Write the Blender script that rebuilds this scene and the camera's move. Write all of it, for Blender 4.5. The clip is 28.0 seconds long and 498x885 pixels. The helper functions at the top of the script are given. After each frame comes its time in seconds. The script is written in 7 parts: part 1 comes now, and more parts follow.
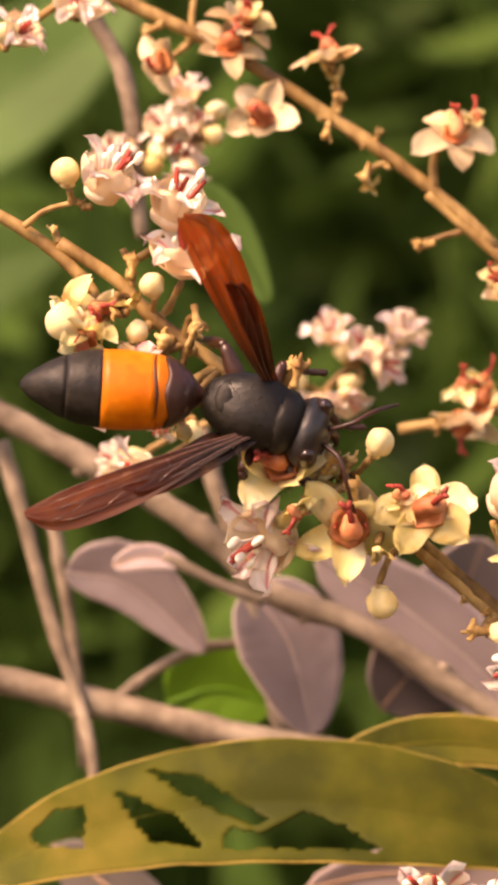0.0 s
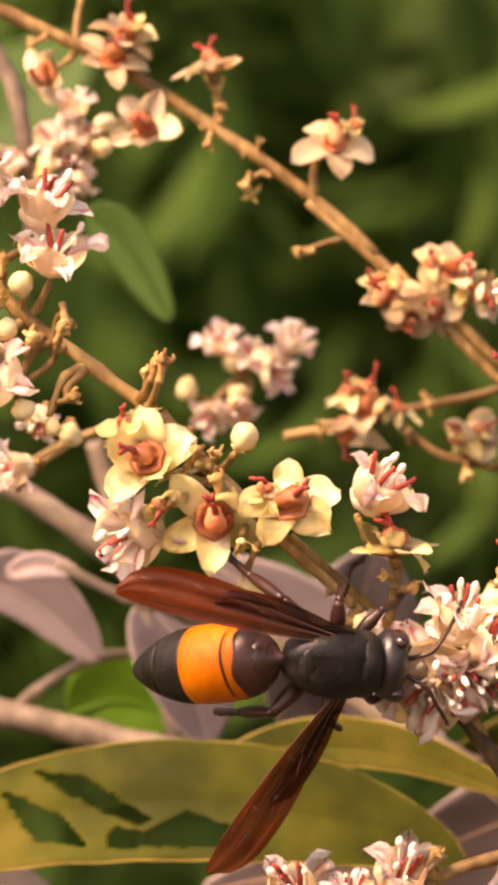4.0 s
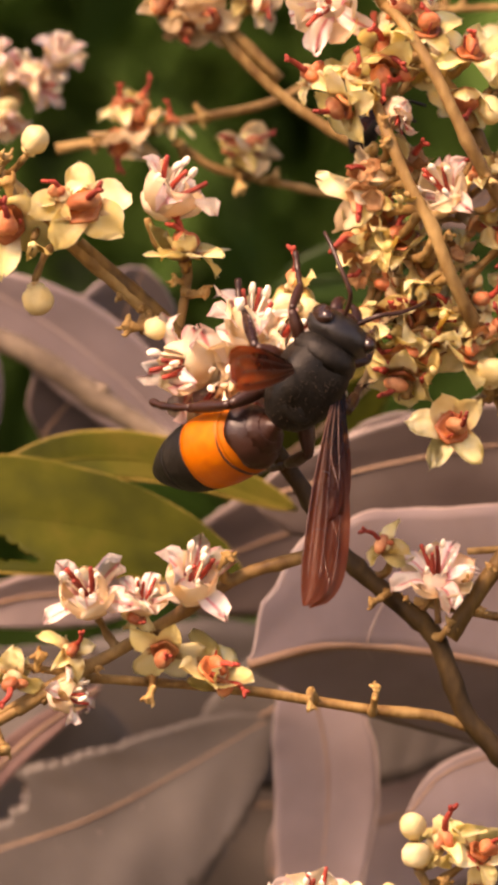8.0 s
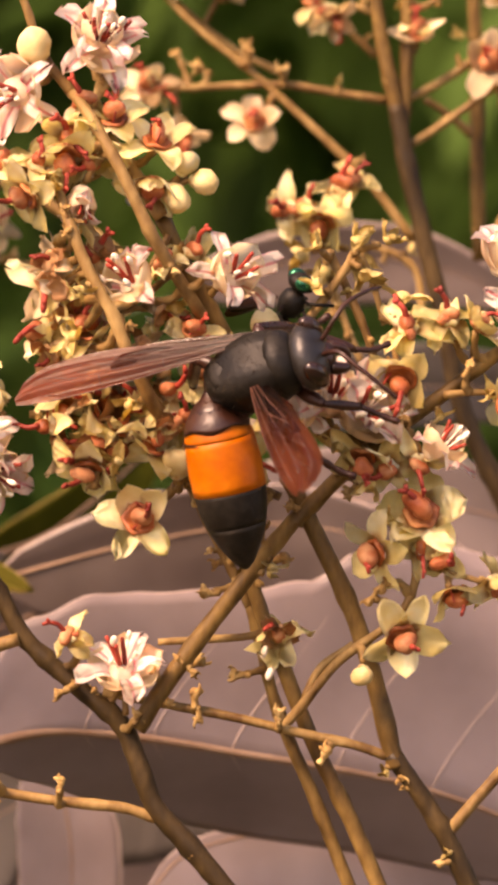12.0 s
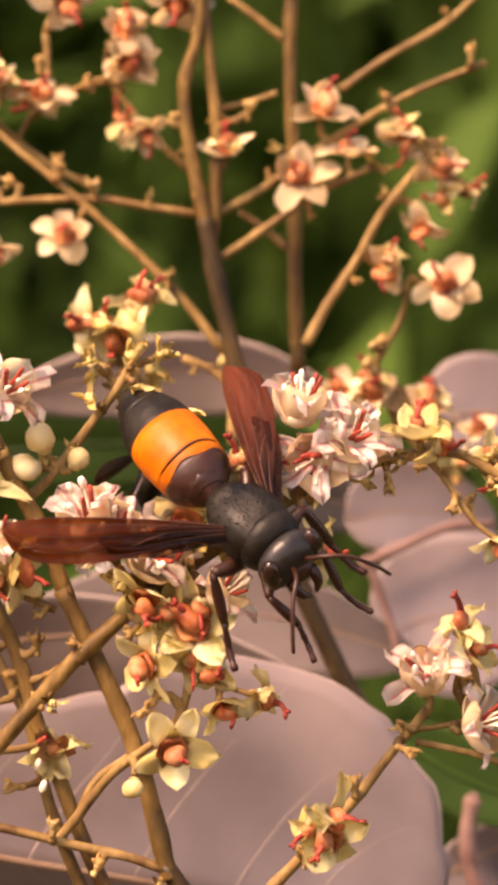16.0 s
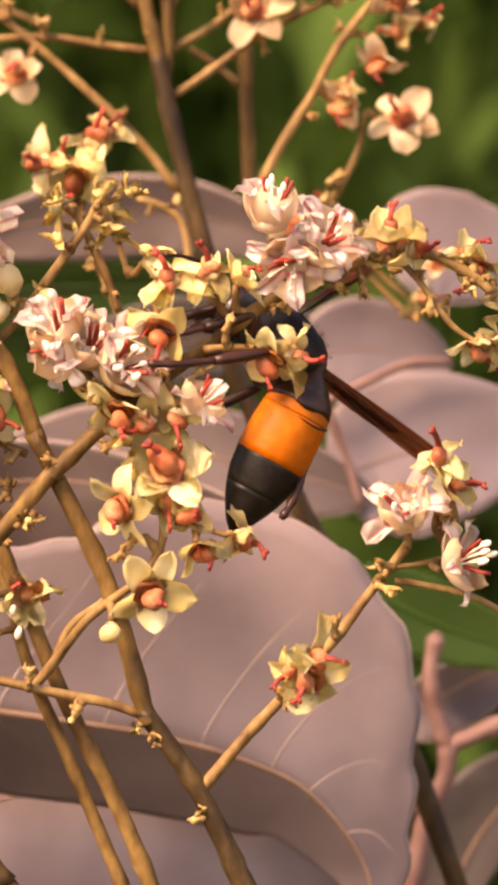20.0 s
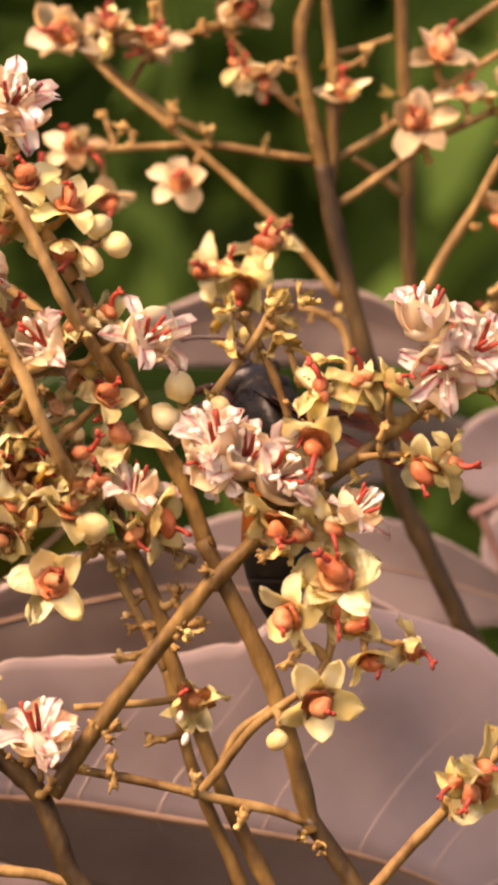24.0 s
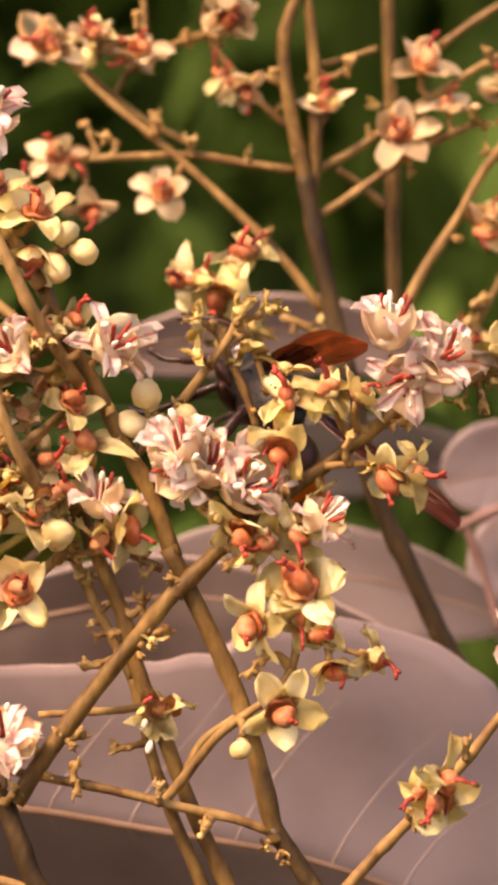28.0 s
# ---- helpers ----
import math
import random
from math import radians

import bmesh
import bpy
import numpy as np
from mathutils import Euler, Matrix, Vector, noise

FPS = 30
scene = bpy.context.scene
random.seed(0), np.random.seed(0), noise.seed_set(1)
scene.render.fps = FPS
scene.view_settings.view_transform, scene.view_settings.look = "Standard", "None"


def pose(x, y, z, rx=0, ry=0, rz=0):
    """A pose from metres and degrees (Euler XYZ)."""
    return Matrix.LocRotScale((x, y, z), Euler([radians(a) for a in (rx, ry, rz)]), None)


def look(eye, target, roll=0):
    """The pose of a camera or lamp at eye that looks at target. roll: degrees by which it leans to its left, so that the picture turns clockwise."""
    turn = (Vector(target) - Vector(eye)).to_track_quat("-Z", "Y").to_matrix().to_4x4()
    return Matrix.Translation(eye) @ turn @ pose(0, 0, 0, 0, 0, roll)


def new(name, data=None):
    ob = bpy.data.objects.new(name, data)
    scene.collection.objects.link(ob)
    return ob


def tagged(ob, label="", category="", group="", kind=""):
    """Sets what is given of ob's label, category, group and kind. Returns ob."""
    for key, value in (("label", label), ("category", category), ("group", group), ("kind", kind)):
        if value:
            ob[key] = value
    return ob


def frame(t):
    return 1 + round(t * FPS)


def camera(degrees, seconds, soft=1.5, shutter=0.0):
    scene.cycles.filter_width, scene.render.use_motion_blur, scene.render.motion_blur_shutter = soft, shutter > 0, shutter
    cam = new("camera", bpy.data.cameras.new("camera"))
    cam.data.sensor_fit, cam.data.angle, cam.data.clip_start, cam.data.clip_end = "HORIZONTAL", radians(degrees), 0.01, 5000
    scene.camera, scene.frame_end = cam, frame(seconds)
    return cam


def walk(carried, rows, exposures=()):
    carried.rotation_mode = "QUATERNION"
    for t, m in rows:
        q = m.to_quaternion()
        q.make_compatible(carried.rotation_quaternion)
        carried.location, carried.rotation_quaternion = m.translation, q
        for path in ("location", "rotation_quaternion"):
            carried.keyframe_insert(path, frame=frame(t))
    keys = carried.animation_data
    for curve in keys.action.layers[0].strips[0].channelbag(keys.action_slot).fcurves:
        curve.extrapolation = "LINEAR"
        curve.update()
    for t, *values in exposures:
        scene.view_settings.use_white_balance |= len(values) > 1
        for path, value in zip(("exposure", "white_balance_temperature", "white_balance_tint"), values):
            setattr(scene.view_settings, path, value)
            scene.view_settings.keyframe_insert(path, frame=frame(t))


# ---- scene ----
MM = 0.001


def eye(x, y, z, pan, tilt, roll):
    """The camera's pose: millimetres and milliradians."""
    at = Vector((x, y, z)) * MM
    return look(at, at + Vector((pan / 1000, 1, tilt / 1000)), math.degrees(roll / 1000))


cam = camera(6.868, 28.0, soft=4.2)
cam.data.dof.use_dof = True
cam.data.dof.focus_distance = 0.298
cam.data.dof.aperture_fstop = 90.0
walk(cam, [
    (0, eye(-0.00, -298.98, 0.00, -43.37, 19.35, 6.93)), (0.5, eye(-0.58, -299.20, -0.38, -36.57, 16.80, 5.72)),
    (1, eye(1.19, -299.12, -2.54, -33.17, 19.17, 5.88)), (1.5, eye(3.34, -299.84, -3.92, -21.72, 15.83, 3.33)),
    (2, eye(2.00, -300.52, -3.88, -13.74, 15.03, 1.14)), (2.5, eye(3.19, -301.13, -7.22, -15.39, 25.42, 1.72)),
    (4.5, eye(13.34, -303.21, -7.16, -56.53, 41.97, 3.84)), (5, eye(8.06, -301.53, -14.24, -43.58, 4.54, -1.45)),
    (5.5, eye(5.69, -300.90, -12.89, -12.81, -25.45, -5.33)), (6, eye(6.42, -300.64, -10.52, 13.12, -31.83, -4.13)),
    (6.5, eye(2.77, -301.27, -10.84, 31.68, -29.87, -3.43)), (7, eye(2.97, -301.63, -10.34, 31.42, -23.81, -2.63)),
    (7.5, eye(1.34, -302.36, -12.43, 36.76, -12.46, 2.75)), (8, eye(1.52, -301.84, -12.41, 34.93, -11.95, 2.47)),
    (8.5, eye(3.49, -301.48, -12.00, 31.47, -11.97, 3.60)), (9, eye(5.66, -301.38, -10.10, 26.11, -15.87, 2.55)),
    (9.5, eye(5.51, -301.55, -9.65, 25.53, -11.70, 3.54)), (10, eye(12.16, -301.24, -10.37, 11.65, -5.08, 7.90)),
    (10.5, eye(18.54, -301.04, -9.75, -1.08, -5.56, 8.82)), (11, eye(25.47, -300.97, -8.54, 1.18, -8.06, 6.95)),
    (11.5, eye(33.82, -300.85, -6.36, 1.56, -11.79, 4.06)), (13.5, eye(27.49, -298.18, -7.19, 25.92, 4.64, 5.66)),
    (14, eye(35.31, -297.13, -6.84, 10.18, 5.57, 5.81)), (14.5, eye(40.15, -298.91, -6.85, 1.91, 5.13, 5.02)),
    (15, eye(51.44, -300.68, -4.30, -10.23, 2.38, 6.09)), (15.5, eye(51.78, -302.30, -6.14, -5.60, 12.59, 3.75)),
    (16, eye(54.36, -302.61, -5.14, -10.29, 13.47, 3.21)), (16.5, eye(50.36, -300.87, -3.89, -3.25, 10.54, 1.04)),
    (17, eye(51.48, -300.36, -4.51, -4.54, 11.90, 0.72)), (17.5, eye(50.28, -299.79, -4.65, 1.77, 7.47, -4.40)),
    (18, eye(52.85, -298.67, -4.39, 4.02, -7.21, -9.20)), (18.5, eye(53.56, -297.83, -5.27, 9.82, -20.13, -11.34)),
    (19, eye(49.92, -297.86, -6.08, 17.36, -22.30, -13.63)), (19.5, eye(48.01, -297.90, -6.19, 20.56, -22.04, -15.24)),
    (20, eye(46.27, -298.06, -6.20, 22.91, -21.97, -15.37)), (20.5, eye(46.56, -297.58, -5.71, 20.84, -22.09, -15.69)),
    (22.5, eye(44.09, -298.94, -4.86, 12.27, -7.96, -9.70)), (23, eye(42.08, -299.37, -5.39, 8.97, -6.02, -6.14)),
    (23.5, eye(42.51, -298.71, -4.82, 2.53, -2.99, -3.54)), (24, eye(40.47, -299.02, -5.49, 1.58, 2.27, -1.98)),
    (24.5, eye(43.83, -298.34, -4.58, -10.40, 6.35, -2.22)), (25, eye(41.45, -298.23, -5.14, -5.41, 11.62, 0.47)),
    (25.5, eye(41.64, -298.87, -5.39, -5.12, 13.63, 1.62)), (26, eye(43.92, -298.47, -4.57, -10.87, 13.34, 2.21)),
    (26.5, eye(45.54, -298.95, -6.03, -13.18, 17.87, 4.20)), (27, eye(49.02, -298.78, -5.86, -18.44, 17.78, 4.26)),
    (27.5, eye(46.21, -299.09, -6.35, -13.41, 14.84, 4.90)), (28, eye(48.55, -298.54, -6.78, -17.33, 8.59, 5.24))],
    exposures=[(0, 1.21), (5, 1.21), (7, 0.93), (10, 0.93), (11, 1.0), (13.5, 0.93), (16, 1.07), (20, 1.11), (23, 0.98), (28, 0.94)])

# ---- light ----
world = bpy.data.worlds.new("sky")
scene.world = world
world.use_nodes = True
wn = world.node_tree.nodes
sky = wn.new("ShaderNodeTexSky")
sky.sky_type, sky.sun_disc = "NISHITA", False
sky.sun_elevation, sky.sun_rotation = radians(47), radians(225)
wn["Background"].inputs["Strength"].default_value = 0.15
world.node_tree.links.new(sky.outputs[0], wn["Background"].inputs["Color"])
sun_data = bpy.data.lights.new("sun", "SUN")
sun_data.energy, sun_data.angle, sun_data.color = 3.7, radians(24), (1.0, 0.9, 0.76)
sun = new("sun", sun_data)
sun.matrix_world = look((-1.5, -1.5, 2.3), (0, 0, 0))
scene.view_settings.use_white_balance = True
scene.view_settings.white_balance_temperature = 10000
scene.view_settings.white_balance_tint = 41


# ---- materials ----
def material(name, tones, rough=0.6, scale=900.0, bump=0.25, gloss=0.4, through_light=0.0, spread=0.12, metal=0.0, stretch=(1, 1, 1), stripe=None, fade=None, rim=None):
    """tones: two or three colours that a fine and a coarse noise mix; through_light: share of light that passes the thin sheet."""
    m = bpy.data.materials.new(name)
    m.use_nodes = True
    t = m.node_tree
    n, link = t.nodes, t.links.new
    p = n["Principled BSDF"]
    co = n.new("ShaderNodeTexCoord")
    info = n.new("ShaderNodeObjectInfo")
    mapping = n.new("ShaderNodeMapping")
    mapping.inputs["Scale"].default_value = stretch
    link(co.outputs["Object"], mapping.inputs["Vector"])
    fine, coarse = n.new("ShaderNodeTexNoise"), n.new("ShaderNodeTexNoise")
    for tex, s, d in ((fine, scale, 4), (coarse, scale * 0.22, 2)):
        tex.noise_dimensions = "4D"
        tex.inputs["Scale"].default_value, tex.inputs["Detail"].default_value = s, d
        link(mapping.outputs["Vector"], tex.inputs["Vector"])
        link(info.outputs["Random"], tex.inputs["W"])
    add = n.new("ShaderNodeMath")
    add.operation = "MULTIPLY_ADD"
    link(fine.outputs["Fac"], add.inputs[0])
    add.inputs[1].default_value = 0.55
    link(coarse.outputs["Fac"], add.inputs[2])
    ramp = n.new("ShaderNodeValToRGB")
    link(add.outputs[0], ramp.inputs["Fac"])
    stops = ramp.color_ramp.elements
    stops[0].position, stops[1].position = 0.55, 1.0
    stops[0].color, stops[1].color = (*tones[0], 1), (*tones[-1], 1)
    if len(tones) > 2:
        stops.new(0.78).color = (*tones[1], 1)
    hsv = n.new("ShaderNodeHueSaturation")
    vary = n.new("ShaderNodeMapRange")
    vary.inputs["To Min"].default_value, vary.inputs["To Max"].default_value = 1 - spread, 1 + spread
    link(info.outputs["Random"], vary.inputs["Value"])
    link(vary.outputs["Result"], hsv.inputs["Value"])
    link(ramp.outputs["Color"], hsv.inputs["Color"])
    colour = hsv.outputs["Color"]
    for axis, rule in (("Y", rim), ("Y", stripe), ("X", fade)):
        if rule:
            tone, near, far = rule
            xyz, band = n.new("ShaderNodeSeparateXYZ"), n.new("ShaderNodeMapRange")
            link(co.outputs["Object"], xyz.inputs[0])
            size = n.new("ShaderNodeMath")
            size.operation = "ABSOLUTE"
            link(xyz.outputs[axis], size.inputs[0])
            wave = n.new("ShaderNodeMath")
            wave.operation = "MULTIPLY_ADD"
            link(fine.outputs["Fac"], wave.inputs[0])
            wave.inputs[1].default_value = (far - near) * 0.8
            link(size.outputs[0], wave.inputs[2])
            band.inputs["From Min"].default_value, band.inputs["From Max"].default_value = near, far
            band.inputs["To Min"].default_value, band.inputs["To Max"].default_value = 1, 0
            link(wave.outputs[0], band.inputs["Value"])
            mixed = n.new("ShaderNodeMix")
            mixed.data_type = "RGBA"
            link(band.outputs["Result"], mixed.inputs[0])
            link(colour, mixed.inputs[6])
            mixed.inputs[7].default_value = (*tone, 1)
            colour = mixed.outputs[2]
    link(colour, p.inputs["Base Color"])
    sheen = n.new("ShaderNodeMapRange")
    sheen.inputs["From Min"].default_value, sheen.inputs["From Max"].default_value = 0.3, 0.7
    sheen.inputs["To Min"].default_value, sheen.inputs["To Max"].default_value = max(0.1, rough - 0.14), min(1.0, rough + 0.14)
    link(coarse.outputs["Fac"], sheen.inputs["Value"])
    link(sheen.outputs["Result"], p.inputs["Roughness"])
    p.inputs["Specular IOR Level"].default_value = gloss
    p.inputs["Metallic"].default_value = metal
    b = n.new("ShaderNodeBump")
    b.inputs["Strength"].default_value, b.inputs["Distance"].default_value = bump, 0.0002
    link(fine.outputs["Fac"], b.inputs["Height"])
    link(b.outputs["Normal"], p.inputs["Normal"])
    if through_light:
        tr = n.new("ShaderNodeBsdfTranslucent")
        link(colour, tr.inputs["Color"])
        mix = n.new("ShaderNodeMixShader")
        mix.inputs["Fac"].default_value = through_light
        link(p.outputs[0], mix.inputs[1])
        link(tr.outputs[0], mix.inputs[2])
        link(mix.outputs[0], n["Material Output"].inputs["Surface"])
    return m


BARK = material("ochre_bark", [(0.12, 0.060, 0.019), (0.25, 0.150, 0.052), (0.40, 0.265, 0.105)], 0.6, 1500, 0.6, 0.3, stretch=(1, 1, 0.5))
MID_BARK = material("brown_bark", [(0.054, 0.028, 0.007), (0.145, 0.082, 0.022), (0.27, 0.165, 0.050)], 0.6, 1400, 0.6, 0.3, stretch=(1, 1, 0.5))
LIGHT_GREEN = material("sunlit_leaf", [(0.032, 0.080, 0.014), (0.058, 0.138, 0.027), (0.088, 0.185, 0.042)], 0.6, 60, 0.2, 0.2, 0.35)
# brighter copy of the leaf green, offsetting the shade its leaf stands in
BRIGHTENED_LEAF = material("brightened_green_leaf", [(0.05, 0.15, 0.008), (0.085, 0.24, 0.014), (0.13, 0.31, 0.025)], 0.55, 60, 0.2, 0.25, 0.4)
OLIVE_EDGE = material("olive_rim", [(0.24, 0.17, 0.03), (0.38, 0.27, 0.06)], 0.6, 500, 0.3, 0.3)
DARK_BARK = material("dark_bark", [(0.017, 0.0095, 0.003), (0.046, 0.027, 0.008), (0.105, 0.064, 0.022)], 0.6, 1300, 0.6, 0.3, stretch=(1, 1, 0.5))
GREY_BARK = material("grey_bark", [(0.09, 0.066, 0.045), (0.205, 0.156, 0.108), (0.37, 0.295, 0.212)], 0.6, 700, 0.7, 0.3)
DRY = material("dry_calyx", [(0.14, 0.065, 0.022), (0.38, 0.235, 0.085), (0.60, 0.44, 0.20)], 0.75, 1800, 0.8, 0.2, spread=0.3)
SEPAL = material("yellow_sepal", [(0.80, 0.69, 0.30), (0.91, 0.835, 0.48), (0.97, 0.94, 0.72)], 0.45, 1100, 0.35, 0.4, 0.40, spread=0.08, fade=((0.52, 0.27, 0.09), 0.0002, 0.0010))
PALE_TAN = material("pale_tan_sepal", [(0.66, 0.48, 0.27), (0.82, 0.68, 0.45), (0.92, 0.83, 0.64)], 0.6, 700, 0.4, 0.25, 0.2, spread=0.2)
HUSK = material("pale_husk", [(0.38, 0.25, 0.07), (0.62, 0.48, 0.18), (0.78, 0.66, 0.34)], 0.65, 1500, 0.6, 0.25, spread=0.2)
WING_VEIN = material("wing_vein", [(0.07, 0.022, 0.012), (0.16, 0.06, 0.035)], 0.35, 900, 0.2, 0.7)
CREAM = material("cream_bud", [(0.60, 0.44, 0.16), (0.80, 0.67, 0.34), (0.88, 0.79, 0.50)], 0.5, 700, 0.4, 0.35, 0.12, spread=0.15)
PINK = material("pink_petal", [(0.98, 0.84, 0.80), (0.985, 0.93, 0.87), (0.99, 0.965, 0.91)], 0.45, 1400, 0.3, 0.35, 0.55, spread=0.04, stripe=((0.86, 0.26, 0.30), 0.00003, 0.00020), fade=((0.78, 0.17, 0.24), 0.0001, 0.0005), rim=((0.90, 0.42, 0.50), 0.00074, 0.00046))
CUP = material("cream_sepal", [(0.94, 0.74, 0.54), (0.96, 0.85, 0.64), (0.98, 0.92, 0.74)], 0.45, 600, 0.3, 0.35, 0.42, spread=0.05)
WHITE = material("white_anther", [(0.92, 0.82, 0.62), (0.98, 0.93, 0.78)], 0.5, 2500, 0.3, 0.3)
RED = material("red_ovary", [(0.28, 0.06, 0.022), (0.48, 0.15, 0.062), (0.62, 0.31, 0.15)], 0.55, 1500, 0.8, 0.35, spread=0.3)
STYLE = material("crimson_style", [(0.22, 0.025, 0.015), (0.46, 0.07, 0.045)], 0.55, 2000, 0.4, 0.35, spread=0.3)
DISK = material("rust_disk", [(0.20, 0.045, 0.014), (0.42, 0.13, 0.045), (0.60, 0.28, 0.11)], 0.5, 2000, 0.7, 0.4, spread=0.2)
RUST = material("rust_petal", [(0.36, 0.15, 0.06), (0.56, 0.30, 0.14), (0.72, 0.47, 0.25)], 0.6, 1200, 0.6, 0.3, 0.25, spread=0.2)
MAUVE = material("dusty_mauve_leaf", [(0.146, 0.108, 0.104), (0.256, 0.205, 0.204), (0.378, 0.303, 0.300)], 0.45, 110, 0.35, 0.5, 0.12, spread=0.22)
MAUVE_VEIN = material("pale_vein", [(0.34, 0.26, 0.23), (0.50, 0.40, 0.35)], 0.5, 600, 0.2, 0.35)
OLIVE = material("olive_leaf", [(0.036, 0.044, 0.004), (0.078, 0.084, 0.008), (0.150, 0.122, 0.020)], 0.65, 320, 0.4, 0.12, 0.25)
VEIN = material("tan_vein", [(0.27, 0.16, 0.10), (0.42, 0.28, 0.19)], 0.6, 900, 0.3, 0.3)
PETIOLE = material("rosy_petiole", [(0.18, 0.095, 0.078), (0.34, 0.21, 0.175)], 0.6, 300, 0.4, 0.3)
GREEN = material("green_leaf", [(0.012, 0.035, 0.006), (0.03, 0.085, 0.012), (0.06, 0.15, 0.025)], 0.45, 30, 0.2, 0.4, 0.25, spread=0.5)
# mauve leaf colour darkened and browned for the shade low in the shrub
SHADED_BROWN_LEAF = material("shaded_brown_mauve_leaf", [(0.054, 0.045, 0.038), (0.100, 0.086, 0.074), (0.160, 0.138, 0.121)], 0.5, 110, 0.35, 0.45, 0.12, spread=0.2)
# mauve darkened about halfway: the shade behind the stems put into the colour
SHADED_TAUPE_LEAF = material("shaded_taupe_leaf", [(0.075, 0.055, 0.048), (0.138, 0.108, 0.098), (0.22, 0.172, 0.158)], 0.42, 110, 0.35, 0.5, 0.12, spread=0.2)
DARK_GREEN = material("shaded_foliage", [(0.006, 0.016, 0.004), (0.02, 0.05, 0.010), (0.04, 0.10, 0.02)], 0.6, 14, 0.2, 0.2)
SOIL = material("soil", [(0.04, 0.028, 0.015), (0.09, 0.065, 0.035)], 0.9, 8, 0.6, 0.1)
TRUNK = material("trunk_bark", [(0.07, 0.05, 0.035), (0.17, 0.12, 0.085)], 0.9, 120, 0.8, 0.1)
BLACK = material("black_chitin", [(0.0042, 0.0034, 0.0022), (0.0085, 0.0068, 0.0045), (0.018, 0.0145, 0.010)], 0.52, 2200, 0.3, 0.26)
HEAD = material("grey_black_head", [(0.008, 0.007, 0.0062), (0.018, 0.0155, 0.0135)], 0.4, 1800, 0.25, 0.55)
BROWN = material("brown_chitin", [(0.02, 0.006, 0.003), (0.05, 0.014, 0.006)], 0.4, 1500, 0.3, 0.5)
ORANGE = material("orange_band", [(0.40, 0.082, 0.003), (0.50, 0.118, 0.004), (0.58, 0.165, 0.008)], 0.5, 1200, 0.3, 0.28)
HAIR = material("brown_hair", [(0.018, 0.011, 0.006), (0.05, 0.032, 0.018)], 0.7, 900, 0.1, 0.2)
EYE = material("hornet_eye", [(0.015, 0.008, 0.006), (0.035, 0.015, 0.01)], 0.2, 2500, 0.1, 0.6)
GREEN_EYE = material("metallic_green", [(0.0, 0.06, 0.035), (0.01, 0.26, 0.14)], 0.2, 1500, 0.2, 0.8, metal=0.8)
EGG = material("pale_egg", [(0.85, 0.72, 0.5), (0.95, 0.86, 0.7)], 0.4, 1500, 0.1, 0.5)


def wing_material():
    """Smoky brown and glossy on top, letting rusty light through, nearly black towards the root."""
    m = material("amber_wing", [(0.068, 0.021, 0.009), (0.115, 0.040, 0.018), (0.175, 0.070, 0.038)], 0.28, 500, 0.3, 0.65, 0.42, stretch=(0.2, 2.5, 1), fade=((0.010, 0.005, 0.004), 0.0060, 0.0150))
    n, link = m.node_tree.nodes, m.node_tree.links.new
    through_tone = n.new("ShaderNodeMix")
    through_tone.data_type, through_tone.blend_type = "RGBA", "MULTIPLY"
    through_tone.inputs[0].default_value = 1.0
    link(n["Principled BSDF"].inputs["Base Color"].links[0].from_socket, through_tone.inputs[6])
    through_tone.inputs[7].default_value = (5.6, 2.7, 0.8, 1)
    link(through_tone.outputs[2], n["Translucent BSDF"].inputs["Color"])
    out = n["Material Output"]
    shader = out.inputs["Surface"].links[0].from_socket
    clear = n.new("ShaderNodeBsdfTransparent")
    clear.inputs["Color"].default_value = (0.85, 0.42, 0.2, 1)
    mix = n.new("ShaderNodeMixShader")
    mix.inputs["Fac"].default_value = 0.14
    link(shader, mix.inputs[1])
    link(clear.outputs[0], mix.inputs[2])
    link(mix.outputs[0], out.inputs["Surface"])
    return m


WING = wing_material()


# ---- builders ----
def mesh_of(bm, mat, name="piece", smooth=True):
    bmesh.ops.recalc_face_normals(bm, faces=bm.faces)
    me = bpy.data.meshes.new(name)
    bm.to_mesh(me)
    bm.free()
    me.materials.append(mat)
    if smooth:
        me.polygons.foreach_set("use_smooth", [True] * len(me.polygons))
    return me


def part(name, bm, mat, parent, label="", m=None):
    """One mesh under a thing or a part; bm may be a mesh that several parts share."""
    me = bm if isinstance(bm, bpy.types.Mesh) else mesh_of(bm, mat, name)
    ob = new(name, me)
    ob.parent = parent
    if m is not None:
        ob.matrix_basis = m
    if label:
        tagged(ob, label)
    return ob


def thing(name, label, category, at=(0, 0, 0), group="", kind=""):
    ob = new(name)
    ob.empty_display_size = 0.005
    ob.matrix_basis = Matrix.Translation(Vector(at) * MM)
    return tagged(ob, label, category, group, kind)


def smooth_line(points, step=4):
    """Points on a Catmull-Rom line through the given ones."""
    p = [Vector(q) for q in points]
    p = [2 * p[0] - p[1]] + p + [2 * p[-1] - p[-2]]
    made = []
    for i in range(1, len(p) - 2):
        a, b, c, d = p[i - 1:i + 3]
        for k in range(step):
            t = k / step
            made.append(0.5 * (2 * b + (c - a) * t + (2 * a - 5 * b + 4 * c - d) * t * t + (3 * b - a - 3 * c + d) * t ** 3))
    made.append(p[-2])
    return made


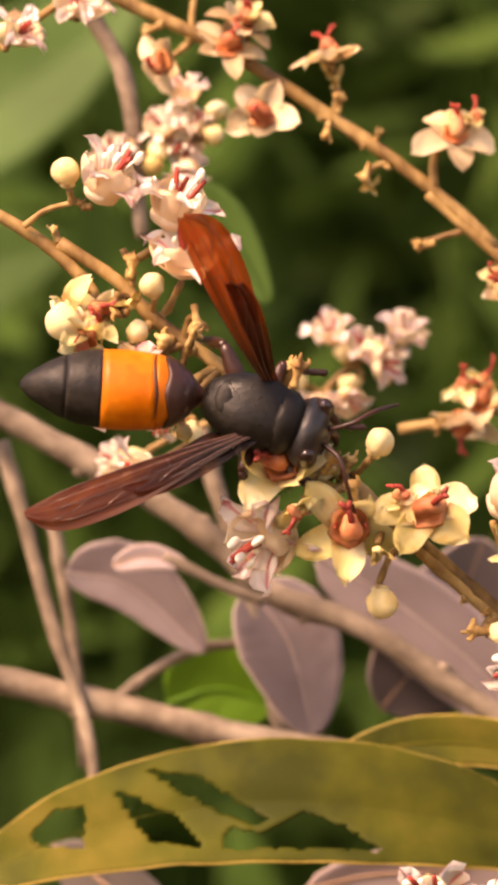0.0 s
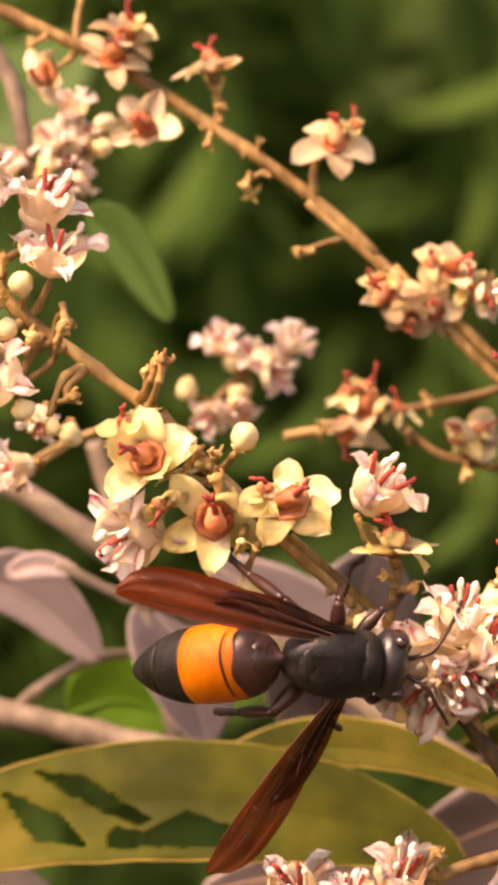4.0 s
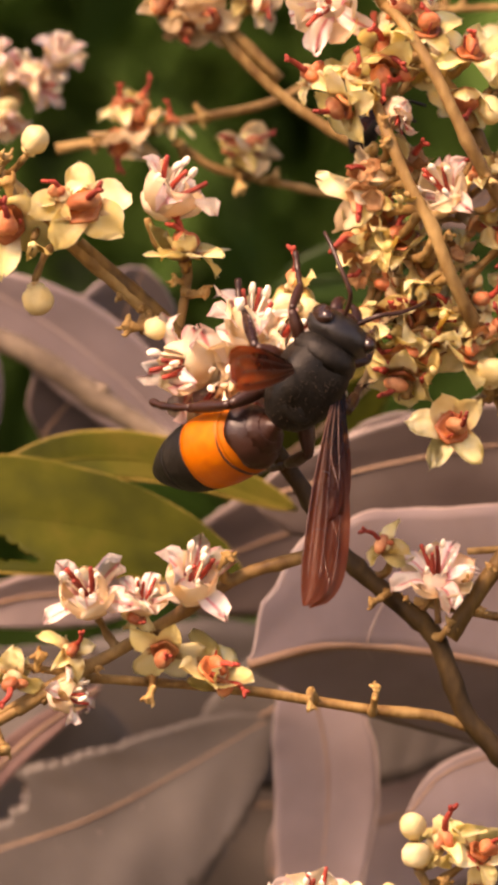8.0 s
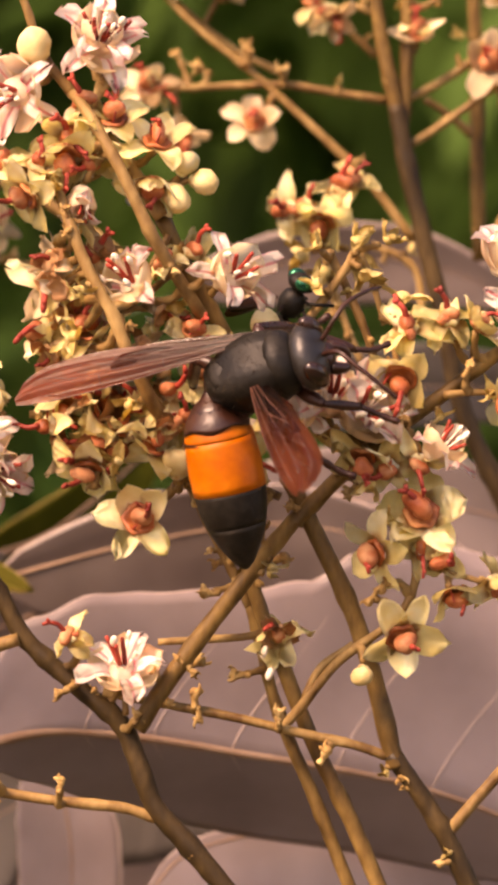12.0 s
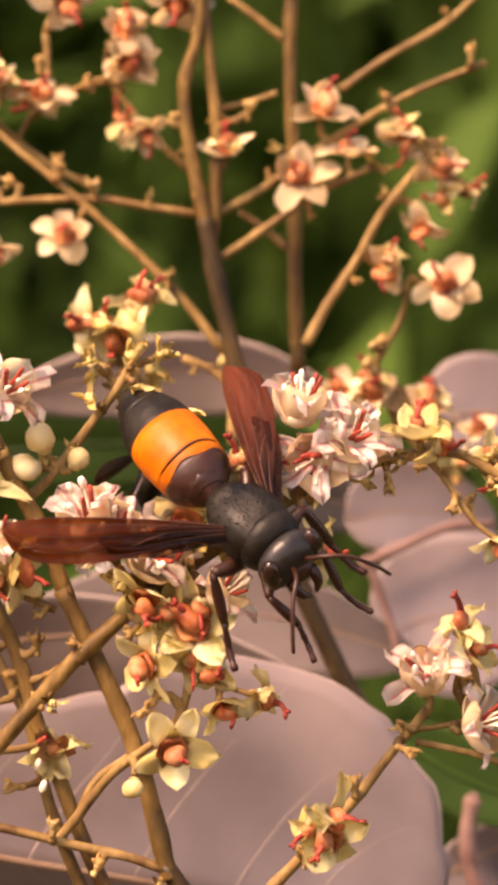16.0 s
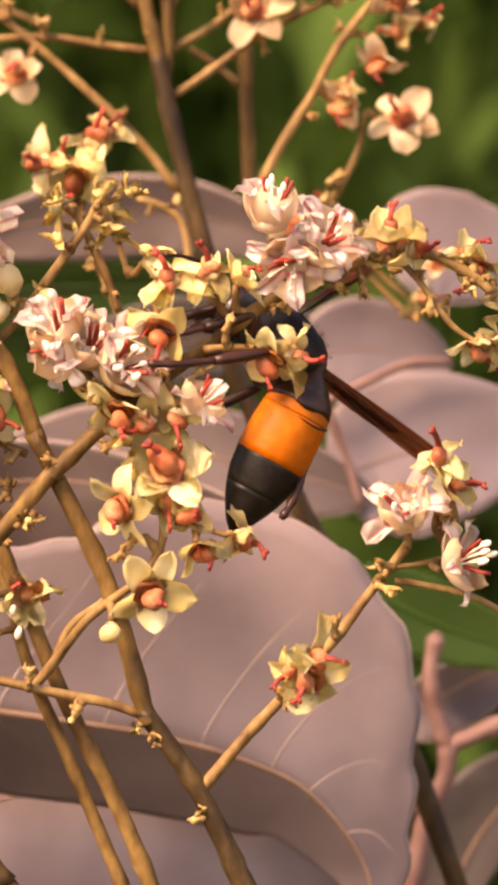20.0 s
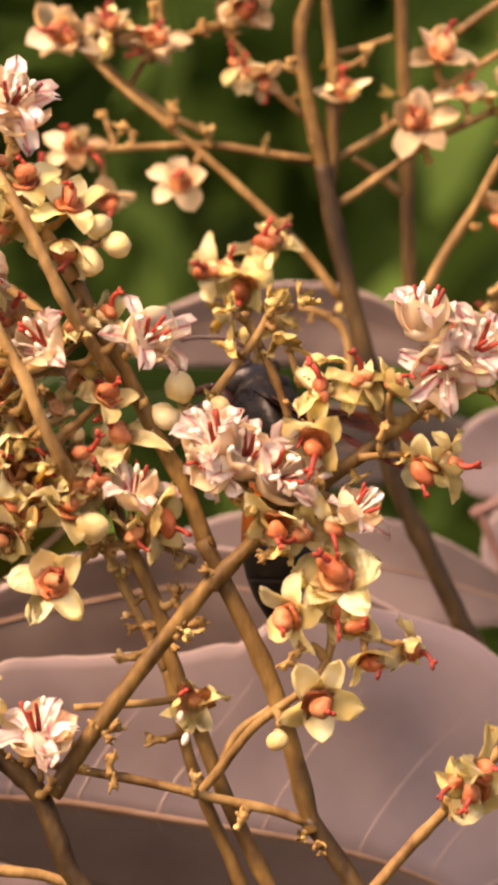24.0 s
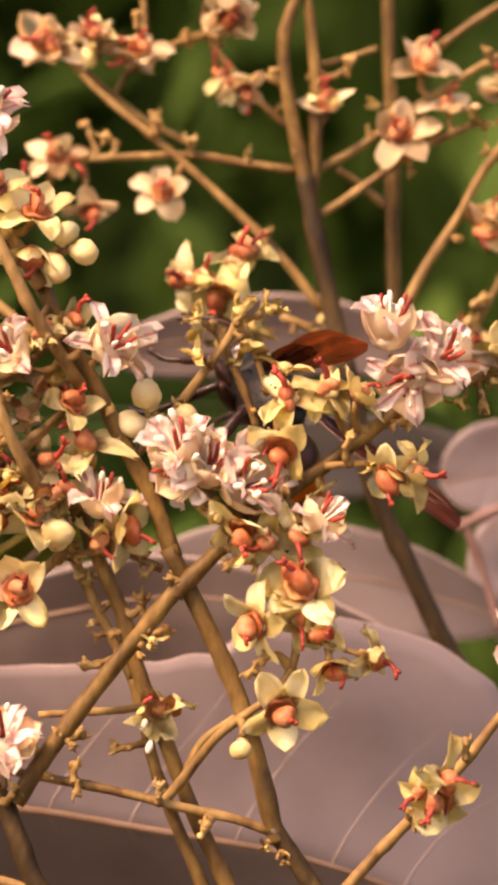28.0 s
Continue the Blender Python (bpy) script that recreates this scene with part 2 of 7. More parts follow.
def tube(bm, line, radii, sides=8, wobble=0.0, seed=0.0):
    """A closed tube along the line, in metres."""
    rings = []
    n = len(line)
    for i, q in enumerate(line):
        way = (line[min(i + 1, n - 1)] - line[max(i - 1, 0)]).normalized()
        side = way.cross(Vector((0.13, 0.97, 0.2))).normalized()
        up = side.cross(way)
        ring = []
        for k in range(sides):
            a = 2 * math.pi * k / sides
            r = radii[i] * (1 + wobble * noise.noise(Vector((i * 0.9, math.cos(a) * 1.3 + seed, math.sin(a) * 1.3))))
            ring.append(bm.verts.new(q + (side * math.cos(a) + up * math.sin(a)) * r))
        rings.append(ring)
    for a, b in zip(rings, rings[1:]):
        for k in range(sides):
            bm.faces.new((a[k], a[(k + 1) % sides], b[(k + 1) % sides], b[k]))
    bm.faces.new(rings[0][::-1])
    bm.faces.new(rings[-1])


def ball(bm, at, size, u=10, v=7, m=None):
    """An egg shape: size is its three half axes, all in metres."""
    made = bmesh.ops.create_uvsphere(bm, u_segments=u, v_segments=v, radius=1)["verts"]
    t = Matrix.Translation(at) @ (m or Matrix()) @ Matrix.Diagonal((*size, 1))
    bmesh.ops.transform(bm, matrix=t, verts=made)
    return made


def petal_mesh(name, length, width, a0, a1, cup, mat, spoon=False, ruffle=0.0, notch=0.0, rows=6, thick=0.14):
    """A petal that leaves the axis along +X and climbs at an angle that runs from a0 to a1 (radians): ovate and
    pointed, or spoon-shaped with a notched, ruffled end. Millimetres."""
    bm = bmesh.new()
    grid = []
    at, cols = Vector(), 7 if spoon else 5
    for i in range(rows + 1):
        t = i / rows
        a = a0 + (a1 - a0) * t
        way, up = Vector((math.cos(a), 0, math.sin(a))), Vector((-math.sin(a), 0, math.cos(a)))
        if i:
            at = at + way * (length / rows)
        half = width * ((0.5 + 0.75 * t) * (1 - t ** 5) ** 0.5 if spoon else (0.82 + 0.36 * t) * (1 - t ** 2.6) ** 0.72) + 0.06
        row = []
        for k in range(cols):
            s = 2 * k / (cols - 1) - 1
            rise = cup * half * s * s + ruffle * t * (0.35 + abs(s)) * noise.noise(Vector((t * 2.6, s * 2.3, length * 3 + a1 * 5)))
            q = at + up * rise - way * notch * length * t ** 4 * (1 - abs(s)) + way * 0.25 * ruffle * t * t * math.sin(s * 9 + a1 * 7)
            row.append(bm.verts.new((q + Vector((0, half * s, 0))) * MM))
        grid.append(row)
    for a, b in zip(grid, grid[1:]):
        for k in range(cols - 1):
            bm.faces.new((a[k], a[k + 1], b[k + 1], b[k]))
    bmesh.ops.solidify(bm, geom=bm.faces[:], thickness=thick * MM)
    return mesh_of(bm, mat, name)


def rod_mesh(name, points, r0, r1, mat, tip=0.0, sides=6, fork=False):
    bm = bmesh.new()
    line = smooth_line([Vector(q) * MM for q in points], 3)
    tube(bm, line, [(r0 + (r1 - r0) * i / (len(line) - 1)) * MM for i in range(len(line))], sides)
    if fork:
        for sgn in (-1, 1):
            end = line[-1] + (line[-1] - line[-3]).normalized() * 0.45 * MM + Vector((0, sgn * 0.3 * MM, 0))
            tube(bm, [line[-1], line[-1].lerp(end, 0.5), end], [r1 * MM, r1 * 1.05 * MM, r1 * 0.7 * MM], sides)
    if tip:
        ball(bm, line[-1], (tip * MM, tip * 0.8 * MM, tip * 1.7 * MM), 7, 5)
    return mesh_of(bm, mat, name)


def lumpy(name, size, mat, lobes=0, depth=0.12, u=12, v=9):
    """A round body with lobes round its axis, resting on its base at z = 0."""
    bm = bmesh.new()
    ball(bm, Vector(), [s * MM for s in size], u, v)
    for q in bm.verts:
        a = math.atan2(q.co.y, q.co.x)
        f = 1 + (depth * (abs(math.cos(a * lobes / 2)) - 0.6) if lobes else 0) + 0.12 * noise.noise(q.co * 1500 + Vector(size)) + 0.05 * noise.noise(q.co * 5000)
        q.co = Vector((q.co.x * f, q.co.y * f, q.co.z + size[2] * MM))
    return mesh_of(bm, mat, name)


def cup_mesh(name, radius, height, mat):
    """A shallow ring-shaped disk with a nubby rim on a short neck."""
    bm = bmesh.new()
    profile = [(0.22, -0.7), (0.5, -0.25), (0.92, 0.1), (1.04, 0.4), (0.98, 0.66), (0.82, 0.72), (0.66, 0.5), (0.55, 0.2), (0.3, 0.12)]
    rings = []
    for r, h in profile:
        rings.append([bm.verts.new(Vector((r * radius * (1 + 0.1 * math.cos(5 * a) + 0.12 * noise.noise(Vector((math.cos(a) * 2, math.sin(a) * 2, radius * 9)))) * math.cos(a), r * radius * (1 + 0.1 * math.cos(5 * a)) * math.sin(a), h * height * (1 + 0.9 * noise.noise(Vector((math.cos(a) * 1.6, math.sin(a) * 1.6, radius * 5 + height)))))) * MM)
                      for a in [2 * math.pi * k / 14 for k in range(14)]])
    for a, b in zip(rings, rings[1:]):
        for k in range(14):
            bm.faces.new((a[k], a[(k + 1) % 14], b[(k + 1) % 14], b[k]))
    bm.faces.new(rings[0][::-1])
    bm.faces.new(rings[-1])
    return mesh_of(bm, mat, name)


def dry_mesh(seed, mat=DRY):
    """A spent calyx: a short neck, a knob and a few curled, broken sepals."""
    rnd = random.Random(seed)
    bm = bmesh.new()
    line = smooth_line([(0, 0, -0.0012), (0.0001, 0, -0.0006), (0, 0, 0.0001)], 3)
    tube(bm, line, [0.00028, 0.0003, 0.00026, 0.00026, 0.0003, 0.00038, 0.00048][:len(line)], 7, 0.3, seed)
    ball(bm, Vector((0, 0, 0.00025)), (0.00052, 0.00048, 0.0004), 8, 6)
    for k in range(rnd.choice((3, 4, 4, 5))):
        a = 2 * math.pi * (k / 4.3 + rnd.uniform(-0.07, 0.07))
        out = rnd.uniform(0.4, 0.85) * MM
        rise = rnd.uniform(-0.1, 0.7) * MM
        c, s = math.cos(a), math.sin(a)
        blade = smooth_line([(0.0003 * c, 0.0003 * s, 0.0002), (out * 0.7 * c, out * 0.7 * s, 0.0002 + rise * 0.4), (out * c, out * s, 0.0002 + rise), (out * 0.8 * c, out * 0.8 * s, 0.0003 + rise * 1.35)], 2)
        tube(bm, blade, [0.0003 - 0.00024 * (i / (len(blade) - 1)) for i in range(len(blade))], 5, 0.4, seed + k)
    return mesh_of(bm, mat, "spent_calyx")


SHAPES = ((2.6, 1.2, 0.1, 0.35), (2.35, 1.12, 0.3, 0.9), (2.7, 1.1, 0.1, -0.35), (2.5, 1.22, 0.25, -0.6), (2.4, 1.1, 0.3, 0.7), (2.5, 1.05, 0.0, -0.7))
PETALS = [petal_mesh("petal", n, w, c, d, 0.3, SEPAL, ruffle=0.42) for n, w, c, d in SHAPES]
TAN_PETALS = [petal_mesh("petal", n, w, c, d, 0.35, PALE_TAN, ruffle=0.3) for n, w, c, d in SHAPES]
SHORT = [petal_mesh("sepal", n, w, c, d, 0.45, SEPAL, ruffle=0.75) for n, w, c, d in ((2.0, 0.9, -0.6, -1.0), (2.3, 0.95, -0.1, -0.8), (2.1, 0.85, 0.35, -0.4), (2.2, 0.95, 0.3, 0.9), (2.5, 0.8, 0.6, -0.9))]
# narrow recurved petals, pink at the rim with a red line, and the rounded cream cup that holds them
PINKS = [petal_mesh("petal", n, w, c, d, 0.4, PINK, True, r, h, 9) for n, w, c, d, r, h in ((3.3, 0.70, 1.35, -0.1, 0.85, 0.12), (3.1, 0.64, 1.45, -0.7, 0.95, 0.10), (3.5, 0.62, 1.4, 0.3, 0.85, 0.15), (3.2, 0.76, 1.3, -0.4, 0.95, 0.08), (3.4, 0.66, 1.5, 0.6, 0.85, 0.14))]
CUP_SEPALS = [petal_mesh("sepal", n, w, c, d, 0.42, CUP, True, r, -0.06, 9, 0.18) for n, w, c, d, r in ((3.1, 1.2, 0.35, 1.75, 0.16), (2.9, 1.28, 0.3, 1.6, 0.2), (3.2, 1.15, 0.45, 1.85, 0.16), (3.0, 1.25, 0.4, 1.35, 0.22))]
OVARIES = [lumpy("ovary", s, RED, lobes, 0.32) for s, lobes in (((0.92, 0.62, 0.66), 2), ((0.78, 0.62, 0.7), 3), ((0.9, 0.58, 0.6), 2), ((0.66, 0.62, 0.72), 2))]
STYLES = [rod_mesh("style", p, 0.24, 0.17, STYLE, 0.0, 6, True) for p in (((0, 0, 0), (0.15, 0, 0.6), (0.45, 0.15, 1.1)), ((0, 0, 0), (-0.2, 0.1, 0.6), (-0.6, 0.3, 0.9)), ((0, 0, 0), (0.05, 0.1, 0.8), (0.2, -0.2, 1.5)))]
STAMENS = [rod_mesh("stamen", p, 0.12, 0.1, WHITE, 0.32, 5) for p in (((0, 0, 0), (0.4, 0, 1.6), (1.1, 0, 3.0)), ((0, 0, 0), (0.3, 0.1, 1.6), (0.6, 0.3, 3.3)), ((0, 0, 0), (0.8, 0, 1.6), (1.9, 0.1, 2.7)))]
RED_LINES = [rod_mesh("filament", p, 0.17, 0.12, STYLE, 0.0, 5) for p in (((0, 0, 0.2), (0.5, 0, 1.0), (0.9, 0.1, 1.9)), ((0, 0, 0.2), (0.3, 0.2, 1.2), (0.5, 0.4, 2.0)))]
CUPS = [cup_mesh("disk", 1.06, 0.45, DISK), cup_mesh("disk", 0.98, 0.55, DISK), cup_mesh("disk", 1.12, 0.38, DISK)]
CALYX = [lumpy("calyx", (0.8, 0.8, 0.5), SEPAL, 5, 0.2), lumpy("calyx", (1.2, 1.15, 0.8), CUP, 5, 0.2), lumpy("calyx", (0.6, 0.55, 0.5), HUSK, 4, 0.3)]
BUDS = [lumpy("bud", s, CREAM, lobes, d, 14, 10) for s, lobes, d in (((1.2, 1.15, 1.2), 5, 0.16), ((1.1, 1.1, 1.3), 4, 0.24), ((1.3, 1.05, 1.1), 2, 0.3))]
SPENT = [dry_mesh(i) for i in range(7)]
WITHERED = [petal_mesh("petal", n, w, c, d, 0.5, mat, ruffle=1.0) for n, w, c, d, mat in ((1.9, 0.6, 0.5, -0.9, PALE_TAN), (1.8, 0.8, 0.8, 0.2, RUST), (2.3, 0.65, 0.2, 1.2, PALE_TAN), (1.8, 0.75, 0.7, 1.6, RUST), (2.2, 0.6, -0.3, -1.2, SEPAL), (2.2, 0.7, 0.1, 0.8, SEPAL))]
WITHERED_CUPS = [cup_mesh("disk", 1.0, 0.55, RUST), cup_mesh("disk", 0.9, 0.7, RUST)]
HUSK_SEPALS = [petal_mesh("sepal", 1.9, 0.75, c, d, 0.5, HUSK, ruffle=0.5) for c, d in ((-0.5, -1.0), (0.2, 0.9), (0.7, 1.4), (0.1, -0.6))]


def spin(a, lift=0.0, r=0.0, z=0.0):
    return Matrix.Rotation(a, 4, "Z") @ Matrix.Translation((r * MM, 0, z * MM)) @ Matrix.Rotation(-lift, 4, "Y")


def facing(x, y, z, angle, tilt, size, turn):
    """The pose of a blossom whose axis points at the angle in the x-z plane and leans towards -y by tilt."""
    a, t = radians(angle), radians(tilt)
    axis = Vector((math.cos(a) * math.cos(t), -math.sin(t), math.sin(a) * math.cos(t)))
    q = axis.to_track_quat("Z", "X").to_matrix().to_4x4()
    return Matrix.Translation(Vector((x, y, z)) * MM) @ q @ Matrix.Rotation(turn, 4, "Z") @ Matrix.Diagonal((size, size, size, 1))


rng = random.Random(7)
LINES = {}


def branch(label, at=None):
    b = thing("flower_branch", label, "flower branch", at or (0, 0, 0), "flowering branches")
    LINES[b.name] = []
    return b


def stem(b, points, r0, r1, mat=BARK):
    line = smooth_line([Vector(p) * MM for p in points], 5)
    n = len(line) - 1
    radii = []
    for i in range(n + 1):
        node = 1 + 0.16 * max(0, 1 - abs(((i + len(points)) % 9) - 4) / 1.3)
        radii.append((r0 + (r1 - r0) * i / n) * 0.76 * MM * node)
    bm = bmesh.new()
    tube(bm, [q - b.location for q in line], radii, 12, 0.13, points[0][0])
    LINES[b.name] += list(zip(line, radii))
    return part("stem", bm, mat, b)


def pedicel(b, m, size):
    """A thin stalk from the blossom's base to the nearest stem of its branch."""
    base = m.translation - m.to_3x3().col[2].normalized() * 0.35 * MM * size
    if not LINES[b.name]:
        return
    near = min(LINES[b.name], key=lambda q: (q[0] - base).length)[0]
    gap = (near - base).length
    if gap < 0.4 * MM:
        return
    if gap > 7 * MM:
        print("far", b.name, [round(c * 1000, 1) for c in base], round(gap * 1000, 1))
    mid = (base + near) / 2 - m.to_3x3().col[2].normalized() * min(0.25 * gap, 1.2 * MM)
    line = smooth_line([base, mid, near], 4)
    bm = bmesh.new()
    tube(bm, [q - b.location for q in line], [(0.24 + 0.05 * math.sin(i * 2.1) + 0.02 * i) * MM for i in range(len(line))], 7, 0.3, base.x * 900)
    part("pedicel", bm, BARK, b)


def blossoms(b, rows, pale_tan=False):
    for kind, x, y, z, angle, tilt, size in rows:
        m = facing(x, y, z, angle, tilt, size, rng.uniform(0, 6.28)) @ pose(0, 0, -MM * {"pink": 1.5, "young": 0.8, "bud": 1.1}.get(kind, 0.2))
        pedicel(b, m, size)
        local = Matrix.Translation(-b.location) @ m @ Matrix.Scale({"pink": 0.93, "bud": 0.86}.get(kind, 0.79 if pale_tan else 1.0), 4)
        if kind == "open":
            f = part("flower", rng.choice(CUPS), DISK, b, "open yellow blossom with a rust-red disk", local)
            count, lift = 5, rng.uniform(0.05, 0.4)
            for k in range(count):
                part("petal", rng.choice(TAN_PETALS if pale_tan else PETALS), SEPAL, f, "", spin(2 * math.pi * k / count + rng.uniform(-0.22, 0.22), lift + rng.uniform(-0.16, 0.16), 0.72, -0.1 - 0.06 * (k % 2)) @ Matrix.Diagonal((rng.uniform(0.85, 1.12), rng.uniform(0.8, 1.15), 1, 1)))
            side = rng.uniform(0, 6)
            part("ovary", rng.choice(OVARIES), RED, f, "", spin(side, rng.uniform(0, 0.5), 0.35, 0.3) @ Matrix.Scale(rng.uniform(0.9, 1.2), 4))
            part("style", rng.choice(STYLES), STYLE, f, "", spin(side, rng.uniform(-0.9, 0.2), 0.3, 1.2))
            for k in range(rng.choice((0, 0, 2, 3))):
                part("stamen", rng.choice(RED_LINES), STYLE, f, "", spin(rng.uniform(0, 6), 0.3, 0.8, 0.1) @ Matrix.Scale(0.6, 4))
        elif kind == "pink":
            f = part("flower", CALYX[1], CUP, b, "striped pink and white blossom with white-tipped stamens", local)
            open_up = rng.choice((-0.1, 0.0, 0.15, 0.35))
            for k in range(5):
                part("sepal", rng.choice(CUP_SEPALS), CUP, f, "", spin(2 * math.pi * k / 5 + rng.uniform(-0.12, 0.12), rng.uniform(-0.08, 0.08) - open_up, 0.4, 0.2) @ Matrix.Scale(rng.uniform(0.95, 1.1), 4))
            for k in range(5):
                part("petal", rng.choice(PINKS), PINK, f, "", spin(2 * math.pi * (k + 0.5) / 5 + rng.uniform(-0.25, 0.25), rng.uniform(-0.2, 0.12) - open_up, 0.45, 0.7) @ Matrix.Diagonal((rng.uniform(0.9, 1.1), rng.uniform(0.9, 1.2), rng.uniform(0.85, 1.1), 1)))
            for k in range(5):
                part("stamen", rng.choice(STAMENS), WHITE, f, "", spin(2 * math.pi * k / 5 + rng.uniform(-0.4, 0.4), rng.uniform(-0.15, 0.25), 0.2, 0.9) @ Matrix.Scale(rng.uniform(0.5, 0.9), 4))
            for k in range(3):
                part("filament", rng.choice(RED_LINES), STYLE, f, "", spin(rng.uniform(0, 6.28), rng.uniform(-0.1, 0.3), 0.25, 1.2) @ Matrix.Scale(1.2, 4))
        elif kind == "young":
            f = part("young_fruit", CALYX[0], SEPAL, b, "orange-red young fruit with a crimson style", local @ Matrix.Scale(0.85, 4))
            for k in range(5):
                part("sepal", rng.choice(SHORT), SEPAL, f, "", spin(2 * math.pi * k / 5 + rng.uniform(-0.5, 0.5), rng.uniform(-0.7, 0.5), 0.5, 0.35) @ Matrix.Diagonal((rng.uniform(0.8, 1.4), rng.uniform(0.7, 1.2), 1, 1)))
            part("ovary", rng.choice(OVARIES), RED, f, "", spin(rng.uniform(0, 6), rng.uniform(-0.4, 0.4), 0.3, 0.5) @ Matrix.Scale(rng.uniform(0.9, 1.15), 4))
            part("ovary", rng.choice(OVARIES), RED, f, "", spin(rng.uniform(0, 6), rng.uniform(-0.5, 0.3), 0.55, 0.35) @ Matrix.Scale(rng.uniform(0.5, 0.8), 4))
            part("style", rng.choice(STYLES), STYLE, f, "", spin(rng.uniform(0, 6), rng.uniform(-0.3, 0.3), 0.1, 1.6) @ Matrix.Scale(1.15, 4))
        elif kind == "wither":
            f = part("withered_flower", rng.choice(WITHERED_CUPS), RUST, b, "withered rust-brown flower with crumpled petals", local @ Matrix.Scale(0.9, 4))
            for k in range(5):
                part("petal", rng.choice(WITHERED), PALE_TAN, f, "", spin(2 * math.pi * k / 5 + rng.uniform(-0.4, 0.4), rng.uniform(-0.6, 0.6), 0.6, 0.0) @ Matrix.Diagonal((rng.uniform(0.7, 1.2), rng.uniform(0.7, 1.2), 1, 1)))
            if rng.random() < 0.5:
                part("style", rng.choice(STYLES), STYLE, f, "", spin(rng.uniform(0, 6), rng.uniform(-0.5, 0.3), 0.2, 0.6))
        elif kind == "bud":
            f = part("bud", rng.choice(BUDS), CREAM, b, "round cream-coloured flower bud", local)
            part("calyx", CALYX[0], SEPAL, f, "", pose(0, 0, -0.0003) @ Matrix.Scale(0.8, 4))
        elif kind == "husk":
            f = part("spent_calyx", CALYX[2], HUSK, b, "pale yellow empty calyx", local @ Matrix.Scale(0.75, 4))
            for k in range(4):
                part("sepal", rng.choice(HUSK_SEPALS), HUSK, f, "", spin(2 * math.pi * k / 4 + rng.uniform(-0.4, 0.4), rng.uniform(-0.3, 0.9), 0.3, 0.2) @ Matrix.Diagonal((rng.uniform(0.7, 1.2), rng.uniform(0.5, 0.9), 1, 1)))
        else:
            part("spent_calyx", rng.choice(SPENT), DRY, b, "dried brown calyx stub", local @ Matrix.Scale(0.86, 4))


def clutter(b, count, seed, low=-60.0, high=60.0):
    """Spent calyces and pale husks at random nodes of a branch."""
    rnd = random.Random(seed)
    nodes = [q for q in LINES[b.name] if low < q[0].z / MM < high]
    for _ in range(count):
        q, r = rnd.choice(nodes)
        a = rnd.uniform(0, 6.28)
        d = Vector((math.cos(a), -0.35, math.sin(a))) * (r / MM + 0.55)
        blossoms(b, [(rnd.choice(("dry", "dry", "dry", "husk")), *(q / MM + d), math.degrees(a), rnd.uniform(0, 45), rnd.uniform(0.5, 0.85))])


# ---- ground, hedge and sky-side foliage ----
def within(outline, u, v):
    """Whether (u, v) lies inside a closed outline."""
    inside = False
    for (a, b), (c, d) in zip(outline, outline[1:] + outline[:1]):
        if (b > v) != (d > v) and u < a + (c - a) * (v - b) / (d - b):
            inside = not inside
    return inside


